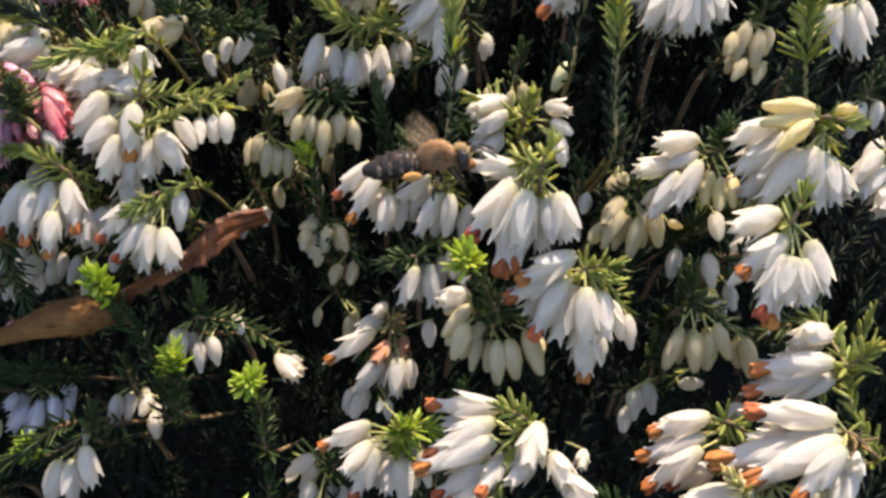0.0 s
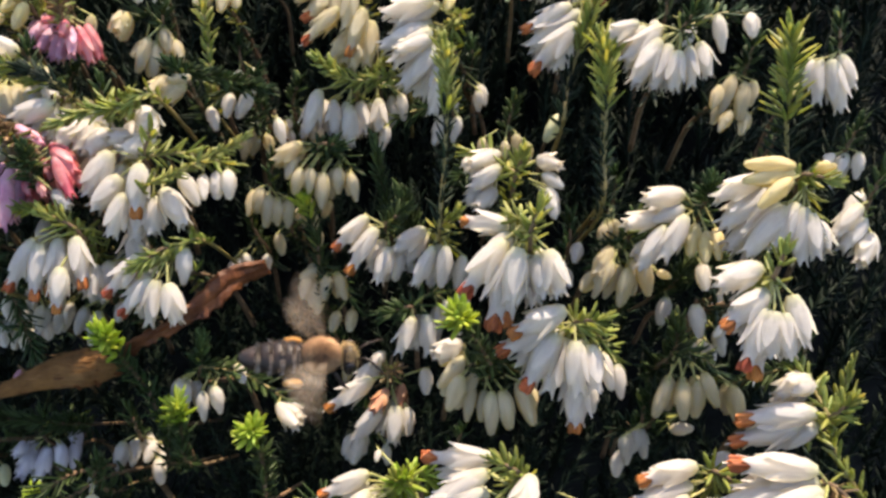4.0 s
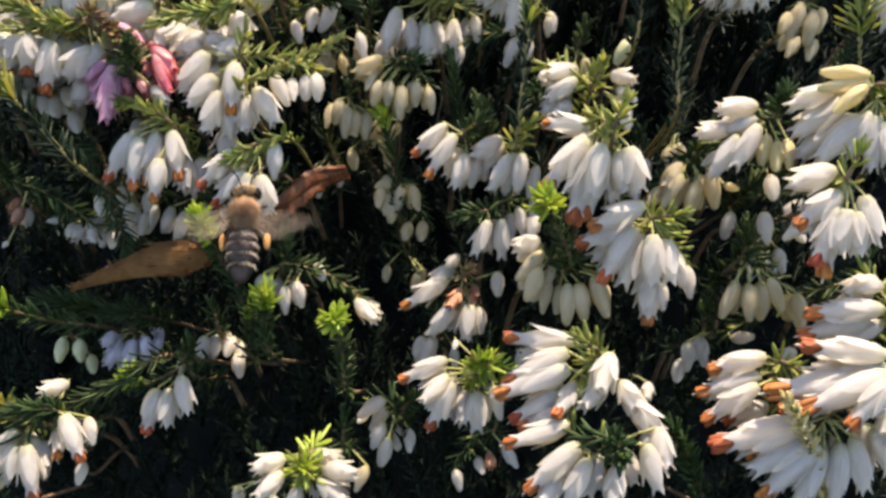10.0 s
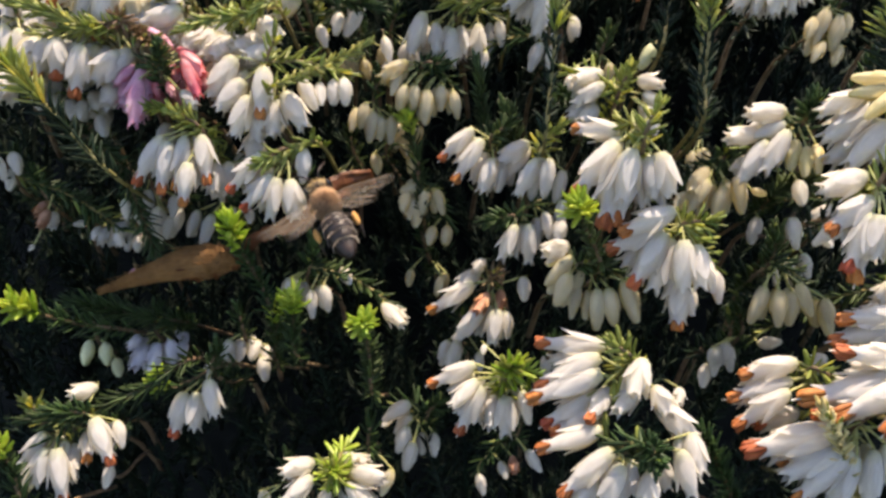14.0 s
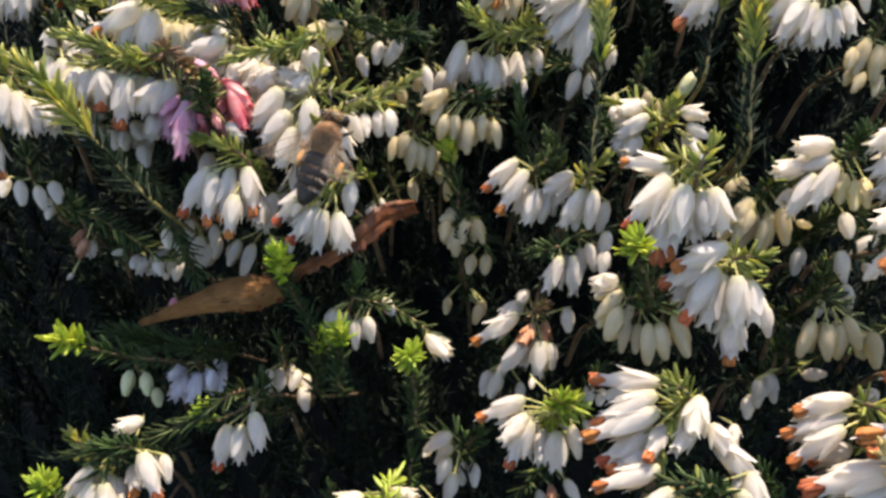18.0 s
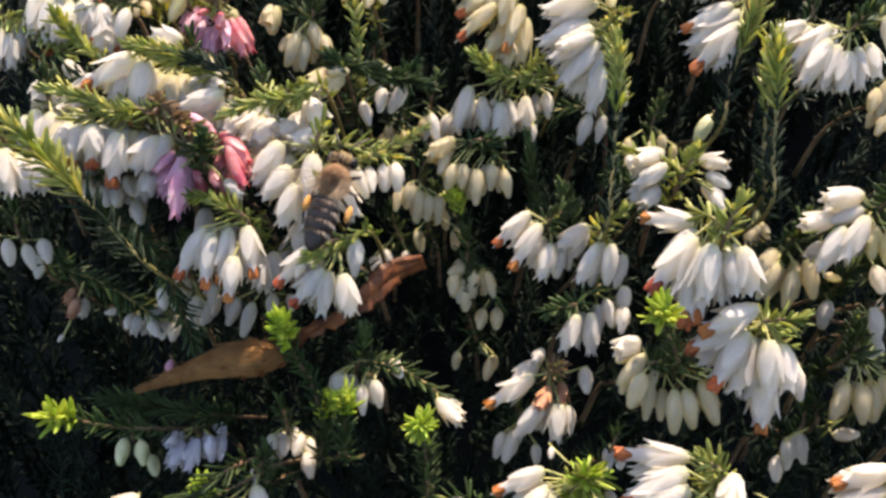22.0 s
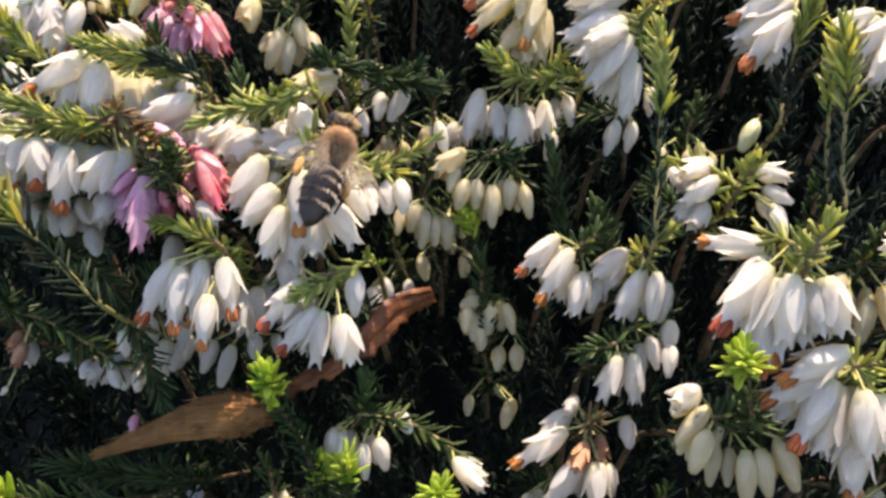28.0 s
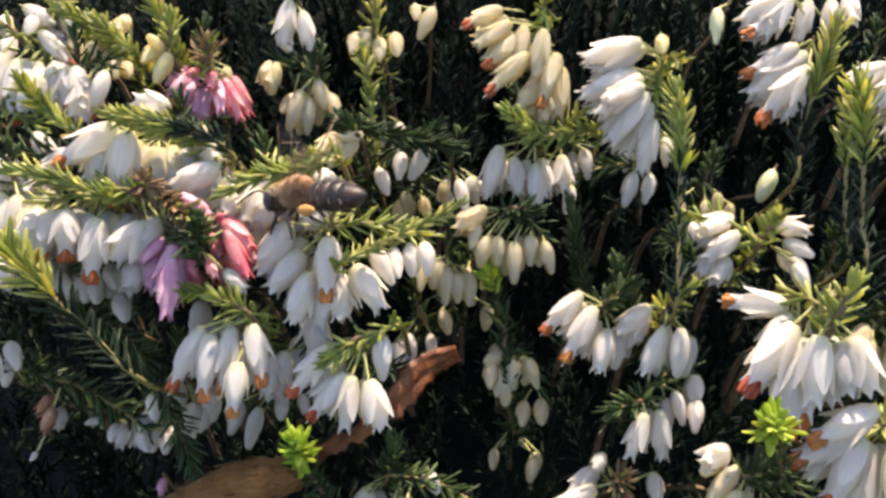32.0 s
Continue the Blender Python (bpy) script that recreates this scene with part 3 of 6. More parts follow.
sprig("white", (-35.3, 99.3, 17.5), "olive", 8, (0.4, 0.8), [("l", -39.3, 99.3, 18.2, -42.3, 99.3, 12.9), ("l", -37.9, 98.8, 15.1, -41.1, 98.8, 11.1), ("l", -37.0, 97.9, 13.0, -38.8, 97.9, 7.9), ("o", -35.0, 96.7, 16.4, -35.1, 96.7, 10.9), ("l", -35.9, 99.5, 12.5, -36.3, 99.5, 7.3), ("l", -34.2, 99.3, 12.8, -34.1, 98.7, 8.1), ("l", -32.7, 98.0, 13.5, -29.8, 98.0, 9.1), ("b", -30.9, 99.5, 15.5, -28.9, 99.5, 11.5), ("l", -37.8, 103.3, 20.4, -40.3, 100.2, 19.7), ("l", -34.9, 102.3, 19.8, -38.4, 100.0, 18.1), ("b", -27.0, 101.8, 16.0, -26.8, 100.2, 12.4), ("b", -25.6, 100.7, 16.0, -25.2, 100.0, 12.3), ("b", -29.0, 102.1, 15.5, -28.2, 99.7, 12.3), ("l", -38.3, 101.7, 16.8, -41.6, 100.8, 12.4)], 1.25)
sprig("cream", (-16.1, 112.3, 20.7), "dark", 18, (0.8, -0.1), [("l", -18.6, 112.7, 21.0, -22.2, 111.6, 18.3), ("b", -19.6, 113.3, 19.3, -20.5, 111.7, 16.0), ("b", -18.6, 111.8, 17.5, -19.5, 111.8, 13.9), ("b", -17.2, 112.2, 17.6, -17.5, 112.2, 13.9), ("b", -15.4, 111.1, 16.8, -15.7, 111.1, 11.8), ("b", -13.5, 112.0, 17.6, -13.6, 112.0, 13.9), ("b", -11.9, 112.1, 16.9, -11.1, 112.1, 12.9), ("b", -20.8, 115.0, 20.9, -22.0, 113.3, 17.7), ("b", -18.7, 115.5, 20.7, -21.3, 113.7, 17.7), ("b", -19.4, 114.8, 18.1, -19.8, 114.4, 15.3), ("b", -17.9, 114.2, 17.9, -18.2, 114.6, 14.2), ("b", -16.2, 113.9, 17.2, -16.4, 114.1, 12.9), ("b", -14.3, 113.2, 17.6, -14.7, 113.7, 13.4), ("b", -12.4, 114.3, 17.6, -12.3, 114.1, 13.9)])
sprig("cream", (-23.3, 114.3, 15.6), "dark", 8, (0.3, 0.9), [("b", -24.3, 113.9, 15.2, -25.2, 113.9, 11.5), ("b", -23.2, 113.8, 14.1, -23.7, 113.8, 9.5), ("b", -22.0, 114.0, 13.5, -22.2, 114.0, 9.8), ("b", -20.6, 114.3, 13.5, -20.8, 114.3, 9.4), ("b", -26.0, 117.3, 15.0, -26.7, 115.9, 11.3), ("b", -23.5, 116.5, 14.9, -24.3, 115.7, 10.7), ("b", -22.7, 116.6, 14.1, -23.1, 116.5, 10.4), ("b", -21.4, 116.7, 13.5, -21.3, 116.4, 10.2)])
sprig("white", (-12.1, 116.3, 29.9), "dark", 16, (0.2, 0.9), [("l", -16.5, 115.5, 28.9, -18.4, 115.5, 22.6), ("l", -16.3, 120.3, 28.1, -17.4, 117.0, 23.9), ("l", -14.8, 117.0, 27.7, -14.4, 115.7, 22.7), ("l", -12.3, 115.6, 26.7, -12.3, 115.6, 21.0), ("l", -11.2, 119.1, 27.9, -10.7, 117.7, 22.9), ("l", -8.6, 118.9, 28.3, -8.5, 118.9, 23.4), ("b", -5.5, 120.6, 29.3, -5.0, 120.6, 25.3), ("l", -15.6, 121.7, 28.1, -16.3, 119.1, 23.7), ("l", -13.1, 118.1, 27.6, -13.3, 117.9, 22.0), ("l", -11.5, 120.2, 27.2, -11.5, 119.5, 22.8), ("l", -9.9, 121.2, 28.0, -9.5, 121.0, 23.9), ("b", -6.8, 121.9, 29.3, -6.8, 122.0, 24.4)])
sprig("white", (-22.1, 112.3, 25.1), "none", 0, (0, 1), [("b", -21.8, 112.3, 24.4, -20.9, 112.3, 20.4)])
sprig("white", (-6.7, 104.3, 9.2), "dark", 22, (0.7, 0.5), [("o", -8.9, 104.5, 10.5, -12.5, 104.5, 6.9), ("o", -7.7, 103.2, 9.0, -10.8, 103.2, 4.2), ("l", -6.2, 104.2, 6.6, -7.5, 103.5, 2.0), ("b", -4.9, 105.0, 6.5, -5.6, 105.0, 2.2), ("b", -4.1, 108.3, 6.8, -3.7, 107.0, 3.3), ("l", -8.4, 105.5, 9.5, -11.0, 106.0, 5.9), ("l", -7.0, 106.3, 7.6, -8.7, 106.0, 3.6), ("b", -6.0, 107.0, 6.5, -6.8, 106.0, 2.2), ("b", -4.4, 108.9, 6.8, -4.6, 108.6, 3.5)])
sprig("white", (0.1, 104.3, 8.6), "young", 16, (0.6, 0.6), [("l", -1.7, 104.6, 8.9, -5.5, 103.4, 6.0), ("l", -0.5, 103.0, 6.6, -2.9, 103.0, 1.7), ("b", 1.0, 102.1, 6.6, 0.3, 102.1, 1.4), ("b", 3.2, 106.3, 5.5, 2.1, 106.3, 1.1), ("b", -0.4, 107.8, 4.5, -1.0, 105.8, 1.3), ("l", -1.5, 106.0, 8.4, -4.4, 105.6, 4.5), ("b", 0.1, 104.4, 7.0, -1.3, 105.1, 1.7), ("b", 1.5, 109.4, 5.3, 0.4, 108.0, 1.4)])
sprig("cream", (-16.6, 115.3, 4.8), "dark", 10, (0, 1), [("b", -16.7, 116.7, 3.9, -19.1, 114.3, 2.7), ("b", -17.8, 117.3, 4.7, -17.6, 115.3, 2.3), ("b", -18.2, 115.6, 2.7, -18.7, 113.5, -0.2), ("b", -17.2, 116.1, 1.9, -17.8, 114.5, -1.3), ("b", -15.5, 115.1, 3.0, -15.9, 114.5, -0.6), ("b", -14.0, 114.6, 3.2, -12.8, 114.6, -0.5), ("b", -16.6, 115.7, 0.9, -16.8, 114.3, -2.4), ("b", -14.3, 117.1, -2.1, -14.9, 114.8, -4.8), ("b", -12.3, 117.6, -1.9, -12.5, 115.6, -4.9), ("b", -17.1, 119.5, 4.7, -18.2, 117.5, 2.7), ("b", -17.7, 118.4, 3.8, -18.2, 117.0, 1.3), ("b", -17.8, 118.3, 2.6, -18.4, 115.7, -0.5), ("b", -16.4, 117.3, 2.5, -16.8, 117.1, -0.6), ("b", -14.3, 116.4, 3.4, -14.1, 116.3, -0.2)])
sprig("white", (-3.3, 102.8, -0.9), "dark", 24, (-1, -0.25), [("l", -3.1, 102.0, -2.1, -5.1, 102.0, -6.7), ("l", -1.4, 103.0, -1.8, -1.4, 103.0, -7.0), ("b", 0.8, 105.2, -0.2, 1.4, 104.4, -3.8), ("b", 3.1, 105.2, -1.1, 2.3, 103.7, -4.5), ("b", 3.2, 105.3, 1.5, 2.9, 105.3, -2.2), ("l", -2.3, 104.7, -1.8, -3.2, 104.3, -6.2), ("b", -0.2, 105.7, -0.9, -0.2, 105.3, -5.3), ("b", 1.9, 107.6, -0.6, 1.8, 106.4, -4.0), ("b", 3.2, 107.6, 0.9, 2.7, 106.3, -3.1)])
sprig("white", (9.7, 85.5, 7.5), "young", 18, (0.3, 0.8), [("o", 7.9, 91.0, 8.5, 3.6, 93.4, 9.1), ("o", 7.3, 88.5, 6.9, 3.4, 88.5, 1.7), ("l", 8.5, 86.2, 6.0, 7.4, 86.2, -0.0), ("o", 8.1, 88.5, 5.8, 6.1, 88.5, -1.5), ("o", 9.3, 88.0, 5.5, 7.5, 88.5, -1.2), ("l", 11.6, 87.0, 5.8, 12.7, 87.0, 0.8), ("l", 10.9, 87.5, 5.4, 11.1, 87.5, 0.7), ("l", 9.9, 89.0, 5.5, 10.1, 89.0, -0.3), ("l", 8.0, 91.0, 7.8, 5.1, 91.0, 3.8), ("l", 10.8, 90.5, 5.9, 12.4, 90.5, 1.3), ("l", 8.7, 91.0, 6.3, 5.9, 91.0, 0.7)], 1.18)
sprig("white", (14.6, 88.5, -2.1), "olive", 18, (0.7, 0.1), [("o", 13.6, 87.5, -0.5, 8.5, 87.5, -3.0), ("o", 12.5, 89.0, -2.2, 7.3, 89.0, -4.9), ("o", 12.8, 88.5, -3.1, 9.7, 88.5, -8.4), ("l", 14.4, 86.5, -3.8, 14.6, 86.5, -9.5), ("l", 15.9, 87.5, -4.3, 16.8, 87.5, -9.2), ("l", 13.9, 89.5, -3.7, 11.7, 89.5, -9.8), ("o", 15.1, 90.0, -8.4, 14.9, 90.0, -13.2), ("b", 18.0, 91.5, -5.5, 19.1, 91.5, -9.8), ("l", 13.6, 91.0, -2.8, 8.6, 91.0, -6.9), ("l", 15.7, 90.5, -4.0, 13.8, 90.5, -10.5), ("b", 20.3, 95.0, -7.2, 20.8, 94.5, -11.2), ("b", 17.1, 94.0, -9.3, 17.4, 94.0, -12.7)], 1.15)
sprig("cream", (3.5, 92.3, -7.1), "dark", 26, (0.5, 0.2), [("w", 2.6, 94.3, -4.6, -0.4, 91.6, -5.9), ("b", 3.0, 92.3, -6.0, -0.1, 92.3, -9.5), ("b", 2.6, 91.1, -7.9, 0.9, 91.1, -11.8), ("b", 4.3, 93.3, -7.2, 1.9, 93.3, -12.0), ("b", 3.8, 93.0, -9.2, 3.1, 93.0, -13.4), ("b", 5.2, 93.5, -9.9, 4.7, 92.8, -13.4), ("b", 5.8, 90.8, -9.6, 5.9, 90.8, -14.5), ("b", 7.0, 90.6, -9.5, 7.7, 90.6, -13.9), ("b", 8.8, 91.1, -8.6, 10.5, 91.1, -13.5), ("b", 10.6, 95.5, -9.8, 10.3, 93.2, -12.4), ("b", 3.1, 95.9, -5.2, 0.2, 94.3, -7.2), ("b", 2.5, 93.5, -6.6, 0.5, 93.4, -10.6), ("b", 3.2, 94.6, -7.3, 1.6, 94.6, -11.4), ("b", 3.8, 94.9, -7.9, 2.7, 95.1, -11.8)])
sprig("cream", (27.3, 96.3, -5.9), "dark", 22, (0, 0.8), [("b", 26.5, 95.6, -9.2, 24.7, 95.6, -13.5), ("b", 28.0, 95.2, -9.3, 27.9, 95.2, -13.8), ("b", 29.9, 96.2, -9.4, 29.6, 96.2, -13.7), ("b", 30.6, 96.1, -8.4, 32.2, 96.1, -12.5), ("b", 34.9, 98.9, -10.3, 35.5, 98.9, -15.0), ("b", 35.2, 101.3, -10.8, 34.3, 99.7, -13.9), ("b", 27.0, 97.7, -8.9, 26.7, 97.6, -13.1), ("b", 28.7, 98.3, -9.2, 28.9, 98.0, -13.4), ("b", 30.1, 98.0, -9.0, 30.8, 97.8, -12.9), ("b", 35.2, 102.3, -10.5, 34.8, 101.9, -13.9)])
sprig("white", (31.1, 96.5, 11.2), "dark", 24, (0, 0.3), [("l", 28.8, 96.8, 12.4, 23.9, 95.6, 11.5), ("b", 28.7, 96.5, 10.8, 25.0, 96.5, 9.1), ("l", 26.4, 98.3, 9.9, 21.7, 96.1, 8.7), ("l", 26.3, 95.8, 8.6, 23.3, 95.8, 3.5), ("l", 28.6, 95.1, 9.8, 25.8, 95.1, 4.5), ("y", 30.0, 96.4, 8.8, 29.0, 95.0, 4.9), ("y", 31.1, 95.8, 7.9, 30.3, 93.9, 4.1), ("y", 32.3, 96.0, 8.2, 31.9, 94.2, 4.5), ("b", 31.6, 99.7, 4.2, 31.5, 97.7, 1.0), ("l", 25.5, 100.0, 6.8, 23.3, 98.1, 5.1), ("b", 28.4, 98.5, 11.8, 24.9, 97.9, 10.3)])
sprig("white", (39.8, 90.3, 13.8), "young", 10, (0.7, -0.2), [("y", 38.6, 88.9, 14.6, 33.1, 88.9, 14.8), ("y", 38.6, 89.1, 13.8, 32.9, 89.1, 13.1), ("y", 37.7, 87.5, 13.1, 34.1, 87.5, 10.0), ("y", 41.6, 91.3, 14.5, 43.1, 88.9, 14.7), ("l", 36.2, 91.6, 13.8, 30.7, 91.6, 11.4), ("l", 37.7, 92.3, 12.7, 31.6, 92.3, 8.2), ("l", 38.6, 93.2, 10.8, 32.3, 93.2, 6.0), ("l", 38.2, 90.4, 10.3, 33.7, 90.4, 4.9), ("l", 39.5, 90.4, 10.7, 36.7, 90.4, 5.8), ("l", 39.9, 90.0, 10.3, 39.6, 90.0, 4.0), ("l", 40.5, 89.6, 9.6, 41.0, 89.6, 4.6), ("l", 42.6, 92.6, 8.7, 41.9, 89.6, 5.3)])
sprig("white", (34.9, 85.5, 2.8), "olive", 10, (0.2, 0.8), [("l", 34.2, 87.0, 3.8, 29.3, 87.0, 1.8), ("o", 34.5, 86.0, 1.2, 30.4, 86.0, -2.0), ("o", 34.1, 85.0, -0.5, 31.8, 85.0, -5.9), ("l", 34.3, 84.0, -0.7, 33.8, 84.0, -5.4), ("l", 36.5, 85.0, 0.9, 37.6, 85.0, -4.6), ("l", 35.4, 84.5, -0.9, 35.8, 84.5, -5.6), ("l", 34.5, 88.0, 0.5, 32.3, 88.0, -3.6), ("o", 34.6, 87.0, -0.7, 33.2, 87.0, -6.9), ("b", 34.7, 92.0, -0.4, 30.5, 92.0, -3.9)], 1.15)
sprig("white", (49.7, 95.3, 11.3), "dark", 8, (0.2, 0.8), [("l", 48.5, 94.7, 10.8, 45.2, 94.7, 7.2), ("l", 49.4, 95.7, 9.2, 46.1, 94.6, 5.6), ("l", 50.5, 96.4, 7.4, 47.6, 93.5, 3.9), ("b", 50.5, 98.6, 12.4, 47.5, 96.5, 9.9)])
sprig("white", (53.3, 108.3, 19.2), "dark", 14, (0.3, 0.8), [("b", 51.7, 108.7, 18.4, 49.7, 107.1, 16.7), ("b", 53.4, 108.5, 18.5, 51.2, 108.5, 14.0), ("b", 54.8, 107.7, 18.6, 54.1, 107.7, 15.0)])
sprig("white", (40.3, 85.3, -11.8), "olive", 20, (0.3, 0.4), [("l", 39.9, 89.2, -8.1, 35.4, 87.3, -9.9), ("b", 39.9, 88.2, -8.7, 36.7, 86.1, -9.3), ("o", 39.0, 85.5, -11.3, 32.0, 85.5, -11.8), ("o", 37.6, 85.9, -12.4, 31.5, 85.9, -14.4), ("l", 39.9, 87.1, -12.9, 34.8, 87.1, -14.9), ("b", 39.6, 90.7, -8.1, 36.7, 88.8, -9.3), ("b", 39.7, 89.3, -9.9, 35.2, 87.9, -10.5), ("l", 38.1, 87.9, -11.5, 32.7, 88.0, -12.8), ("l", 39.3, 88.9, -12.4, 34.3, 89.2, -14.4)])
sprig("white", (37.0, 78.3, -16.8), "rust", 12, (0.5, -0.5), [("o", 35.9, 78.3, -15.5, 28.8, 78.3, -15.0), ("l", 36.3, 78.9, -16.7, 30.1, 78.9, -18.3), ("o", 35.2, 78.9, -17.8, 26.2, 78.9, -19.5), ("o", 36.1, 77.5, -17.4, 28.3, 77.5, -20.3), ("o", 35.5, 75.7, -17.5, 31.8, 75.7, -21.5), ("l", 38.8, 80.7, -19.2, 37.1, 77.9, -21.6), ("l", 38.1, 79.5, -20.4, 35.1, 77.5, -23.5), ("l", 36.0, 81.0, -16.2, 30.1, 80.8, -16.7), ("l", 35.6, 81.4, -17.3, 29.4, 81.5, -18.6), ("l", 36.0, 80.1, -17.1, 28.3, 79.8, -19.8), ("l", 35.9, 78.4, -17.6, 30.5, 79.0, -20.9), ("l", 38.8, 81.9, -19.7, 36.6, 80.6, -22.0)])
sprig("white", (28.5, 86.5, -17.4), "olive", 18, (0.6, -0.3), [("o", 26.9, 86.3, -16.8, 21.7, 86.3, -18.3), ("o", 26.4, 86.4, -18.9, 20.6, 86.4, -20.5), ("o", 25.9, 85.5, -19.9, 20.8, 85.5, -23.2), ("o", 28.0, 88.8, -22.6, 23.4, 86.9, -23.7), ("l", 28.4, 84.8, -23.6, 23.6, 84.8, -25.5), ("l", 31.6, 90.6, -16.6, 29.4, 88.8, -17.6), ("o", 30.0, 86.4, -24.3, 26.1, 86.4, -27.7), ("l", 26.5, 88.9, -17.8, 21.8, 88.8, -19.2), ("l", 26.5, 87.8, -18.9, 20.8, 87.6, -21.7), ("l", 28.1, 89.1, -22.8, 23.8, 88.4, -24.6)])
sprig("white", (8.2, 81.3, -16.5), "olive", 18, (-0.7, 0.5), [("o", 5.8, 84.5, -15.6, -0.5, 84.5, -15.6), ("o", 4.9, 81.9, -16.4, -0.8, 81.9, -19.3), ("o", 5.0, 81.3, -18.1, -1.4, 81.3, -20.7), ("o", 4.7, 82.4, -20.0, -0.0, 82.4, -23.4), ("o", 5.5, 82.0, -22.4, 0.8, 82.0, -24.3), ("o", 4.9, 79.7, -23.6, -0.6, 79.7, -25.6), ("l", 9.2, 81.0, -16.5, 7.4, 78.3, -20.0), ("l", 8.9, 81.7, -19.5, 6.1, 78.7, -21.7), ("l", 10.4, 81.0, -19.3, 11.4, 78.0, -21.7), ("l", 10.9, 80.2, -20.9, 13.9, 79.0, -24.1), ("l", 14.0, 85.0, -19.9, 13.3, 83.3, -21.4), ("o", 6.0, 82.6, -19.8, 3.6, 79.4, -22.2), ("l", 5.3, 85.5, -15.9, 0.1, 85.1, -17.5), ("l", 5.0, 83.9, -16.6, -0.1, 83.7, -19.4)])
sprig("white", (8.3, 73.0, -23.6), "dark", 26, (0, -0.1), [("o", 5.4, 76.3, -24.8, 1.3, 76.3, -29.0), ("o", 6.4, 75.8, -26.1, 4.2, 75.8, -30.6), ("l", 9.4, 77.4, -27.2, 8.6, 75.0, -30.5), ("l", 11.9, 76.2, -24.6, 13.3, 76.2, -29.2), ("l", 13.6, 78.6, -23.4, 14.1, 77.0, -27.2), ("l", 4.5, 78.4, -28.2, 1.7, 75.8, -30.4), ("l", 6.0, 78.0, -25.6, 3.3, 78.4, -29.3), ("l", 7.9, 78.4, -26.2, 6.4, 77.4, -30.3), ("l", 10.5, 78.4, -25.7, 11.1, 78.1, -29.1), ("l", 12.7, 79.6, -24.0, 13.7, 78.5, -27.7)])
sprig("white", (-4.3, 90.5, -19.7), "lime", 34, (0.1, 0.2), [("o", -7.9, 93.2, -19.0, -12.5, 93.2, -21.3), ("l", -7.7, 92.3, -20.8, -10.6, 91.0, -23.8), ("o", -7.0, 92.3, -21.4, -9.4, 92.3, -26.2), ("l", -5.6, 94.6, -22.9, -6.1, 92.0, -26.3), ("l", -4.3, 92.1, -22.4, -4.3, 92.1, -27.1), ("b", -2.4, 93.0, -21.9, -1.5, 93.0, -26.0), ("b", -6.9, 95.3, -16.9, -7.1, 94.2, -18.0), ("l", -0.5, 96.4, -22.0, 0.4, 94.8, -23.1), ("l", -8.1, 94.6, -20.2, -11.0, 94.0, -22.5), ("l", -7.1, 94.8, -20.8, -9.7, 93.7, -25.1), ("l", -6.5, 95.7, -21.9, -7.6, 94.0, -26.1), ("l", -4.4, 94.6, -22.5, -4.9, 94.0, -26.1), ("b", -3.3, 94.8, -21.8, -2.8, 94.6, -26.3)])
sprig("white", (-6.3, 103.3, -9.2), "rust", 24, (0.4, 0.3), [("l", -7.0, 105.5, -6.7, -8.4, 103.6, -8.3), ("o", -8.3, 103.5, -9.8, -13.1, 103.5, -13.2), ("r", -6.5, 103.1, -11.1, -8.0, 100.5, -13.5), ("l", -6.9, 102.8, -12.7, -10.5, 102.8, -17.1), ("l", -5.3, 102.4, -12.9, -5.6, 102.4, -17.6), ("b", -4.1, 103.7, -13.3, -3.7, 103.2, -16.8), ("b", -1.8, 105.6, -8.8, -1.6, 104.2, -12.0), ("r", -4.7, 104.8, -10.7, -4.9, 102.4, -13.1), ("l", -7.6, 106.0, -8.3, -11.0, 105.2, -11.1), ("l", -5.8, 104.5, -12.7, -7.6, 104.6, -16.6), ("b", -4.6, 105.3, -13.2, -4.7, 104.4, -17.1)])
sprig("cream", (24.2, 105.3, 7.8), "dark", 22, (0.2, 0.5), [("l", 22.1, 106.4, 6.4, 19.7, 104.3, 2.6), ("b", 22.0, 104.6, 4.6, 19.3, 104.6, 0.0), ("b", 23.9, 104.1, 3.8, 22.6, 104.1, -1.2), ("b", 25.6, 104.7, 5.1, 26.4, 104.7, 0.1), ("b", 20.5, 109.6, 3.1, 18.4, 107.2, 0.7), ("b", 27.2, 103.4, 3.2, 28.5, 101.7, 2.6), ("b", 22.3, 107.2, 5.5, 19.8, 106.5, 1.8), ("b", 23.2, 106.2, 4.1, 21.1, 106.8, -0.2), ("b", 24.8, 106.6, 4.9, 24.7, 106.3, 0.1)])
sprig("white", (9.7, 102.0, 15.5), "olive", 20, (0.1, 0.3), [("l", 7.8, 105.3, 18.4, 3.8, 102.8, 16.8), ("l", 7.8, 103.1, 16.5, 4.0, 103.1, 13.6), ("l", 7.2, 105.5, 13.9, 4.8, 102.7, 11.2), ("b", 13.3, 105.0, 15.7, 15.5, 103.0, 13.7), ("b", 13.7, 103.9, 14.0, 14.9, 103.9, 10.4), ("l", 3.6, 105.7, 17.9, 3.7, 104.3, 16.1), ("l", 12.7, 105.8, 17.7, 15.1, 103.0, 16.5), ("l", 6.7, 105.7, 15.3, 3.6, 103.9, 11.9), ("b", 13.8, 103.6, 13.2, 14.4, 102.4, 9.8), ("l", 7.7, 106.3, 17.9, 4.0, 104.7, 15.7), ("l", 7.2, 107.0, 15.4, 4.7, 104.8, 12.5), ("b", 13.1, 106.0, 14.6, 15.0, 105.8, 11.9)])
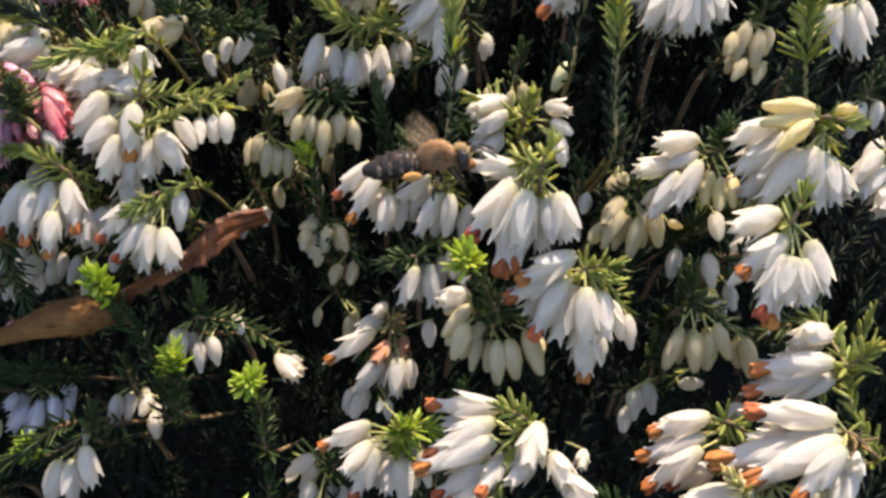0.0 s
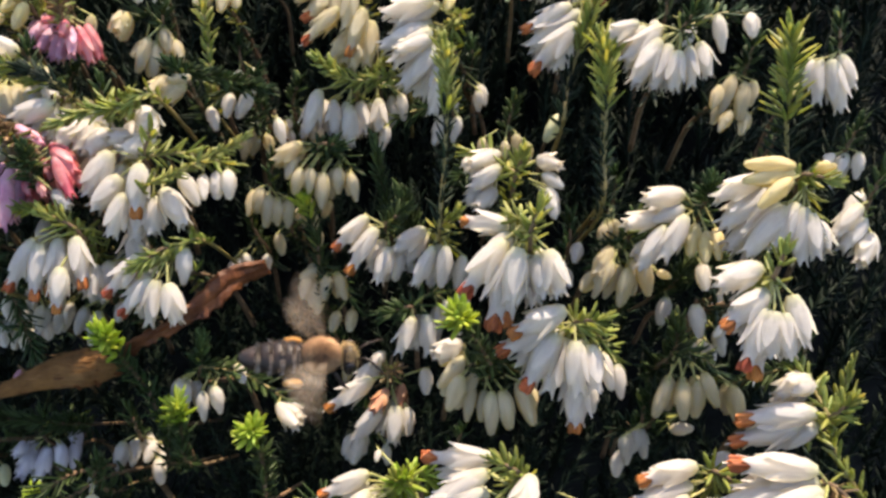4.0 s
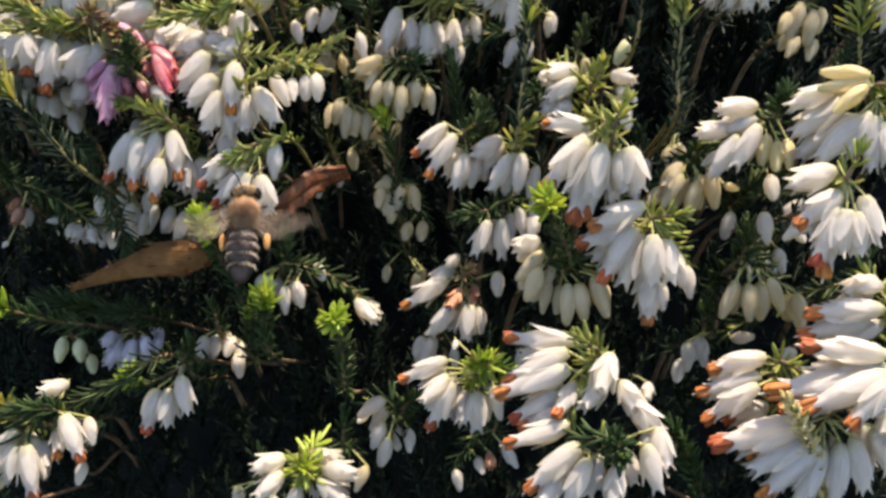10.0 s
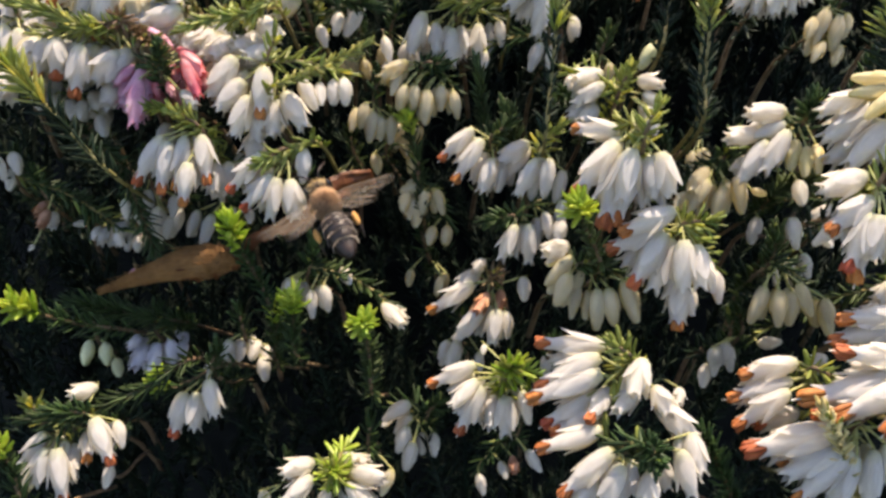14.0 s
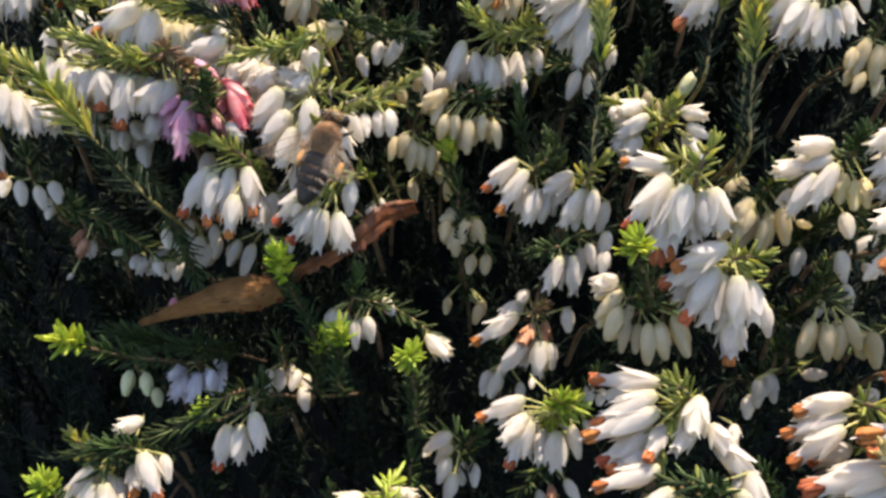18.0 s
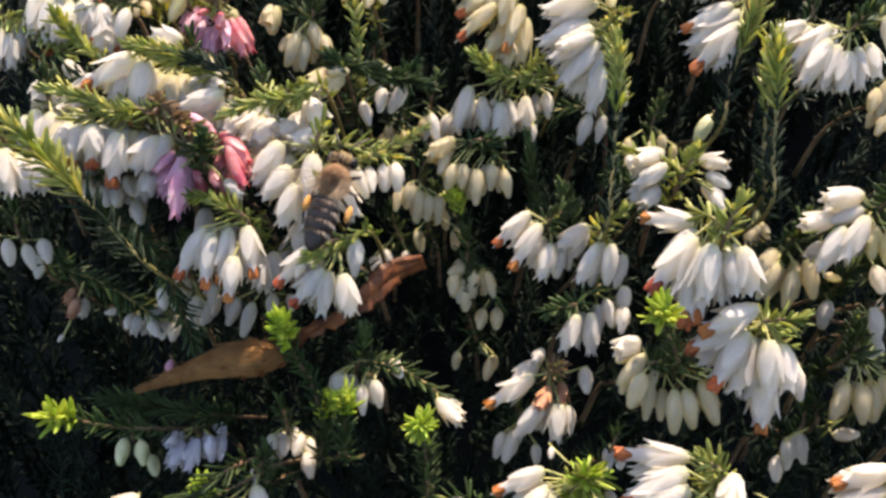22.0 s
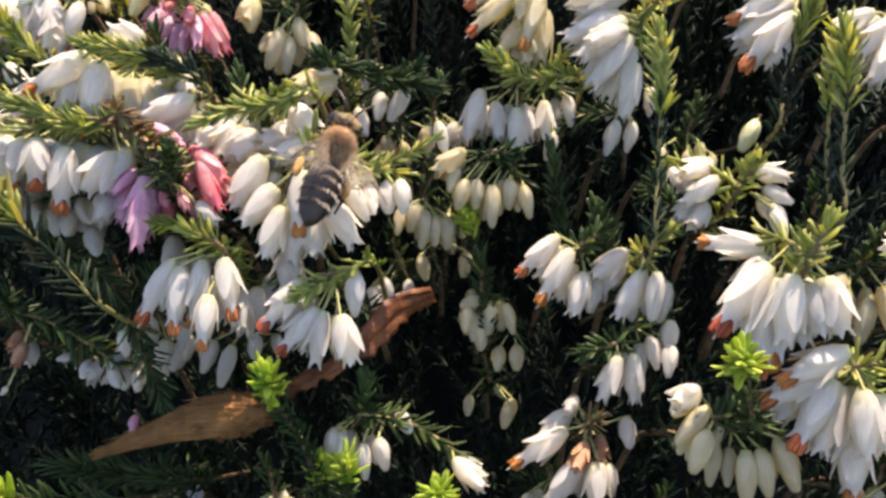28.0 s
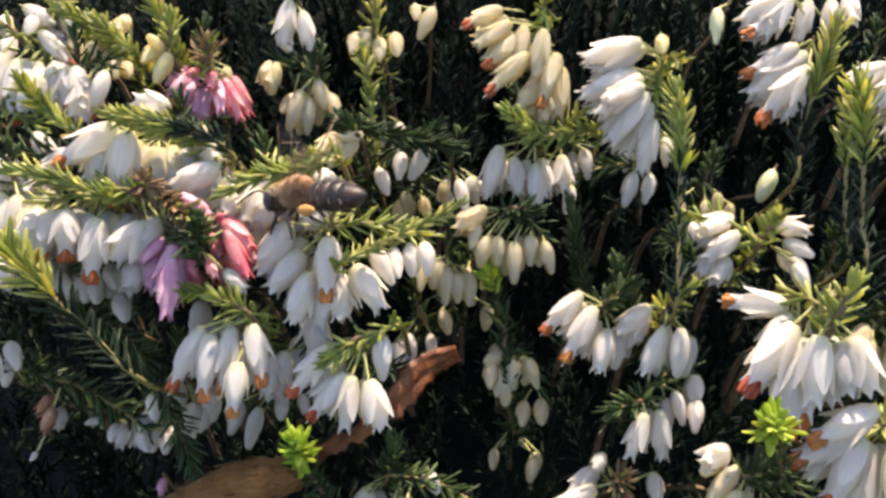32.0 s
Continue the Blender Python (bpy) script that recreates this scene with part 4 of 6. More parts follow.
sprig("white", (31.8, 81.3, -22.1), "rust", 8, (0.3, 0.6), [("o", 29.2, 80.6, -23.0, 21.1, 80.6, -25.3), ("l", 29.8, 80.6, -24.4, 23.6, 80.6, -28.1), ("o", 30.4, 80.6, -25.0, 25.4, 80.6, -29.9), ("l", 31.1, 80.9, -25.6, 28.5, 80.9, -31.2), ("l", 32.8, 80.8, -24.9, 32.3, 80.8, -30.8), ("l", 34.0, 80.9, -24.3, 35.4, 80.9, -29.8), ("l", 36.5, 81.4, -23.2, 38.3, 81.4, -27.8), ("o", 34.6, 83.0, -20.6, 28.4, 83.0, -21.7), ("l", 29.4, 82.8, -23.2, 22.6, 82.7, -26.4), ("l", 30.3, 82.8, -24.5, 25.5, 82.7, -28.4), ("l", 30.5, 83.1, -25.3, 27.4, 83.1, -30.2), ("l", 32.1, 83.5, -25.1, 30.4, 83.1, -30.5), ("l", 33.0, 83.2, -24.8, 33.4, 82.7, -30.3), ("l", 35.6, 83.0, -23.2, 37.1, 83.7, -28.0)])
sprig("white", (29.9, 96.3, -0.2), "none", 0, (0, 1), [("b", 29.8, 96.3, -0.5, 30.3, 96.3, -4.5)])
sprig("green", (17.6, 117.3, 25.9), "none", 0, (0, 1), [("b", 17.1, 116.8, 25.4, 15.0, 116.8, 21.5)])
sprig("white", (45.4, 104.3, -8.4), "dark", 6, (0, 1), [("b", 29.1, 105.4, -16.7, 31.6, 103.6, -16.2)])
sprig("white", (26.0, 107.3, -16.0), "dark", 10, (0, 1), [("b", 24.1, 106.5, -17.2, 23.6, 106.5, -21.4), ("b", 25.4, 107.5, -16.6, 26.4, 107.5, -20.8), ("b", 23.2, 108.1, -19.9, 22.2, 106.2, -22.8)])
sprig("white", (-41.1, 99.3, -21.2), "dark", 16, (0.3, 0.6), [("o", -44.4, 99.1, -24.4, -45.5, 99.1, -29.3), ("l", -42.9, 99.2, -24.3, -43.2, 99.2, -29.1), ("l", -41.1, 98.0, -22.5, -40.1, 98.0, -27.2), ("b", -41.8, 101.1, -20.7, -41.4, 99.1, -22.7)])
sprig("white", (-54.0, 92.3, -26.1), "dark", 24, (-0.6, 0.1), [("o", -52.3, 90.8, -26.3, -50.3, 90.8, -30.9), ("o", -54.5, 94.8, -28.8, -53.3, 92.0, -31.3), ("b", -50.8, 94.0, -27.2, -49.7, 93.0, -30.4), ("l", -58.7, 92.5, -28.6, -61.0, 92.2, -32.4), ("l", -57.6, 90.7, -30.0, -59.2, 90.7, -34.4), ("o", -56.3, 90.2, -29.8, -55.4, 90.2, -35.4), ("l", -56.5, 93.8, -30.8, -55.0, 91.4, -34.0), ("l", -53.9, 95.3, -23.4, -56.1, 92.6, -24.2), ("b", -52.7, 96.6, -28.1, -51.6, 94.8, -30.6), ("l", -57.9, 93.9, -29.3, -59.6, 93.6, -32.9), ("l", -56.5, 92.8, -29.6, -57.0, 92.5, -34.8), ("l", -56.1, 93.9, -30.1, -55.3, 93.0, -33.9)])
sprig("white", (-55.2, 101.3, -34.7), "none", 0, (0, -1), [("b", -54.6, 101.8, -34.5, -54.5, 100.2, -37.2)])
sprig("white", (-23.6, 88.5, -30.9), "lime", 30, (0.05, 0.1), [("l", -26.6, 92.5, -30.9, -29.9, 90.3, -31.9), ("l", -26.7, 91.6, -32.4, -29.3, 89.9, -35.1), ("l", -23.6, 93.7, -30.6, -21.3, 91.8, -30.7), ("l", -22.2, 92.4, -31.9, -17.9, 90.5, -32.2), ("l", -22.6, 92.4, -33.4, -19.3, 90.0, -35.3), ("l", -25.0, 92.6, -34.3, -25.1, 89.9, -36.4), ("l", -27.0, 94.1, -31.1, -29.4, 92.2, -32.9), ("l", -23.2, 95.3, -31.2, -20.2, 93.6, -31.4), ("l", -22.7, 94.2, -32.3, -18.8, 92.6, -33.4), ("l", -23.6, 94.6, -33.8, -22.8, 92.7, -35.5)])
sprig("green", (-59.8, 108.3, -18.7), "dark", 10, (0, 1), [("b", -60.8, 108.5, -19.3, -61.0, 107.6, -22.7), ("b", -58.8, 108.9, -19.6, -57.8, 107.1, -22.5), ("b", -58.3, 111.6, -22.1, -56.9, 109.3, -24.3)])
sprig("lilac", (-52.3, 110.3, -18.0), "dark", 10, (0.2, 1), [("l", -54.8, 110.8, -18.6, -55.3, 108.6, -20.3), ("l", -54.2, 111.5, -20.1, -54.5, 108.7, -23.1), ("l", -52.2, 111.4, -19.7, -52.8, 109.8, -23.7), ("b", -50.2, 110.7, -19.1, -50.0, 110.7, -22.7), ("b", -49.5, 113.2, -19.6, -49.2, 111.7, -22.7), ("b", -50.6, 114.0, -18.1, -49.7, 112.8, -19.2), ("l", -54.9, 113.4, -19.4, -55.0, 110.4, -21.3), ("l", -53.3, 113.3, -19.9, -53.7, 111.9, -23.0), ("b", -51.4, 112.7, -19.1, -51.4, 112.8, -22.6), ("b", -49.8, 114.3, -19.2, -49.6, 113.6, -22.4), ("b", -50.3, 116.1, -18.3, -49.6, 114.7, -20.5)])
sprig("white", (-40.2, 111.3, -17.7), "dark", 10, (-0.2, 1), [("b", -41.9, 110.6, -18.8, -42.7, 110.6, -22.8), ("b", -41.0, 112.8, -19.0, -40.3, 110.2, -21.6), ("b", -38.4, 112.8, -19.1, -39.0, 110.5, -21.6), ("b", -37.6, 111.3, -21.2, -36.6, 109.9, -24.4), ("b", -41.7, 114.1, -20.7, -41.4, 112.2, -22.5), ("b", -41.6, 113.4, -19.1, -41.7, 112.9, -21.8), ("b", -40.0, 115.2, -18.6, -39.8, 112.9, -21.3), ("b", -37.5, 114.5, -19.9, -37.6, 112.5, -23.0)])
sprig("white", (-29.9, 104.3, -8.2), "dark", 22, (0.2, 1), [("b", -32.6, 104.8, -9.8, -33.2, 104.8, -13.3), ("b", -32.0, 104.9, -10.2, -31.9, 104.7, -13.7), ("b", -29.6, 103.8, -11.2, -29.4, 103.8, -15.1), ("b", -28.0, 103.5, -10.6, -27.1, 103.5, -14.1), ("b", -26.1, 107.3, -8.4, -24.7, 105.2, -10.5), ("l", -20.1, 103.7, -12.9, -17.3, 101.0, -15.4), ("l", -19.2, 104.5, -13.7, -17.0, 102.5, -14.8), ("b", -32.5, 106.9, -9.9, -32.5, 106.6, -13.3), ("b", -31.2, 107.0, -10.3, -30.9, 106.8, -13.8), ("b", -28.9, 105.7, -10.7, -28.2, 106.0, -13.9), ("l", -19.9, 106.6, -13.4, -17.2, 103.8, -15.0)])
sprig("white", (-70.4, 114.3, 0.7), "dark", 10, (-0.4, 1), [("r", -70.9, 115.4, 0.0, -71.1, 112.9, -2.2), ("l", -69.7, 115.6, -1.6, -69.1, 113.5, -3.8), ("b", -64.7, 114.9, -3.0, -65.9, 113.2, -3.3)])
sprig("white", (-57.7, 114.3, -1.6), "dark", 16, (0.2, 1), [("b", -62.7, 114.9, -3.5, -62.8, 112.9, -5.4), ("l", -61.7, 115.2, -3.7, -61.6, 112.8, -6.0), ("l", -59.0, 115.2, -2.2, -59.7, 113.3, -5.9), ("b", -57.9, 115.2, -3.8, -58.3, 114.0, -6.9), ("b", -57.0, 115.2, -4.5, -56.5, 113.0, -7.0), ("b", -55.3, 117.4, -3.3, -53.9, 115.1, -5.7), ("r", -57.0, 116.2, -0.8, -57.3, 115.1, -1.7), ("b", -62.3, 117.0, -3.4, -62.2, 115.5, -5.4), ("l", -60.5, 117.7, -2.8, -60.7, 114.8, -5.9), ("b", -58.4, 117.6, -3.1, -59.1, 116.0, -6.2), ("b", -57.3, 117.0, -3.7, -57.3, 115.1, -6.9), ("b", -55.7, 118.2, -3.4, -55.0, 116.7, -6.1)])
sprig("white", (-43.4, 111.3, 1.0), "dark", 16, (0.6, 0.5), [("b", -47.0, 110.8, -0.9, -48.3, 110.8, -4.7), ("b", -44.7, 109.7, -1.4, -46.2, 109.7, -6.1), ("b", -42.6, 111.9, -0.4, -42.3, 109.7, -3.0), ("b", -40.6, 113.5, -0.5, -39.9, 111.5, -2.6)])
sprig("lilac", (-55.6, 110.3, -8.8), "none", 0, (0, 1), [("p", -56.0, 111.4, -9.4, -55.8, 109.6, -11.0)])
sprig("white", (-14.2, 111.3, -28.3), "dark", 16, (0.3, 0.4), [("b", -16.6, 110.6, -26.7, -20.4, 110.6, -29.4), ("b", -16.9, 110.6, -30.0, -18.3, 110.6, -33.8), ("b", -16.0, 110.8, -32.2, -17.1, 110.8, -36.3), ("b", -13.4, 114.1, -31.6, -13.1, 111.9, -34.4), ("b", -19.4, 114.3, -29.4, -20.5, 112.3, -30.6), ("b", -16.5, 112.5, -28.5, -18.9, 112.4, -31.5), ("b", -16.9, 112.7, -31.0, -17.7, 112.5, -34.1), ("b", -14.9, 114.5, -31.5, -14.9, 113.6, -34.7)])
sprig("white", (1.9, 108.3, -19.9), "dark", 6, (0.3, 1), [("b", 2.1, 109.3, -19.2, 1.5, 107.9, -22.3), ("b", 3.9, 109.7, -20.0, 3.0, 107.6, -21.9)])
sprig("white", (-60.8, 96.3, -27.8), "young", 14, (-0.3, 0.6), [("b", -59.6, 98.3, -30.3, -59.0, 96.1, -32.6)])
sprig("pink", (-51.1, 111.5, 39.4), "rust", 28, (0.1, 1), [("p", -54.3, 115.9, 39.1, -56.1, 113.3, 35.6), ("p", -53.5, 116.0, 38.4, -55.1, 113.9, 34.3), ("p", -52.1, 115.9, 37.5, -52.3, 114.2, 32.8), ("p", -50.9, 114.7, 37.7, -49.8, 112.6, 33.1), ("q", -50.0, 114.8, 37.8, -48.2, 114.8, 32.6), ("q", -49.3, 115.9, 38.4, -47.3, 115.9, 33.4), ("q", -52.9, 113.9, 38.9, -53.9, 112.4, 37.6), ("p", -55.6, 117.6, 40.2, -56.9, 114.9, 37.3), ("p", -53.1, 116.5, 37.7, -53.4, 114.2, 33.2), ("q", -51.0, 113.5, 38.2, -50.9, 111.6, 35.6), ("p", -53.5, 117.8, 38.7, -55.4, 116.1, 34.9), ("p", -52.7, 118.5, 37.9, -53.4, 116.2, 33.5), ("p", -52.0, 117.3, 37.9, -51.3, 116.0, 33.8), ("b", -50.2, 117.2, 37.9, -49.2, 115.5, 33.3)])
sprig("white", (-47.8, 103.3, 26.8), "young", 20, (-1, 0.3), [("l", -53.8, 106.1, 32.0, -57.5, 104.9, 33.0), ("o", -57.9, 101.5, 29.1, -63.3, 101.5, 25.5), ("l", -58.8, 102.8, 28.0, -61.4, 102.8, 23.3), ("o", -56.9, 101.6, 28.6, -57.8, 101.6, 21.7), ("l", -56.6, 104.6, 27.4, -56.8, 103.3, 22.8), ("l", -55.0, 103.8, 27.2, -55.7, 103.8, 22.5), ("l", -53.7, 104.3, 27.1, -53.7, 103.0, 22.4), ("l", -52.3, 105.0, 26.6, -52.4, 102.9, 22.1), ("l", -46.8, 100.8, 24.4, -51.9, 100.8, 22.3), ("l", -47.9, 103.4, 24.6, -50.1, 101.7, 20.9), ("l", -48.9, 104.8, 24.1, -48.1, 102.1, 19.8), ("l", -49.4, 104.1, 27.0, -47.5, 102.3, 25.2), ("l", -51.3, 106.3, 27.6, -51.1, 103.5, 23.8), ("l", -58.8, 104.8, 28.8, -61.6, 104.2, 25.0)], 1.25)
sprig("white", (-54.9, 100.3, 21.5), "olive", 12, (-1, 0.25), [("l", -66.0, 101.3, 20.4, -65.8, 99.5, 15.9), ("o", -64.0, 100.2, 20.1, -64.7, 100.0, 15.5), ("o", -62.2, 99.2, 20.0, -61.9, 98.8, 15.4), ("l", -62.1, 101.9, 20.2, -60.6, 99.5, 15.9), ("o", -60.5, 100.9, 19.8, -60.2, 100.9, 14.9), ("o", -58.7, 98.5, 19.0, -59.4, 98.5, 13.3), ("l", -58.8, 102.3, 19.9, -58.7, 100.6, 15.4), ("l", -57.2, 102.7, 19.7, -57.1, 100.4, 15.5), ("l", -53.9, 99.5, 18.5, -57.3, 99.5, 14.4), ("l", -52.8, 99.9, 18.9, -55.9, 99.9, 14.8), ("l", -55.8, 102.7, 15.3, -56.1, 100.0, 11.6), ("l", -64.9, 102.6, 20.5, -65.3, 102.2, 16.0), ("l", -63.5, 101.5, 20.1, -63.6, 102.0, 16.3), ("l", -62.2, 102.5, 20.1, -61.5, 101.5, 16.3)], 1.25)
sprig("white", (-40.0, 102.3, 24.2), "olive", 16, (0.5, 0.2), [("l", -45.1, 103.8, 23.0, -46.7, 101.3, 19.3), ("l", -44.0, 104.6, 22.7, -45.1, 102.7, 18.5), ("l", -41.0, 103.1, 21.3, -42.8, 100.6, 17.8), ("l", -36.8, 103.6, 24.1, -34.9, 100.5, 20.4), ("l", -46.8, 106.1, 24.0, -48.6, 103.3, 20.8), ("l", -42.6, 105.9, 22.5, -44.4, 103.5, 19.0), ("l", -40.0, 105.4, 21.8, -41.0, 103.0, 17.7), ("l", -38.4, 104.9, 22.6, -38.2, 102.6, 18.2), ("l", -44.2, 106.2, 23.3, -45.8, 103.8, 19.1), ("l", -42.6, 106.1, 22.5, -44.1, 103.7, 18.5), ("l", -45.2, 108.1, 23.8, -46.7, 105.8, 20.7), ("l", -41.6, 107.3, 22.3, -42.4, 105.7, 19.0), ("l", -39.2, 107.5, 22.1, -39.8, 105.6, 18.5)], 1.25)
sprig("white", (-63.4, 106.3, 25.4), "dark", 10, (0, 1), [("l", -67.3, 108.0, 26.5, -67.8, 105.2, 22.8), ("l", -69.5, 107.3, 25.7, -69.4, 104.5, 22.4), ("l", -65.4, 108.1, 27.7, -66.7, 105.3, 25.3), ("l", -62.7, 107.7, 23.7, -62.5, 106.6, 19.1), ("l", -60.1, 109.4, 22.0, -59.7, 106.9, 17.8), ("l", -56.5, 108.4, 21.8, -56.0, 105.6, 18.2), ("l", -72.2, 107.4, 27.1, -71.8, 104.4, 23.4), ("l", -68.1, 109.9, 26.3, -68.5, 106.8, 22.7), ("l", -61.8, 110.7, 23.2, -61.4, 109.0, 19.2), ("l", -57.8, 110.5, 21.9, -57.4, 108.9, 18.7)], 1.25)
sprig("white", (-62.9, 106.3, 14.1), "dark", 10, (0, 1), [("b", -68.9, 107.4, 14.7, -66.9, 105.2, 11.8), ("b", -66.1, 106.5, 14.0, -64.4, 104.8, 10.8), ("b", -64.3, 107.3, 13.7, -62.8, 105.6, 10.5), ("b", -62.2, 107.2, 13.4, -61.5, 105.0, 10.4), ("b", -61.1, 107.7, 14.7, -59.2, 105.3, 12.0), ("b", -59.9, 107.4, 11.6, -58.4, 105.7, 8.4), ("b", -68.2, 108.3, 15.3, -66.2, 106.3, 12.3), ("b", -68.0, 109.1, 14.8, -66.3, 107.2, 11.9), ("b", -65.4, 109.2, 14.3, -63.8, 107.4, 10.9), ("b", -62.9, 109.8, 13.7, -62.1, 107.6, 10.7), ("b", -62.1, 109.7, 13.7, -60.6, 107.3, 11.1), ("b", -60.4, 109.5, 13.3, -58.9, 107.9, 10.5)], 1.25)
sprig("pink", (-47.9, 96.5, 15.8), "dark", 27, (0.15, 0.25), [("p", -50.7, 98.5, 16.3, -52.2, 97.7, 11.3), ("p", -50.8, 97.5, 14.6, -51.0, 96.7, 8.6), ("p", -52.4, 100.0, 16.9, -54.4, 99.2, 14.3), ("p", -50.5, 99.5, 15.1, -50.6, 98.7, 10.0), ("p", -53.2, 101.0, 15.9, -53.9, 100.2, 12.8), ("p", -50.0, 98.0, 21.1, -47.7, 97.2, 18.9), ("p", -49.8, 99.5, 20.8, -47.2, 98.7, 18.9), ("q", -46.0, 98.5, 18.5, -42.8, 97.7, 15.2), ("q", -45.4, 97.8, 17.5, -43.1, 97.0, 12.5), ("q", -46.9, 100.0, 19.1, -43.9, 99.2, 16.9), ("q", -45.6, 100.0, 16.9, -42.8, 99.2, 14.0), ("q", -47.3, 98.0, 14.5, -46.3, 97.2, 12.5), ("q", -49.5, 99.0, 14.8, -48.6, 98.2, 12.6), ("q", -47.1, 100.5, 17.0, -46.0, 99.7, 14.0), ("w", -45.6, 98.0, 13.3, -43.2, 97.2, 11.4)])
sprig("white", (-76.4, 116.3, 44.6), "olive", 10, (-0.8, 0.6), [("l", -77.5, 115.1, 41.7, -78.0, 115.1, 35.0), ("l", -75.1, 114.0, 40.6, -75.5, 114.0, 34.0), ("o", -74.2, 114.9, 40.6, -74.4, 114.9, 34.9), ("l", -73.6, 116.3, 40.9, -73.0, 116.3, 35.9), ("o", -71.8, 116.5, 40.9, -69.3, 115.0, 36.5), ("l", -78.2, 117.7, 47.3, -78.1, 115.5, 44.4), ("b", -73.5, 114.7, 46.1, -73.2, 112.8, 43.3), ("l", -76.4, 116.9, 41.4, -76.8, 116.5, 34.8), ("l", -74.6, 116.8, 41.1, -74.8, 116.7, 34.8), ("l", -74.3, 117.9, 40.8, -73.9, 117.5, 35.9), ("l", -72.8, 119.0, 41.4, -71.5, 117.6, 36.6)])
sprig("white", (-72.4, 118.3, 49.3), "olive", 14, (0.8, 0.2), [("l", -76.3, 118.0, 48.7, -72.4, 118.0, 46.0), ("o", -74.2, 117.6, 45.3, -70.3, 117.6, 41.1), ("l", -75.4, 116.8, 41.4, -77.7, 116.8, 35.0), ("o", -71.8, 117.8, 41.5, -68.4, 117.8, 36.3), ("o", -75.5, 119.3, 36.4, -76.3, 116.6, 33.6), ("l", -74.0, 121.8, 49.5, -70.6, 119.3, 45.5), ("l", -80.0, 121.9, 46.6, -79.3, 119.3, 42.0), ("l", -70.0, 119.8, 39.7, -67.7, 118.7, 35.3), ("l", -74.6, 119.6, 46.7, -71.4, 119.6, 43.2)])
sprig("cream", (-65.1, 119.3, 43.9), "olive", 18, (-0.6, 0.8), [("b", -70.0, 121.3, 43.9, -69.1, 119.1, 40.4), ("b", -68.6, 121.5, 43.5, -67.4, 119.1, 40.2), ("b", -67.0, 120.4, 43.4, -66.2, 118.9, 39.6), ("b", -68.4, 119.3, 44.3, -67.3, 119.3, 40.2), ("b", -66.1, 120.0, 42.6, -64.6, 118.1, 39.1), ("b", -64.0, 119.5, 41.6, -62.8, 117.9, 39.4), ("l", -64.2, 120.5, 48.0, -64.3, 118.3, 45.0), ("b", -71.1, 120.0, 45.0, -69.3, 118.2, 41.4), ("b", -69.3, 123.2, 43.6, -68.2, 121.1, 40.5), ("b", -67.5, 123.4, 43.9, -66.9, 121.3, 40.3), ("b", -67.4, 122.5, 43.6, -66.6, 121.2, 40.0), ("b", -66.9, 121.7, 43.3, -65.9, 120.7, 40.2), ("b", -65.0, 122.1, 42.5, -63.8, 119.9, 39.7)])
sprig("yellow", (-56.0, 112.3, 41.2), "young", 16, (0.2, 1), [("y", -56.8, 112.6, 40.7, -57.8, 110.1, 42.0), ("y", -55.9, 112.0, 40.3, -57.5, 112.0, 36.6), ("y", -57.4, 113.6, 41.8, -58.9, 111.2, 39.0)])
sprig("cream", (-10.8, 113.3, 45.6), "young", 12, (0.2, 0.6), [("o", -16.0, 114.3, 45.7, -20.0, 112.8, 43.4), ("l", -15.0, 112.7, 43.4, -19.2, 112.7, 40.3), ("o", -14.2, 113.8, 41.9, -17.5, 112.5, 38.4), ("o", -13.1, 111.6, 39.1, -17.5, 111.6, 35.2), ("l", -13.4, 113.0, 43.0, -14.4, 113.0, 37.2), ("l", -11.3, 110.9, 41.8, -12.3, 110.9, 35.9), ("o", -9.8, 110.5, 38.7, -11.6, 110.5, 33.3), ("l", -10.9, 112.8, 36.9, -14.8, 112.8, 32.6), ("l", -9.0, 113.3, 37.9, -9.8, 113.3, 31.5), ("l", -10.5, 114.1, 35.3, -11.8, 112.3, 30.8), ("l", -12.2, 115.5, 35.1, -12.9, 112.9, 31.5), ("l", -15.3, 115.2, 44.8, -19.4, 114.5, 42.0), ("l", -14.8, 115.2, 43.0, -18.2, 115.1, 39.6), ("l", -13.7, 114.2, 40.3, -16.9, 113.7, 36.9)])
sprig("white", (2.5, 109.3, 37.4), "young", 14, (0.1, -0.2), [("l", -0.5, 108.5, 39.3, -7.1, 108.5, 37.1), ("l", 0.2, 109.6, 38.9, -6.0, 109.6, 36.2), ("l", -1.1, 109.0, 36.0, -7.5, 109.0, 33.0), ("l", -0.8, 107.6, 35.0, -6.0, 107.6, 30.5), ("l", 0.0, 108.5, 33.3, -4.6, 108.5, 27.4), ("l", 0.8, 110.4, 32.6, -2.3, 110.4, 26.6), ("l", 0.8, 109.7, 30.5, -0.8, 109.7, 24.2), ("y", 1.8, 108.2, 39.8, 1.3, 106.5, 37.2), ("l", -0.7, 107.4, 33.8, -5.3, 106.1, 31.7), ("l", -0.3, 110.9, 39.0, -5.8, 110.7, 37.1), ("l", -0.7, 111.7, 37.1, -6.6, 111.2, 34.3), ("l", -1.1, 110.7, 35.3, -6.2, 110.2, 31.7), ("l", -0.3, 110.7, 33.8, -4.7, 110.8, 29.3), ("l", 0.8, 112.0, 33.0, -3.0, 112.3, 27.3)])
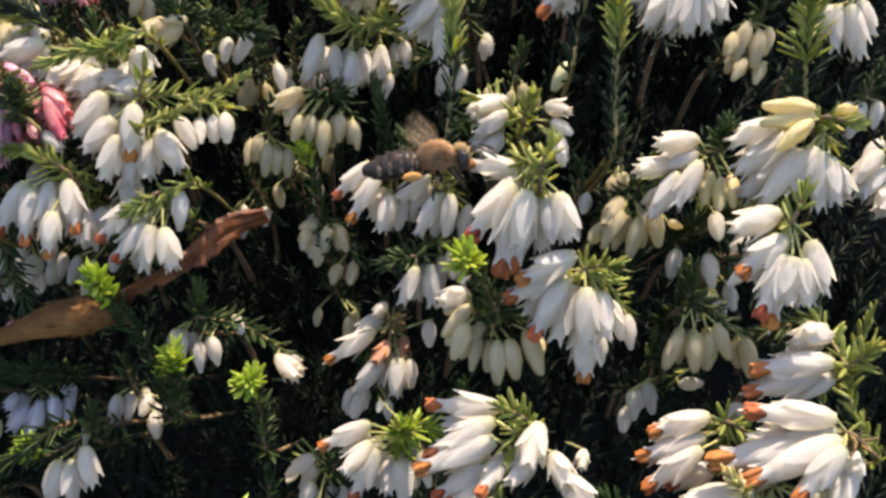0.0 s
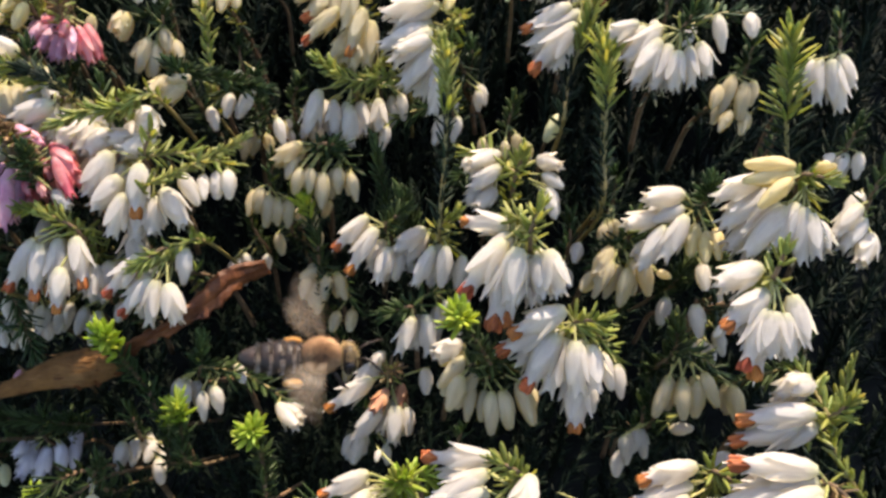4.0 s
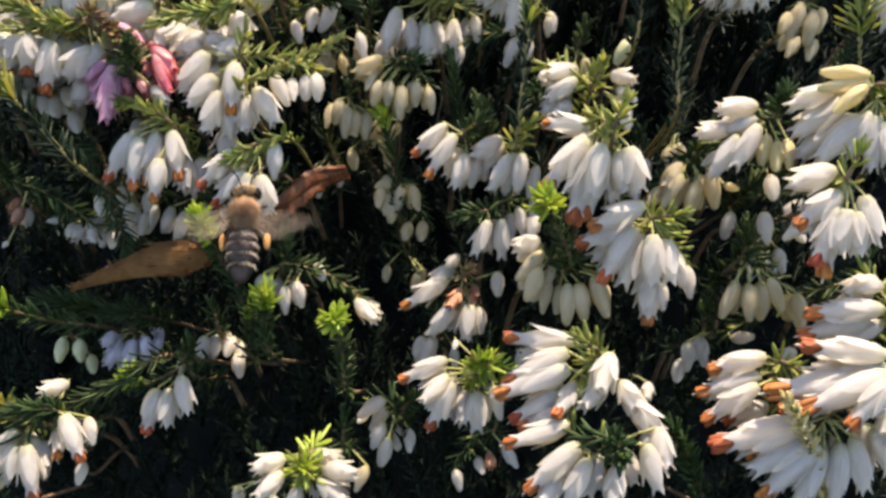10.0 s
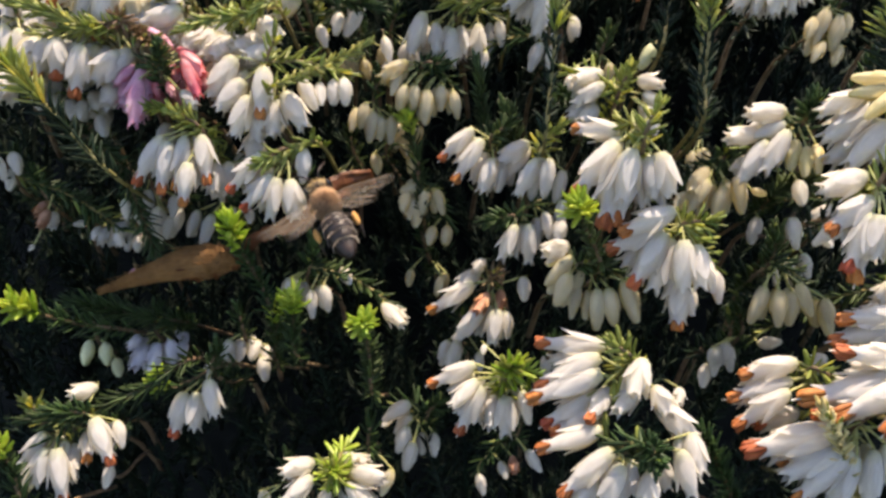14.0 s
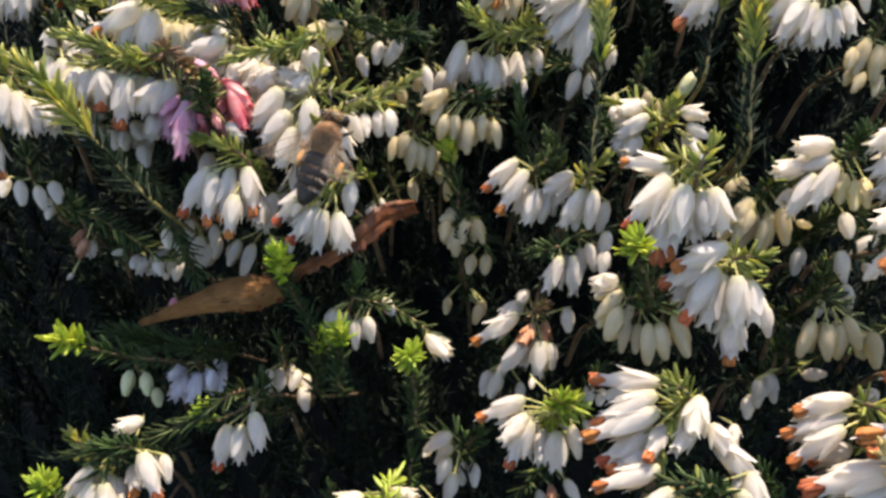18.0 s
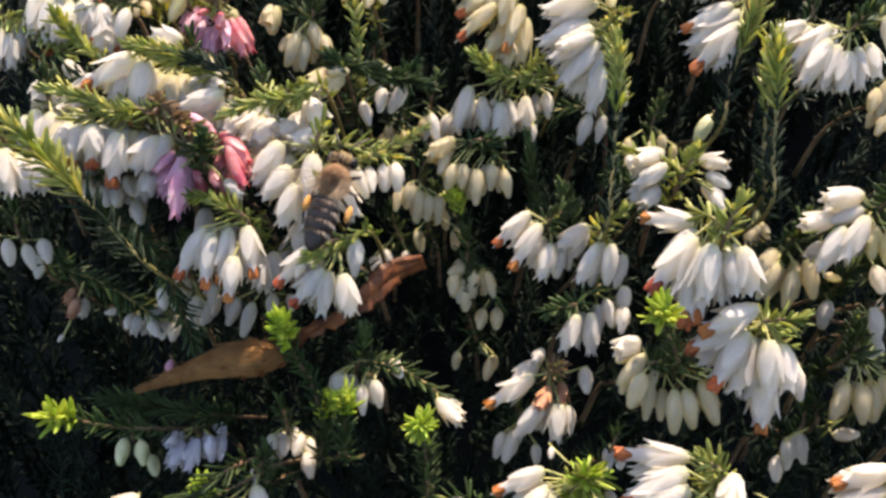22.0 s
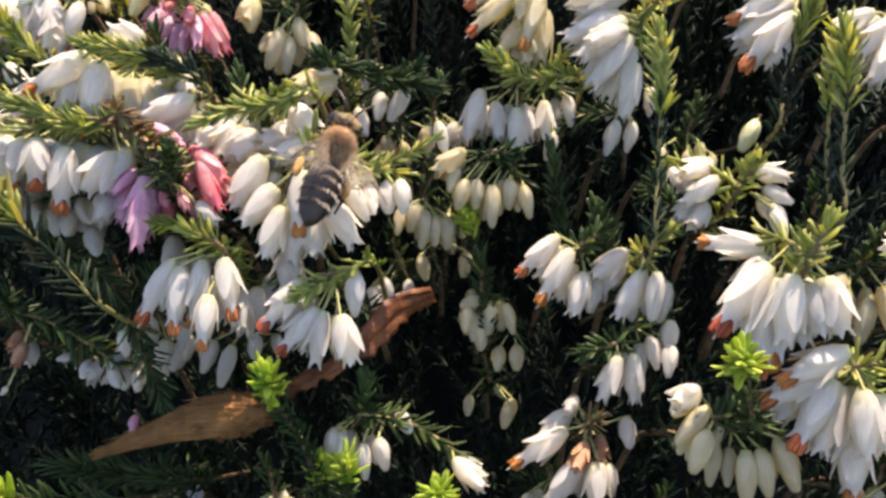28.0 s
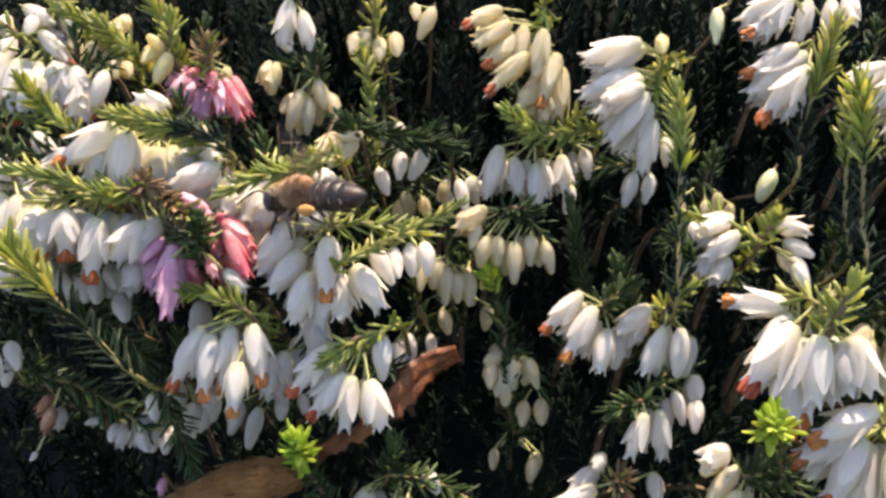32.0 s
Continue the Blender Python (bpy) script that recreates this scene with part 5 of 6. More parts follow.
sprig("white", (19.6, 109.3, 39.4), "none", 0, (0, 1), [("o", 17.8, 109.4, 38.6, 12.2, 109.4, 35.8), ("l", 19.0, 110.0, 37.9, 12.3, 110.0, 32.8), ("o", 18.2, 107.8, 35.6, 12.9, 107.8, 30.4), ("l", 18.0, 108.6, 33.5, 15.2, 108.6, 29.7), ("o", 16.5, 111.2, 42.5, 12.0, 108.5, 40.3), ("l", 17.2, 109.0, 44.3, 13.6, 109.0, 39.4), ("l", 19.9, 110.5, 44.5, 18.2, 110.5, 39.5), ("o", 23.0, 111.5, 44.8, 22.2, 110.8, 40.1), ("l", 17.4, 109.5, 44.9, 11.3, 109.5, 41.6), ("l", 25.7, 113.1, 46.1, 24.7, 110.1, 41.6), ("l", 18.3, 112.0, 38.7, 13.2, 111.4, 35.1), ("l", 18.2, 110.6, 36.6, 13.2, 110.9, 31.9), ("l", 17.8, 110.6, 34.8, 14.4, 110.7, 30.5), ("l", 16.7, 112.1, 43.5, 13.0, 110.5, 39.9)])
sprig("white", (30.9, 104.3, 33.7), "dark", 16, (0.2, 0.3), [("l", 25.6, 104.9, 34.9, 20.9, 104.9, 32.8), ("l", 28.4, 104.4, 34.4, 23.5, 104.4, 29.6), ("l", 27.9, 103.4, 32.4, 24.4, 103.4, 26.5), ("l", 29.3, 104.0, 31.9, 26.9, 104.0, 26.2), ("l", 30.2, 103.3, 30.9, 29.2, 103.3, 25.8), ("l", 31.9, 104.4, 31.8, 31.8, 104.4, 26.4), ("l", 33.2, 104.6, 32.3, 34.4, 104.3, 27.8), ("b", 35.6, 104.6, 35.8, 36.1, 104.6, 30.9), ("b", 40.7, 107.3, 36.6, 40.2, 105.3, 33.0), ("l", 27.0, 106.7, 34.8, 22.6, 106.8, 31.3), ("l", 28.4, 106.2, 33.5, 24.5, 105.7, 28.3), ("l", 28.0, 105.5, 32.4, 25.5, 105.7, 26.9), ("l", 30.1, 105.5, 31.3, 28.6, 105.7, 26.5), ("l", 31.2, 106.1, 31.4, 30.5, 105.6, 26.5)])
sprig("white", (52.6, 108.3, 32.2), "dark", 10, (-0.2, 1), [("l", 50.1, 108.2, 30.8, 49.6, 108.2, 24.9), ("l", 51.0, 107.2, 30.6, 52.2, 107.2, 23.8), ("l", 52.5, 107.8, 31.4, 53.9, 107.8, 26.7), ("b", 49.4, 109.1, 31.0, 48.3, 109.1, 27.4)])
sprig("cream", (42.3, 113.3, 31.5), "dark", 16, (0.2, 1), [("b", 40.5, 113.4, 30.0, 38.5, 113.4, 24.6), ("b", 41.8, 112.8, 28.9, 40.8, 112.8, 23.6), ("b", 43.2, 113.3, 29.2, 42.5, 113.3, 25.6), ("b", 40.1, 113.5, 25.2, 38.0, 112.6, 22.1), ("b", 38.8, 113.8, 28.6, 37.1, 112.2, 25.2), ("b", 42.7, 114.4, 25.0, 41.0, 112.8, 21.7), ("b", 41.0, 115.7, 29.5, 39.8, 115.1, 25.0), ("b", 42.8, 115.0, 29.3, 41.8, 115.3, 25.0), ("b", 39.5, 115.2, 26.3, 37.8, 114.7, 23.5)])
sprig("white", (-42.1, 118.3, 50.4), "dark", 10, (0.2, 1), [("l", -42.6, 117.8, 48.7, -43.3, 117.8, 42.9), ("l", -40.8, 116.6, 46.8, -39.6, 116.6, 41.6), ("b", -44.2, 119.9, 45.1, -42.4, 117.5, 42.1)])
sprig("cream", (-32.2, 120.3, 45.7), "young", 16, (0.2, 0.8), [("b", -34.4, 121.1, 45.3, -34.9, 118.8, 41.9), ("b", -33.1, 120.5, 45.8, -33.6, 120.5, 42.2), ("b", -31.5, 121.8, 44.7, -31.5, 119.6, 41.1), ("b", -29.4, 121.4, 45.3, -29.2, 119.4, 41.6)])
sprig("cream", (-24.2, 121.3, 48.9), "none", 0, (0, 1), [("b", -24.3, 120.8, 48.4, -26.4, 120.8, 44.2), ("b", -26.8, 121.8, 49.2, -26.5, 120.1, 46.6)])
sprig("cream", (-39.3, 118.3, 39.0), "dark", 18, (0.2, 0.9), [("b", -41.1, 117.6, 37.0, -42.7, 117.6, 31.8), ("b", -40.2, 118.2, 36.2, -40.6, 118.2, 31.3), ("b", -39.3, 118.2, 38.4, -38.1, 118.2, 34.5), ("b", -37.7, 118.9, 36.8, -36.4, 117.7, 33.3), ("b", -42.6, 120.5, 37.1, -43.6, 118.2, 34.3), ("l", -45.1, 118.5, 40.8, -45.2, 115.9, 37.3), ("y", -44.1, 117.1, 40.5, -44.9, 117.1, 36.3), ("b", -40.7, 119.6, 37.0, -41.8, 119.7, 31.7), ("b", -39.5, 120.5, 37.3, -39.4, 120.7, 33.1), ("b", -38.3, 120.4, 37.3, -37.2, 120.1, 34.3), ("b", -44.8, 120.0, 41.0, -45.0, 118.8, 36.8)])
sprig("cream", (-32.8, 109.3, 28.6), "dark", 14, (-0.4, 0.4), [("l", -35.5, 110.3, 29.5, -37.7, 107.4, 27.0), ("l", -33.3, 109.1, 28.6, -37.0, 109.1, 25.7), ("b", -32.8, 109.6, 29.4, -35.1, 107.2, 28.5)])
sprig("white", (-26.4, 113.3, 29.3), "dark", 14, (0.4, 0.2), [("b", -28.4, 113.7, 28.0, -28.9, 112.6, 24.5), ("b", -25.4, 113.1, 28.5, -27.5, 113.1, 24.5), ("b", -31.3, 113.7, 26.1, -30.0, 112.3, 22.7), ("b", -24.8, 113.7, 29.0, -25.8, 112.5, 27.7)])
sprig("white", (2.1, 120.3, 27.2), "dark", 10, (0, 1), [("b", 0.8, 120.4, 26.1, -0.7, 120.4, 21.6), ("b", 2.9, 120.5, 25.9, 2.0, 120.5, 22.0), ("b", -7.3, 119.5, 24.4, -8.3, 119.5, 20.8)])
sprig("green", (11.4, 113.3, 45.4), "none", 0, (0, 1), [("b", 9.9, 112.8, 44.6, 9.5, 112.8, 40.1)])
sprig("white", (17.3, 110.3, 7.0), "dark", 8, (0, 1), [("b", 18.7, 111.3, 7.1, 17.7, 109.1, 4.5), ("b", 16.5, 111.2, 3.9, 17.2, 108.9, 1.3)])
sprig("white", (39.8, 107.3, 2.7), "dark", 8, (0.5, 1), [("b", 38.9, 106.5, 1.7, 34.4, 106.5, -1.4), ("b", 29.3, 107.1, -0.0, 28.3, 107.1, -3.7), ("b", 37.9, 108.0, -1.9, 38.6, 105.8, -3.8)])
sprig("white", (-73.8, 112.3, 3.3), "dark", 10, (0.2, 1), [("b", -74.7, 113.2, 4.6, -74.7, 111.9, 1.2), ("b", -71.3, 113.0, -6.4, -71.6, 111.9, -7.2), ("b", -59.0, 111.9, -4.5, -57.4, 110.1, -6.2), ("r", -69.8, 113.7, -1.4, -69.7, 111.3, -4.0)])
sprig("white", (-1.0, 120.3, -32.5), "dark", 10, (0.2, 1), [("b", 0.4, 120.1, -34.9, 2.6, 120.1, -38.2), ("b", -3.4, 121.4, -37.0, -2.6, 119.0, -39.0), ("b", -6.7, 120.7, -38.7, -5.8, 119.8, -41.8), ("r", -1.7, 121.2, -36.1, -1.3, 118.8, -38.0)])
sprig("white", (-70.2, 104.3, 24.1), "dark", 10, (0, 1), [("l", -71.6, 103.8, 22.7, -70.8, 103.8, 17.4), ("l", -69.2, 103.2, 22.2, -69.4, 103.2, 16.6), ("l", -67.4, 104.0, 21.8, -66.9, 104.0, 16.2), ("l", -66.6, 104.8, 22.9, -65.7, 104.8, 17.9), ("l", -73.3, 105.1, 22.1, -73.5, 105.1, 17.4), ("l", -69.2, 105.6, 22.9, -69.2, 105.6, 18.2), ("l", -70.7, 106.1, 22.8, -70.2, 105.9, 17.3), ("l", -67.9, 105.4, 22.5, -68.1, 105.3, 17.2), ("l", -67.2, 106.1, 22.7, -66.3, 106.3, 18.2), ("l", -71.9, 107.2, 22.9, -71.9, 107.1, 18.0)])
sprig("white", (-74.0, 99.3, 19.2), "olive", 14, (-0.5, 0.6), [("l", -74.1, 97.8, 17.5, -73.3, 97.8, 12.3), ("l", -73.0, 98.6, 16.7, -71.2, 98.6, 11.2), ("l", -75.1, 98.5, 16.6, -76.2, 98.5, 12.0), ("o", -76.2, 99.4, 11.4, -74.8, 99.4, 6.5), ("l", -71.5, 99.7, 16.2, -70.2, 99.7, 11.5), ("l", -70.7, 102.5, 15.9, -68.4, 99.5, 12.1), ("l", -77.7, 99.0, 17.0, -78.9, 99.0, 12.0), ("l", -73.5, 100.1, 17.2, -72.1, 100.5, 12.0), ("l", -73.8, 101.0, 16.8, -73.3, 100.4, 11.8), ("l", -71.0, 103.0, 16.5, -69.3, 102.0, 12.0)])
sprig("white", (-83.3, 116.3, 38.5), "olive", 10, (-0.3, 0.8), [("l", -82.9, 115.5, 36.4, -83.2, 115.5, 31.1), ("l", -85.0, 115.8, 35.6, -85.2, 115.8, 30.3), ("l", -81.5, 115.8, 35.8, -81.2, 115.8, 30.8), ("l", -87.1, 115.8, 36.6, -88.2, 115.8, 31.1), ("l", -71.1, 110.6, 30.5, -67.8, 109.1, 26.7), ("l", -81.0, 116.9, 37.4, -80.5, 116.9, 32.8), ("l", -83.8, 117.3, 36.4, -84.2, 117.6, 31.2), ("l", -82.9, 117.6, 35.9, -82.8, 117.6, 31.5)])
sprig("white", (-75.5, 108.3, 7.1), "dark", 12, (0, 1), [("b", -74.7, 108.5, 5.7, -73.4, 108.4, 2.3), ("b", -77.2, 108.5, 6.3, -75.9, 107.5, 2.8), ("b", -79.5, 109.3, 6.9, -78.8, 107.2, 3.9), ("b", -73.1, 109.8, 6.4, -71.3, 108.2, 3.3)])
sprig("cream", (-54.6, 104.8, 28.4), "none", 0, (0, 1), [("l", -61.8, 106.2, 28.1, -61.2, 103.5, 23.8), ("l", -60.5, 105.8, 27.7, -60.6, 105.0, 23.0), ("l", -59.2, 105.8, 28.0, -59.1, 105.8, 22.7), ("l", -57.2, 104.2, 27.6, -57.6, 104.2, 22.4), ("l", -55.7, 103.9, 27.4, -56.1, 103.9, 22.1), ("l", -54.1, 103.3, 27.1, -54.5, 103.3, 22.1), ("l", -53.0, 104.1, 27.0, -53.2, 104.1, 22.0), ("l", -52.0, 105.1, 26.6, -52.2, 105.1, 21.9), ("l", -50.6, 104.6, 26.2, -50.1, 104.6, 21.6), ("l", -49.7, 105.5, 25.5, -50.0, 105.5, 20.4), ("l", -61.3, 108.5, 28.2, -60.9, 107.1, 23.9), ("l", -59.8, 108.3, 27.8, -59.9, 107.4, 23.6), ("l", -58.2, 107.1, 27.9, -58.3, 106.6, 23.2), ("l", -56.6, 106.6, 27.9, -56.9, 106.3, 22.4)], 1.25)
sprig("cream", (-45.3, 104.3, 24.6), "none", 0, (0, 1), [("l", -48.3, 105.5, 23.9, -47.8, 102.9, 19.6), ("l", -47.1, 105.8, 23.7, -46.6, 104.1, 19.1), ("l", -45.4, 104.3, 23.1, -44.9, 103.0, 18.4), ("l", -44.6, 106.2, 23.1, -44.1, 104.6, 18.5), ("l", -43.2, 105.2, 22.6, -42.5, 103.7, 18.0), ("l", -42.3, 106.8, 22.3, -41.3, 104.6, 17.9), ("l", -49.2, 105.1, 26.0, -48.9, 102.6, 22.7), ("l", -51.2, 105.5, 28.6, -48.6, 103.2, 26.2), ("l", -47.7, 108.2, 23.7, -47.1, 105.6, 19.6), ("l", -46.7, 107.4, 23.7, -46.1, 106.2, 19.6), ("l", -44.9, 107.3, 23.1, -44.5, 106.0, 18.7), ("l", -43.8, 107.9, 23.2, -43.5, 106.5, 18.5), ("l", -42.7, 107.8, 22.8, -41.9, 106.8, 18.4), ("l", -50.5, 107.7, 27.5, -48.8, 105.2, 24.6)], 1.25)
sprig("cream", (-61.5, 102.8, 21.6), "none", 0, (0, 1), [("l", -67.8, 103.3, 20.7, -67.2, 101.1, 16.4), ("l", -66.6, 103.9, 20.7, -66.2, 102.6, 16.1), ("l", -64.8, 103.4, 20.6, -65.1, 103.4, 15.9), ("l", -62.6, 101.7, 20.2, -62.4, 101.7, 15.6), ("l", -62.1, 103.5, 20.3, -62.0, 103.5, 15.5), ("l", -60.4, 103.7, 20.2, -60.7, 103.7, 15.1), ("l", -57.8, 101.2, 19.7, -58.2, 101.2, 14.8), ("l", -57.4, 103.5, 20.1, -57.6, 103.5, 15.2), ("l", -56.3, 104.1, 20.0, -55.5, 102.2, 15.5), ("l", -55.2, 104.7, 20.3, -54.1, 102.1, 16.1), ("l", -66.9, 105.7, 20.6, -66.7, 103.8, 16.5), ("l", -65.8, 105.5, 20.5, -65.7, 104.7, 16.3), ("l", -64.1, 105.2, 20.4, -63.9, 104.5, 16.3), ("l", -62.7, 104.7, 20.7, -62.3, 104.9, 16.1)], 1.25)
sprig("white", (-69.9, 113.3, 38.4), "none", 0, (0, 1), [("l", -74.4, 114.9, 39.6, -73.2, 112.2, 35.7), ("l", -73.0, 115.1, 39.7, -71.6, 112.7, 35.0), ("l", -70.9, 114.0, 39.7, -70.2, 113.0, 34.9), ("o", -69.2, 113.7, 39.2, -68.6, 113.5, 34.6), ("l", -67.9, 114.2, 39.4, -66.2, 111.7, 34.7), ("o", -67.1, 114.9, 38.6, -66.0, 114.1, 33.9), ("l", -74.4, 117.1, 37.9, -73.2, 114.1, 33.5), ("l", -73.5, 117.0, 39.6, -72.6, 114.7, 35.9), ("l", -71.6, 116.7, 40.2, -70.8, 114.8, 35.2), ("l", -70.2, 116.0, 39.4, -69.6, 115.1, 35.1), ("l", -68.7, 115.8, 39.6, -67.5, 115.0, 35.1), ("l", -67.6, 116.7, 38.9, -66.3, 115.4, 34.8)])
sprig("pink", (-49.6, 101.3, 15.4), "none", 0, (0, 1), [("p", -54.3, 102.5, 15.7, -53.8, 100.2, 11.5), ("p", -51.8, 99.8, 14.5, -51.5, 99.8, 9.6), ("q", -49.6, 100.9, 13.9, -48.4, 98.7, 11.3), ("q", -48.2, 102.2, 15.1, -45.5, 99.4, 11.7), ("q", -48.8, 101.9, 17.7, -46.0, 98.9, 14.4), ("p", -51.7, 103.1, 17.8, -52.2, 100.1, 14.5), ("p", -54.4, 102.3, 17.1, -54.5, 99.8, 14.2), ("q", -50.7, 101.0, 14.2, -49.8, 98.7, 11.5), ("p", -52.9, 103.6, 15.5, -52.7, 102.3, 11.2), ("b", -51.0, 102.2, 14.0, -50.1, 101.1, 10.9), ("q", -48.7, 103.4, 15.1, -46.8, 101.5, 12.0), ("q", -48.6, 104.0, 16.5, -45.9, 101.7, 13.5), ("b", -50.6, 105.1, 17.9, -49.7, 101.8, 14.6), ("p", -53.5, 105.0, 17.3, -53.5, 102.0, 14.6)])

shoot("young", [(-57.4, 99.5, 29.8), (-52.5, 100.3, 28.8), (-49.2, 101.2, 28.1), (-46.0, 102.0, 26.0)], 84, 4.2, 0.36)
shoot("olive", [(-67.1, 97.5, 23.7), (-62.4, 98.3, 22.9), (-59.3, 99.2, 21.4), (-57.4, 100.0, 20.7)], 60, 4.2, 0.36)
shoot("young", [(-50.1, 97.0, 11.1), (-47.3, 99.0, 11.0), (-44.6, 101.0, 9.0)], 34, 3.6, 0.4)
shoot("olive", [(-45.6, 98.0, 21.2), (-42.2, 99.0, 22.9), (-37.8, 100.0, 23.7), (-34.5, 101.0, 25.1)], 50, 3.8, 0.45)
shoot("rust", [(-47.6, 95.8, 17.8), (-49.3, 96.6, 19.0), (-51.8, 98.0, 20.9), (-54.1, 99.5, 22.3)], 80, 4.2, 0.8)
shoot("olive", [(-68.4, 112.0, 45.7), (-66.9, 114.0, 45.0), (-65.3, 116.0, 44.2)], 36, 4.0, 0.45)
shoot("olive", [(-35.1, 96.0, 4.2), (-32.3, 97.5, 5.5), (-28.3, 99.0, 7.5)], 34, 3.4, 0.6)
shoot("young", [(0.8, 99.0, 30.7), (1.2, 100.0, 25.3), (0.8, 101.0, 17.2), (0.1, 102.0, 7.8)], 54, 3.8, 0.7)
shoot("young", [(20.0, 100.0, 31.5), (20.8, 101.3, 26.2), (20.7, 102.7, 17.9), (20.4, 104.0, 10.8)], 44, 4.4, 0.75)
shoot("young", [(39.5, 91.0, 29.5), (39.5, 93.0, 22.8), (40.2, 95.0, 16.4), (41.0, 97.0, 9.0)], 58, 5.2, 1.1)
shoot("young", [(20.9, 106.0, 40.2), (19.1, 107.3, 34.1), (17.1, 108.7, 28.0), (16.4, 110.0, 22.4)], 44, 4.4, 0.7)
shoot("young", [(22.4, 105.0, 32.8), (21.4, 106.3, 26.8), (21.3, 107.7, 18.7), (21.2, 109.0, 12.5)], 42, 4.4, 0.7)
shoot("olive", [(-33.0, 116.0, 41.4), (-32.5, 117.5, 35.3), (-32.0, 119.0, 27.0)], 40, 3.6, 0.8)
shoot("young", [(-68.4, 92.0, 18.7), (-62.9, 94.0, 12.8), (-58.8, 96.0, 7.9), (-53.3, 98.0, 2.2)], 70, 5.2, 0.8)
shoot("young", [(-69.2, 104.0, 34.5), (-68.0, 106.5, 32.6), (-65.2, 109.0, 29.6)], 44, 4.6, 0.34)
shoot("young", [(-64.0, 112.0, 43.9), (-62.4, 114.0, 42.4), (-60.7, 116.0, 40.5)], 40, 4.4, 0.36)
shoot("young", [(-59.0, 112.0, 48.3), (-57.2, 114.0, 44.8), (-55.9, 116.0, 41.5)], 44, 4.4, 0.5)
shoot("lime", [(-37.5, 92.0, -3.3), (-37.4, 96.7, -6.0), (-36.0, 101.3, -10.0), (-34.2, 106.0, -15.4)], 40, 3.6, 0.9)
shoot("lime", [(-61.0, 88.0, -13.2), (-60.7, 94.0, -14.7), (-57.8, 100.0, -16.4), (-54.2, 106.0, -17.5)], 32, 4.0, 0.7)
shoot("lime", [(-30.6, 97.0, -12.1), (-31.2, 100.5, -15.6), (-31.0, 104.0, -20.4)], 34, 3.4, 0.9)
shoot("lime", [(-21.9, 96.0, -14.8), (-21.8, 98.3, -16.0), (-21.3, 100.7, -19.7), (-21.0, 103.0, -24.4)], 42, 3.4, 1.3)
shoot("lime", [(-47.3, 97.0, -23.0), (-45.6, 99.5, -23.9), (-39.9, 102.0, -21.1)], 30, 3.0, 1.0)
shoot("lime", [(-18.4, 113.0, 13.2), (-17.6, 114.3, 10.6), (-16.4, 115.7, 4.2), (-15.7, 117.0, -1.5)], 36, 3.2, 0.8)
shoot("lime", [(2.0, 80.5, -0.9), (3.4, 85.0, -2.8), (6.0, 91.0, -7.4)], 36, 3.6, 0.8)
shoot("olive", [(-22.0, 95.0, 19.1), (-25.9, 95.7, 17.1), (-30.9, 96.3, 14.9), (-34.5, 97.0, 12.8)], 40, 3.0, 0.35)
shoot("straw", [(25.1, 75.0, -19.9), (28.4, 78.7, -24.0), (31.2, 82.3, -29.5), (33.6, 86.0, -35.9)], 64, 3.6, 0.7)
shoot("straw", [(27.2, 80.0, -20.5), (30.1, 85.0, -24.6), (33.0, 90.0, -30.8)], 20, 3.4, 0.4)
shoot("olive", [(43.9, 88.0, -6.9), (43.2, 91.5, -15.6), (48.0, 95.0, -23.8)], 34, 4.0, 0.4)
shoot("dark", [(15.3, 82.0, -24.0), (18.6, 87.0, -28.1), (21.8, 92.0, -34.4)], 40, 4.0, 0.8)
shoot("dark", [(-60.0, 92.0, -26.9), (-54.7, 94.0, -26.4), (-48.0, 96.0, -23.4), (-43.1, 98.0, -20.0)], 34, 5.0, 0.5)
shoot("lime", [(-61.3, 86.0, -29.3), (-60.9, 89.0, -31.9), (-59.6, 92.0, -37.3)], 32, 3.6, 0.9)
shoot("dark", [(30.7, 110.0, 12.0), (26.1, 112.0, 5.0), (24.4, 114.0, -2.1)], 36, 3.6, 0.8)
shoot("dark", [(-8.5, 112.0, 20.9), (-7.4, 115.0, 13.4), (-5.5, 118.0, 7.2)], 36, 3.6, 0.7)
shoot("dark", [(-62.1, 106.0, -13.9), (-55.5, 109.0, -15.5), (-48.5, 112.0, -16.7)], 50, 4.6, 0.8)
shoot("dark", [(-49.9, 104.0, -8.2), (-56.9, 107.0, 4.8), (-64.7, 110.0, 9.7)], 50, 4.6, 0.9)
shoot("lime", [(-33.9, 104.0, -13.7), (-34.7, 107.0, -17.6), (-35.1, 110.0, -21.7)], 34, 3.4, 0.9)
shoot("dark", [(2.4, 112.0, 15.7), (4.4, 114.5, 17.2), (6.9, 117.0, 11.9)], 30, 3.6, 0.8)
shoot("olive", [(-15.8, 110.0, 31.7), (-11.7, 112.5, 29.5), (-4.5, 115.0, 29.9)], 50, 4.0, 0.8)
shoot("young", [(-6.3, 112.0, 32.3), (-8.7, 114.0, 30.8), (-11.3, 116.0, 28.8)], 24, 3.0, 0.8)
shoot("dark", [(-22.5, 108.0, 27.4), (-29.0, 110.5, 29.4), (-35.9, 113.0, 30.8)], 50, 4.0, 0.6)
shoot("dark", [(35.1, 105.0, 4.7), (32.2, 107.0, 4.0), (29.9, 109.0, 1.0)], 40, 4.0, 0.8)
shoot("dark", [(-4.6, 105.0, 13.1), (-3.6, 107.5, 9.3), (-1.8, 110.0, 4.1)], 40, 4.0, 0.8)


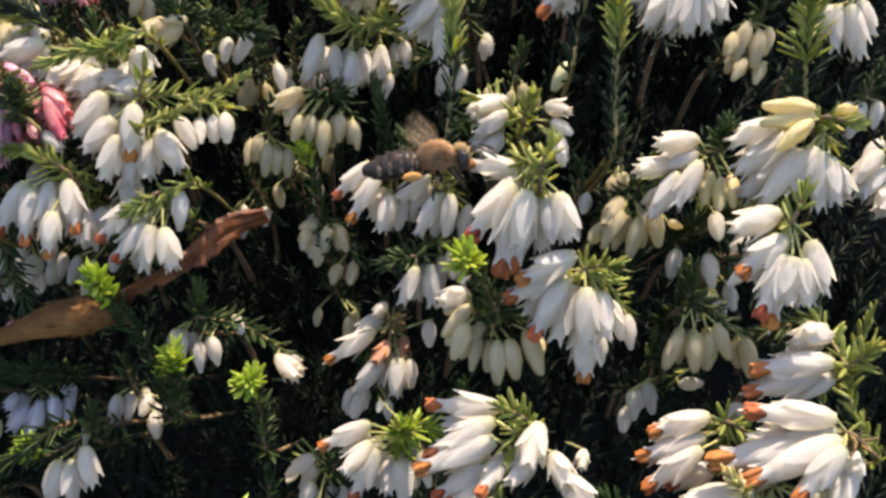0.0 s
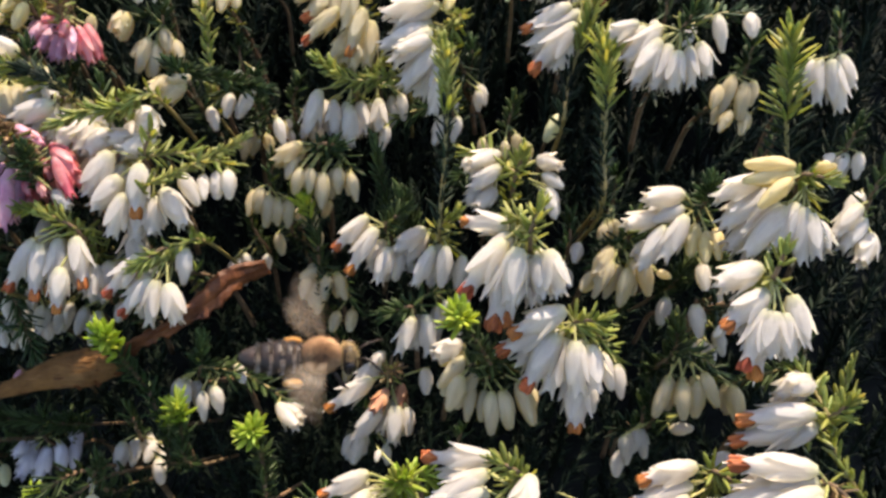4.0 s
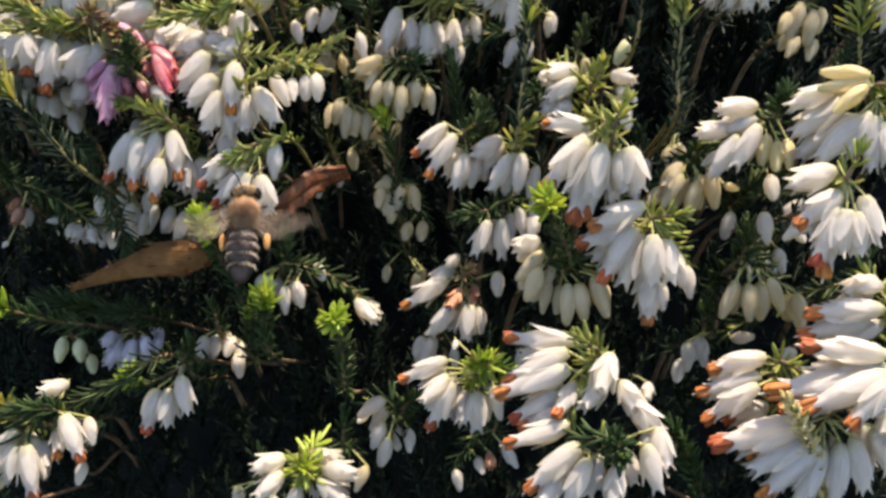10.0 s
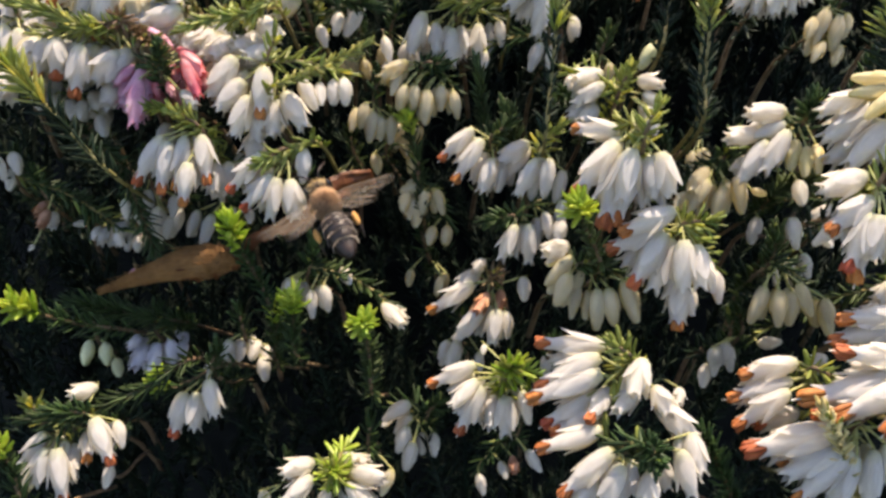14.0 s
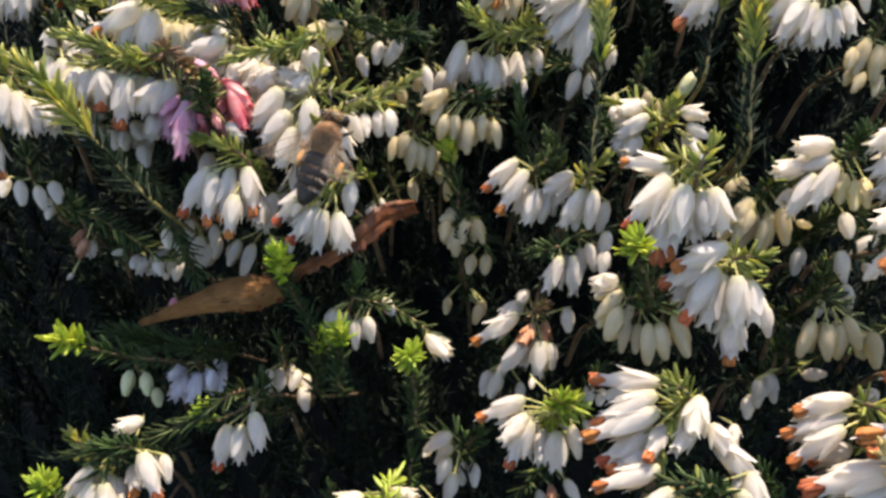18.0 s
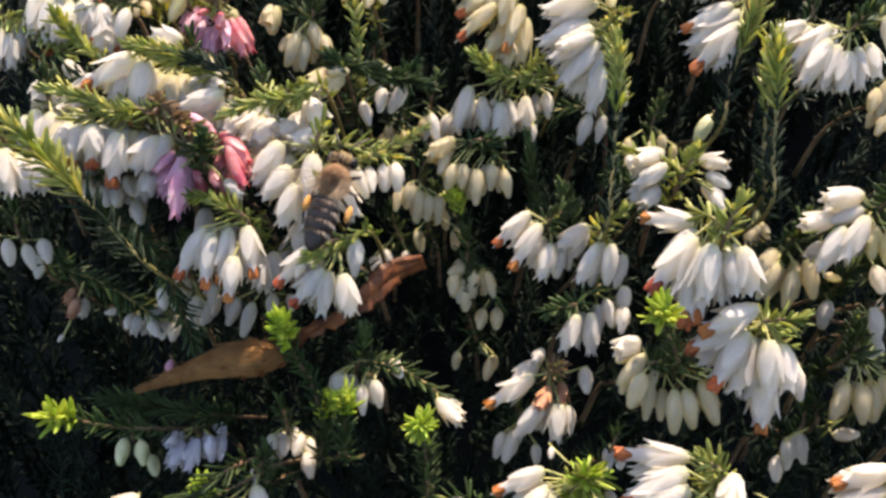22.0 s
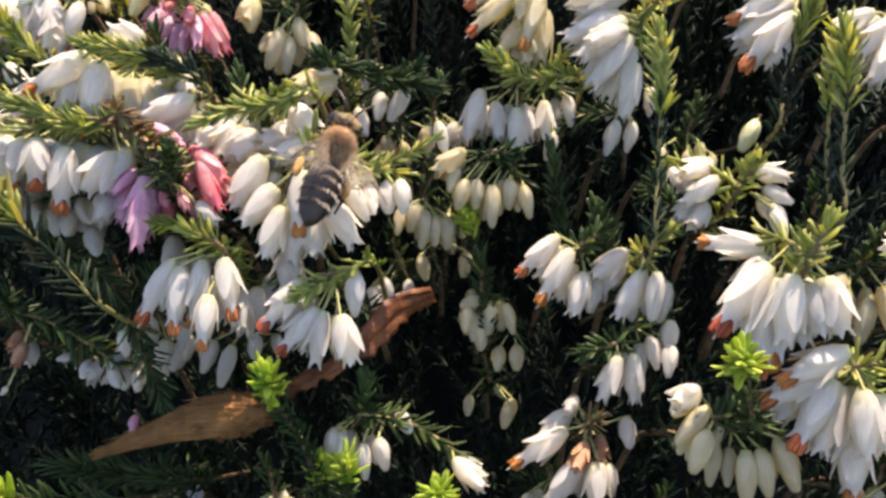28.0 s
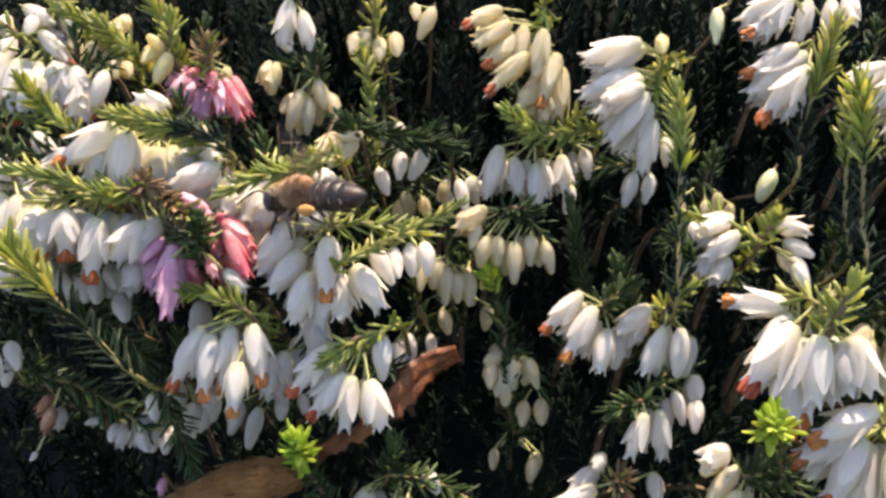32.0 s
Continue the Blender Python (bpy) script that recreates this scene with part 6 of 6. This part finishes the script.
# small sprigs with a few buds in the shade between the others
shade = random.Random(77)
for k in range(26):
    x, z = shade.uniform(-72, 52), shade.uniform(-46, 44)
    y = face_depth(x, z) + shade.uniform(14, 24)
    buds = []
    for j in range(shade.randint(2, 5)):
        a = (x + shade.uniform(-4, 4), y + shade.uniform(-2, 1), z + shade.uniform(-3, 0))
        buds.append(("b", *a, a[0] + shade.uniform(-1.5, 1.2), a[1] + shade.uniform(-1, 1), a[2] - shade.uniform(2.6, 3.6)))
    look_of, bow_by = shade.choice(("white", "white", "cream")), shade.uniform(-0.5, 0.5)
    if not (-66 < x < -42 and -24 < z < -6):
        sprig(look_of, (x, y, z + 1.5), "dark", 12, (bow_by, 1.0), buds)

# crowded bells half hidden behind the sunlit sprigs: middle, half width, half height, number
crowd = random.Random(31)
for colour, (x, y, z), wide, high, n in (
    ("cream", (-52.5, 105.0, 26.5), 5.0, 3.0, 14), ("white", (-43.5, 106.0, 22.5), 6.0, 2.8, 14), ("white", (-62.0, 107.5, 20.0), 8.0, 2.6, 14),
    ("cream", (-40.0, 103.5, 16.0), 3.0, 3.0, 9), ("white", (-68.0, 113.0, 38.0), 5.0, 2.0, 9), ("white", (-47.8, 106.0, 8.5), 4.0, 2.2, 8), ("white", (-38.5, 103.0, 7.0), 3.0, 2.4, 7),
):
    bells = []
    for k in range(n):
        a = (x + wide * (2 * (k + crowd.random()) / n - 1), y + crowd.uniform(-1.5, 2.0), z + crowd.uniform(-high, high))
        bells.append((crowd.choice("lllb"), *a, a[0] + crowd.uniform(-2.2, 1.0), a[1] - crowd.uniform(0.3, 1.6), a[2] - crowd.uniform(3.6, 4.8)))
    sprig(colour, (x, y + 2.0, z + high), "dark", 8, (0, 1), bells, 1.2)

# ---- the fallen leaf caught in the bush ----
def dead_leaf():
    """A dry leaf in two halves joined by a twisted neck: a shaggy, bulging half and a thin blade with a curled-over lip."""
    ctrl = [(-56.2, 102.5, -12.2), (-51.3, 102.0, -10.3), (-46.8, 101.3, -8.7), (-42.3, 100.6, -7.9), (-39.3, 100.3, -7.3), (-35.6, 99.0, -4.6), (-32.0, 99.5, -2.9), (-28.5, 102.0, -0.0), (-25.8, 105.0, 2.9), (-22.3, 108.0, 4.3)]
    spine = spline([P(*q) for q in ctrl], 8)
    base = spine[len(spine) // 2]
    root = thing("dead_leaf", base / MM, "curled brown dry leaf with frayed fibrous end, caught among sprigs", "leaf")
    marks = [8 * k for k in range(len(ctrl))]
    widths = (0.15, 0.9, 1.8, 2.3, 1.5, 0.7, 1.1, 1.6, 1.8, 1.1)
    n, m = len(spine), 17

    def rib(i):
        d = (spine[min(i + 1, n - 1)] - spine[max(i - 1, 0)]).normalized()
        return d, Vector((-d.z, 0, d.x)).normalized(), float(np.interp(i, marks, widths)) * MM

    def strip(name, first, last, bulge, mat):
        front = []
        for i in range(first, last + 1):
            d, up, half = rib(i)
            p = spine[i] - base
            across, back, row = -1.0, 0.0, []
            for k in range(m):
                u = k / (m - 1) * 2 - 1
                if bulge:
                    off = up * half * u + Vector((0, -0.85 * half * (1 - u * u), 0))
                else:
                    lean = -38 if u < 0.35 else -38 + 175 * (u - 0.35) / 0.65
                    across += 2 / (m - 1) * math.cos(radians(lean)) * 1.25
                    back += 2 / (m - 1) * math.sin(radians(lean)) * 1.25
                    off = up * half * across + Vector((0, half * (0.5 + back), 0))
                rough = noise.noise(Vector((i * 0.23, u * 2.2, 1.3 + bulge)))
                rag = noise.noise(Vector((i * 0.55, u, 8.1))) * abs(u) ** 3
                fine = math.sin(u * 19 + i * 0.25 + 2 * rough)
                row.append(p + off + up * MM * (0.35 * rough + 0.8 * rag) + Vector((0, MM * (0.45 * rough + 0.09 * fine), 0)))
            front.append(row)
        rows = last - first + 1
        verts = [q for row in front for q in row] + [q + Vector((0, 0.00017, 0.00004)) for row in front for q in row]
        faces = []
        for side in (0, 1):
            for i in range(rows - 1):
                for k in range(m - 1):
                    a = side * rows * m + i * m + k
                    f = (a, a + 1, a + m + 1, a + m)
                    faces.append(f if side else f[::-1])
        rim = [k for k in range(m)] + [i * m + m - 1 for i in range(1, rows)] + [(rows - 1) * m + k for k in range(m - 2, -1, -1)] + [i * m for i in range(rows - 2, 0, -1)]
        for a, b in zip(rim, rim[1:] + rim[:1]):
            faces.append((a, b, b + rows * m, a + rows * m))
        part(name, mesh_of(name, verts, faces, mat), root)

    strip("blade", marks[4], n - 1, 0, DRY)
    strip("shaggy_half", 0, marks[4] + 3, 1, DRY)
    rnd = random.Random(5)
    hv, hf = [], []
    for k in range(2100):
        i = rnd.randint(3, marks[4] + 1)
        d, up, half = rib(i)
        u = rnd.uniform(-1, 1) ** 1
        a = spine[i] - base + up * half * u + Vector((0, -0.85 * half * (1 - u * u) - 0.0001, 0))
        reach = rnd.uniform(2.0, 5.5) * MM
        # fibres run towards the tip and draw together there
        j = max(0, i - int(reach / (spine[1] - spine[0]).length))
        e, up2, half2 = rib(j)
        loose = rnd.random() ** 3
        b = spine[j] - base + up2 * (half2 * u + MM * loose * rnd.uniform(-0.3, 1.3)) + Vector((0, -0.85 * half2 * (1 - u * u) - 0.0001 - MM * loose * rnd.uniform(0, 0.8), 0))
        if j == 0:
            b -= d * MM * rnd.uniform(0, 1.2)
        v, f = tube([a, a.lerp(b, 0.5) + Vector((0, -0.00016, 0.0001)), b], (0.00006, 0.00005, 0.00002), 3)
        hf += [tuple(x + len(hv) for x in g) for g in f]
        hv += v
    part("frayed_fringe", mesh_of("frayed_fringe", hv, hf, FIBRE), root, label="frayed straw-coloured fibres")


dead_leaf()


# ---- the honeybee: head along +y, back along +z, millimetres ----
def ball(centre, size, seg=16, rings=10, squash=None):
    verts, faces = [], []
    for i in range(rings + 1):
        th = math.pi * i / rings
        for k in range(seg):
            a = 2 * math.pi * k / seg
            v = Vector((math.sin(th) * math.cos(a), -math.cos(th), math.sin(th) * math.sin(a)))
            if squash:
                v = squash(v)
            verts.append(P(centre[0] + v.x * size[0], centre[1] + v.y * size[1], centre[2] + v.z * size[2]))
    for i in range(rings):
        for k in range(seg):
            k2 = (k + 1) % seg
            faces.append((i * seg + k, (i + 1) * seg + k, (i + 1) * seg + k2, i * seg + k2))
    return verts, faces


def fur(centre, size, n, length, seed, lie=(0, -0.3, 0)):
    rnd = random.Random(seed)
    verts, faces = [], []
    for _ in range(n):
        v = Vector((rnd.gauss(0, 1), rnd.gauss(0, 1), rnd.gauss(0, 1))).normalized()
        a = Vector((centre[0] + v.x * size[0], centre[1] + v.y * size[1], centre[2] + v.z * size[2])) * MM
        way = (v + Vector(lie) + Vector((rnd.uniform(-.35, .35), rnd.uniform(-.35, .35), rnd.uniform(-.35, .35)))).normalized()
        b = a + way * length * MM * rnd.uniform(0.6, 1.2)
        u = way.cross(Vector((0.3, 0.5, 0.8))).normalized() * 0.035 * MM
        w = way.cross(u).normalized() * 0.035 * MM
        o = len(verts)
        verts += [a + u, a - u * 0.5 + w, a - u * 0.5 - w, b]
        faces += [(o, o + 1, o + 3), (o + 1, o + 2, o + 3), (o + 2, o, o + 3)]
    return verts, faces


def honeybee():
    bee = new("honeybee")
    bee.empty_display_size, bee.scale = 0.003, (BEE_SIZE,) * 3
    tagged(bee, "brown striped honeybee worker with furry thorax and orange pollen loads", "bee")
    thorax = part("thorax", mesh_of("thorax", *ball((0, 1.7, 0.1), (1.62, 1.95, 1.6)), CHITIN), bee)
    part("fur", mesh_of("fur", *fur((0, 1.7, 0.1), (1.58, 1.9, 1.56), 6200, 0.62, 1), HAIR), thorax, label="golden brown fur")
    head = part("head", mesh_of("head", *ball((0, 4.75, -0.35), (1.75, 0.95, 1.5)), CHITIN), bee)
    part("fur", mesh_of("fur", *fur((0, 4.6, -0.2), (1.5, 0.95, 1.4), 700, 0.5, 2, (0, 0.4, 0.2)), HAIR), head)
    for s in (-1, 1):
        part("eye", mesh_of("eye", *ball((s * 1.42, 4.8, -0.3), (0.55, 0.72, 1.15)), EYE_DARK), head, label="large dark compound eye")
        part("antenna", mesh_of("antenna", *tube([P(s * 0.5, 5.5, 0.2), P(s * 0.9, 6.5, 0.9), P(s * 1.2, 7.0, 0.8), P(s * 1.9, 8.0, 0.2), P(s * 2.3, 8.7, -0.3)], [0.00013, 0.00012, 0.00014, 0.00014, 0.0001], 6), CHITIN), head)
    part("tongue", mesh_of("tongue", *tube([P(0, 5.2, -1.6), P(0, 5.6, -2.6), P(0, 5.4, -3.4)], [0.0003, 0.0002, 0.0001], 6), CHITIN), head)
    # abdomen: overlapping rings, each with a pale hair band at its front
    stations = [(-0.1, 1.1), (-0.9, 1.85), (-2.1, 2.15), (-3.4, 2.15), (-4.7, 1.9), (-5.9, 1.4), (-7.0, 0.35)]
    abdomen = part("abdomen", mesh_of("abdomen", *ball((0, -3.6, -0.55), (1.6, 3.62, 1.4), squash=lambda v: Vector((v.x, v.y, v.z * (0.95 if v.z > 0 else 0.85)))), CHITIN), bee)
    for i in range(len(stations) - 1):
        (y0, r0), (y1, r1) = stations[i], stations[i + 1]
        r0, r1 = r0 * 0.85, r1 * 0.85
        prof = [(r0 * 0.98, y0), (r0 * 0.6 + r1 * 0.42, y0 * 0.55 + y1 * 0.45), (r1 * 1.015, y1 - 0.1), (r1 * 0.95, y1 - 0.13)]
        v, f = [], []
        for r, y in prof:
            for k in range(22):
                a = 2 * math.pi * k / 22
                v.append(P(r * math.cos(a), y, -0.35 - 0.04 * y * y * 0.25 + r * 0.88 * math.sin(a)))
        for a in range(3):
            for k in range(22):
                k2 = (k + 1) % 22
                f.append((a * 22 + k, a * 22 + k2, a * 22 + 22 + k2, a * 22 + 22 + k))
        part("segment", mesh_of("segment", v, f, CHITIN), abdomen, label="dark brown abdomen ring")
        if i < 5:
            rnd = random.Random(40 + i)
            hv, hf = [], []
            for _ in range(150):
                a = rnd.uniform(-0.35, math.pi + 0.35)
                y = y0 - rnd.uniform(0.0, 0.45 if i == 0 else 0.26) - 0.05
                r = r0 + (r1 - r0) * (y0 - y) / (y0 - y1)
                p = P(r * 1.0 * math.cos(a), y, -0.35 - 0.01 * y * y + r * 0.9 * math.sin(a))
                out = Vector((math.cos(a), 0, math.sin(a)))
                q = p + (out * 0.22 + Vector((0, -0.5, 0))) * MM * rnd.uniform(0.7, 1.2)
                w = Vector((-math.sin(a), 0, math.cos(a))) * 0.04 * MM
                o = len(hv)
                hv += [p + w, p - w, q, p + out * 0.08 * MM]
                hf += [(o, o + 1, o + 2), (o, o + 3, o + 2), (o + 1, o + 3, o + 2)]
            part("hair_band", mesh_of("hair_band", hv, hf, PALE_HAIR), abdomen, label="pale tan hair band")
    # legs
    for s in (-1, 1):
        for name, pts in (
            ("front_leg", [(0.8, 2.9, -1.2), (1.8, 3.8, -2.0), (2.0, 4.4, -3.1), (1.9, 5.0, -3.9)]),
            ("middle_leg", [(1.0, 1.7, -1.4), (2.5, 1.6, -2.1), (3.0, 0.9, -3.3), (3.2, 0.8, -4.3)]),
            ("hind_leg", [(1.0, 0.6, -1.3), (2.5, -0.6, -1.4), (2.9, -2.1, -2.1), (2.7, -3.6, -2.9)]),
        ):
            leg = part(name, mesh_of(name, *tube([P(s * x, y, z) for x, y, z in pts], (0.00024, 0.00024, 0.0002, 0.0001), 7), CHITIN), bee)
            if name == "hind_leg":
                part("pollen_load", mesh_of("pollen_load", *ball((s * 2.7, -1.3, -1.35), (0.45, 1.15, 0.6), 12, 8), POLLEN), leg, label="orange pollen load")
    wings = []
    for s in (-1, 1):
        for name, ln, wd, at in (("forewing", 8.6, 2.9, (1.15, 2.2, 1.1)), ("hindwing", 6.0, 2.0, (1.15, 1.1, 1.0))):
            edge = []
            for k in range(15):
                u = k / 14
                edge.append((u * ln, 0.45 * math.sin(u * 2.2) * wd * 0.3, 0))
            for k in range(14, -1, -1):
                u = k / 14
                edge.append((u * ln, -wd * (math.sin(min(1, u * 1.02) * math.pi) ** 0.8) * (0.45 + 0.55 * u) - 0.08, 0.0))
            verts = [P(s * x, y, z + 0.05 * x * math.sin(y * 3)) for x, y, z in edge]
            faces = [(k, k + 1, 28 - k, 29 - k) for k in range(14)]
            wing = part(name, mesh_of(name, verts, faces, MEMBRANE), bee, Matrix.Translation(P(s * at[0], at[1], at[2])), "clear veined membrane wing")
            for line in ([(0, 0, 0), (ln * 0.5, 0.42 * wd * 0.3, 0), (ln * 0.97, 0.1 * wd, 0)], [(0, -0.05, 0), (ln * 0.4, -wd * 0.25, 0), (ln * 0.85, -wd * 0.35, 0)], [(0, -0.1, 0), (ln * 0.35, -wd * 0.42, 0), (ln * 0.6, -wd * 0.8, 0)], [(ln * 0.45, 0.1, 0), (ln * 0.42, -wd * 0.5, 0)], [(ln * 0.7, 0.1, 0), (ln * 0.66, -wd * 0.6, 0)]):
                v, f = tube([P(s * x, y, z + 0.02) for x, y, z in line], [0.00004] * len(line), 4)
                part("vein", mesh_of("vein", v, f, VEIN), wing, label="brown wing vein")
            wings.append((wing, s, name, at))
    return bee, wings


BEE, WINGS = honeybee()

# seconds, middle of the body, way of the head, way of the back
BEE_ROWS = [
    (0.0, -2.93, 92.50, 9.64, 0.99, 0.00, 0.11, -0.10, -0.33, 0.94),
    (1.0, -2.24, 92.50, 10.47, 0.99, 0.09, 0.05, -0.01, -0.33, 0.94),
    (1.5, -1.68, 92.00, 10.76, 0.97, 0.22, 0.06, 0.01, -0.33, 0.94),
    (2.0, -2.54, 91.00, 9.64, 0.86, 0.50, 0.08, 0.13, -0.38, 0.92),
    (2.5, -5.21, 89.00, 5.45, 0.85, 0.52, -0.13, 0.35, -0.35, 0.87),
    (3.0, -6.07, 80.00, 1.58, 1.00, 0.00, 0.06, -0.04, -0.67, 0.74),
    (3.5, -13.70, 80.00, 0.47, 0.99, 0.00, -0.14, 0.10, -0.74, 0.66),
    (4.5, -13.79, 85.00, -12.50, 0.86, 0.47, 0.20, 0.26, -0.74, 0.62),
    (5.5, -12.62, 85.00, -24.16, 0.77, 0.45, 0.45, 0.05, -0.75, 0.66),
    (6.0, -13.40, 85.00, -27.09, 0.57, 0.41, 0.71, -0.15, -0.80, 0.58),
    (6.5, -15.30, 85.00, -27.43, 0.54, 0.42, 0.73, 0.10, -0.90, 0.43),
    (7.0, -17.03, 85.00, -26.67, 0.48, 0.58, 0.66, 0.19, -0.80, 0.57),
    (7.5, -23.17, 82.00, -24.06, 0.60, 0.52, 0.60, 0.21, -0.83, 0.51),
    (8.0, -24.90, 81.00, -21.37, 0.57, 0.00, 0.82, -0.14, -0.99, 0.10),
    (8.5, -23.53, 81.00, -15.89, 0.37, 0.41, 0.83, 0.06, -0.91, 0.42),
    (9.0, -23.65, 79.00, -9.83, 0.07, 0.34, 0.94, -0.02, -0.94, 0.34),
    (9.5, -27.12, 86.00, -8.37, -0.16, 0.38, 0.91, 0.05, -0.92, 0.38),
    (10.0, -31.00, 87.30, -4.80, -0.06, 0.40, 0.92, 0.02, -0.92, 0.40),
    (10.5, -31.17, 88.00, -3.75, 0.03, 0.34, 0.94, 0.00, -0.94, 0.34),
    (11.0, -30.71, 88.00, -3.56, -0.01, 0.35, 0.94, -0.00, -0.94, 0.35),
    (11.5, -30.41, 88.00, -3.25, 0.01, 0.31, 0.95, 0.00, -0.95, 0.31),
    (12.0, -28.15, 88.00, -4.95, -0.15, 0.36, 0.92, 0.04, -0.93, 0.36),
    (12.3, -25.67, 90.00, -6.81, -0.55, 0.43, 0.71, -0.12, -0.89, 0.45),
    (12.6, -25.49, 91.00, -8.37, -0.14, 0.50, 0.85, -0.03, -0.86, 0.50),
    (13.0, -25.65, 91.00, -6.80, -0.27, 0.49, 0.83, -0.06, -0.87, 0.49),
    (13.3, -25.58, 91.00, -4.96, -0.33, 0.41, 0.85, -0.05, -0.91, 0.42),
    (13.6, -25.75, 91.00, -4.75, -0.39, 0.48, 0.79, -0.09, -0.87, 0.48),
    (14.0, -25.07, 91.00, -2.29, -0.45, 0.54, 0.71, -0.15, -0.83, 0.53),
    (14.5, -26.71, 91.00, 2.98, -0.58, 0.37, 0.73, -0.08, -0.92, 0.39),
    (15.5, -30.14, 91.00, 6.10, -0.34, 0.30, 0.89, -0.01, -0.95, 0.31),
    (16.5, -33.61, 91.00, 6.89, 0.06, 0.34, 0.94, 0.00, -0.94, 0.34),
    (17.0, -33.63, 91.00, 8.34, 0.33, 0.21, 0.92, -0.02, -0.97, 0.23),
    (18.0, -32.70, 91.00, 8.54, 0.30, 0.16, 0.94, -0.03, -0.98, 0.18),
    (19.0, -33.13, 91.00, 8.34, 0.39, 0.13, 0.91, -0.05, -0.99, 0.16),
    (20.0, -33.03, 91.00, 8.23, 0.19, 0.00, 0.98, -0.05, -1.00, 0.01),
    (21.0, -33.23, 91.00, 9.57, 0.29, 0.24, 0.93, -0.01, -0.97, 0.25),
    (22.0, -32.28, 91.00, 10.42, 0.27, 0.29, 0.92, 0.00, -0.95, 0.30),
    (22.5, -31.92, 91.50, 11.22, 0.32, 0.42, 0.85, 0.05, -0.90, 0.43),
    (23.0, -31.43, 91.50, 12.50, 0.19, 0.39, 0.90, 0.02, -0.92, 0.39),
    (23.5, -31.57, 91.50, 12.51, 0.31, 0.42, 0.85, 0.05, -0.90, 0.42),
    (24.0, -31.93, 91.50, 12.79, 0.40, 0.50, 0.77, 0.11, -0.86, 0.50),
    (24.5, -31.74, 91.50, 13.23, 0.41, 0.63, 0.66, 0.18, -0.76, 0.62),
    (25.0, -31.42, 91.50, 13.26, 0.53, 0.63, 0.57, 0.26, -0.76, 0.60),
    (25.5, -30.58, 91.50, 14.30, 0.54, 0.70, 0.46, 0.02, -0.56, 0.83),
    (26.5, -31.18, 91.50, 14.80, 0.36, 0.65, 0.66, 0.17, -0.75, 0.64),
    (27.5, -32.00, 91.50, 15.30, 0.16, 0.50, 0.85, 0.30, -0.80, 0.45),
    (28.0, -31.70, 91.50, 15.80, 0.24, 0.40, 0.88, 0.45, -0.80, 0.25),
    (28.5, -32.00, 92.00, 16.85, -0.04, 0.62, 0.78, 0.30, -0.74, 0.60),
    (29.0, -32.71, 92.00, 17.90, -0.17, 0.75, 0.64, -0.11, -0.66, 0.75),
    (29.5, -33.58, 93.00, 20.14, -0.29, 0.94, 0.18, 0.01, -0.18, 0.98),
    (30.0, -33.78, 94.00, 19.36, -0.53, 0.83, 0.19, -0.07, -0.27, 0.96),
    (31.0, -35.67, 95.00, 19.70, -0.80, 0.60, 0.08, -0.10, -0.26, 0.96),
    (32.0, -35.94, 95.00, 20.47, -0.85, 0.53, 0.04, -0.12, -0.26, 0.96),
]


def bee_pose(x, y, z, hx, hy, hz, bx, by, bz):
    ahead, up = Vector((hx, hy, hz)).normalized(), Vector((bx, by, bz))
    side = ahead.cross(up).normalized()
    up = side.cross(ahead)
    turn = Matrix((side, ahead, up)).transposed().to_4x4()
    return BUSH @ Matrix.Translation(P(x, y, z)) @ turn @ Matrix.Translation(P(0, 0.65, 0))


# seconds, how far the wings are swept back, how high they are raised, and whether they beat
WING_ROWS = [(0.0, 12, 14, 1), (8.0, 22, 10, 1), (14.4, 22, 10, 1), (14.6, 44, 16, 0), (21.5, 46, 18, 0), (22.0, 46, 48, 0), (23.2, 50, 44, 0), (24.0, 58, 24, 0), (28.0, 58, 24, 0), (28.4, 16, 22, 0), (29.0, 16, 28, 0), (29.5, 36, 46, 0), (32.0, 48, 52, 0)]


def motions():
    walk(BEE, [(row[0], bee_pose(*row[1:])) for row in BEE_ROWS])
    ts = [r[0] for r in WING_ROWS]
    for wing, s, name, at in WINGS:
        rows = []
        times = [k / FPS for k in range(0, int(14.4 * FPS) + 1)] + [t for t in ts if t > 14.4]
        for t in times:
            sweep, lift = np.interp(t, ts, [r[1] for r in WING_ROWS]), np.interp(t, ts, [r[2] for r in WING_ROWS])
            beat = t <= 14.4
            if beat:
                phase = math.sin(2 * math.pi * round(t * FPS) / 3)
                lift, sweep = lift + 30 * phase, sweep + 34 * phase
            back = sweep + (14 if name == "hindwing" else 0)
            rows.append((t, pose(s * at[0] * MM, at[1] * MM, at[2] * MM, 0, 0, -s * back) @ pose(0, 0, 0, 0, -s * lift, 0)))
        walk(wing, rows)


motions()
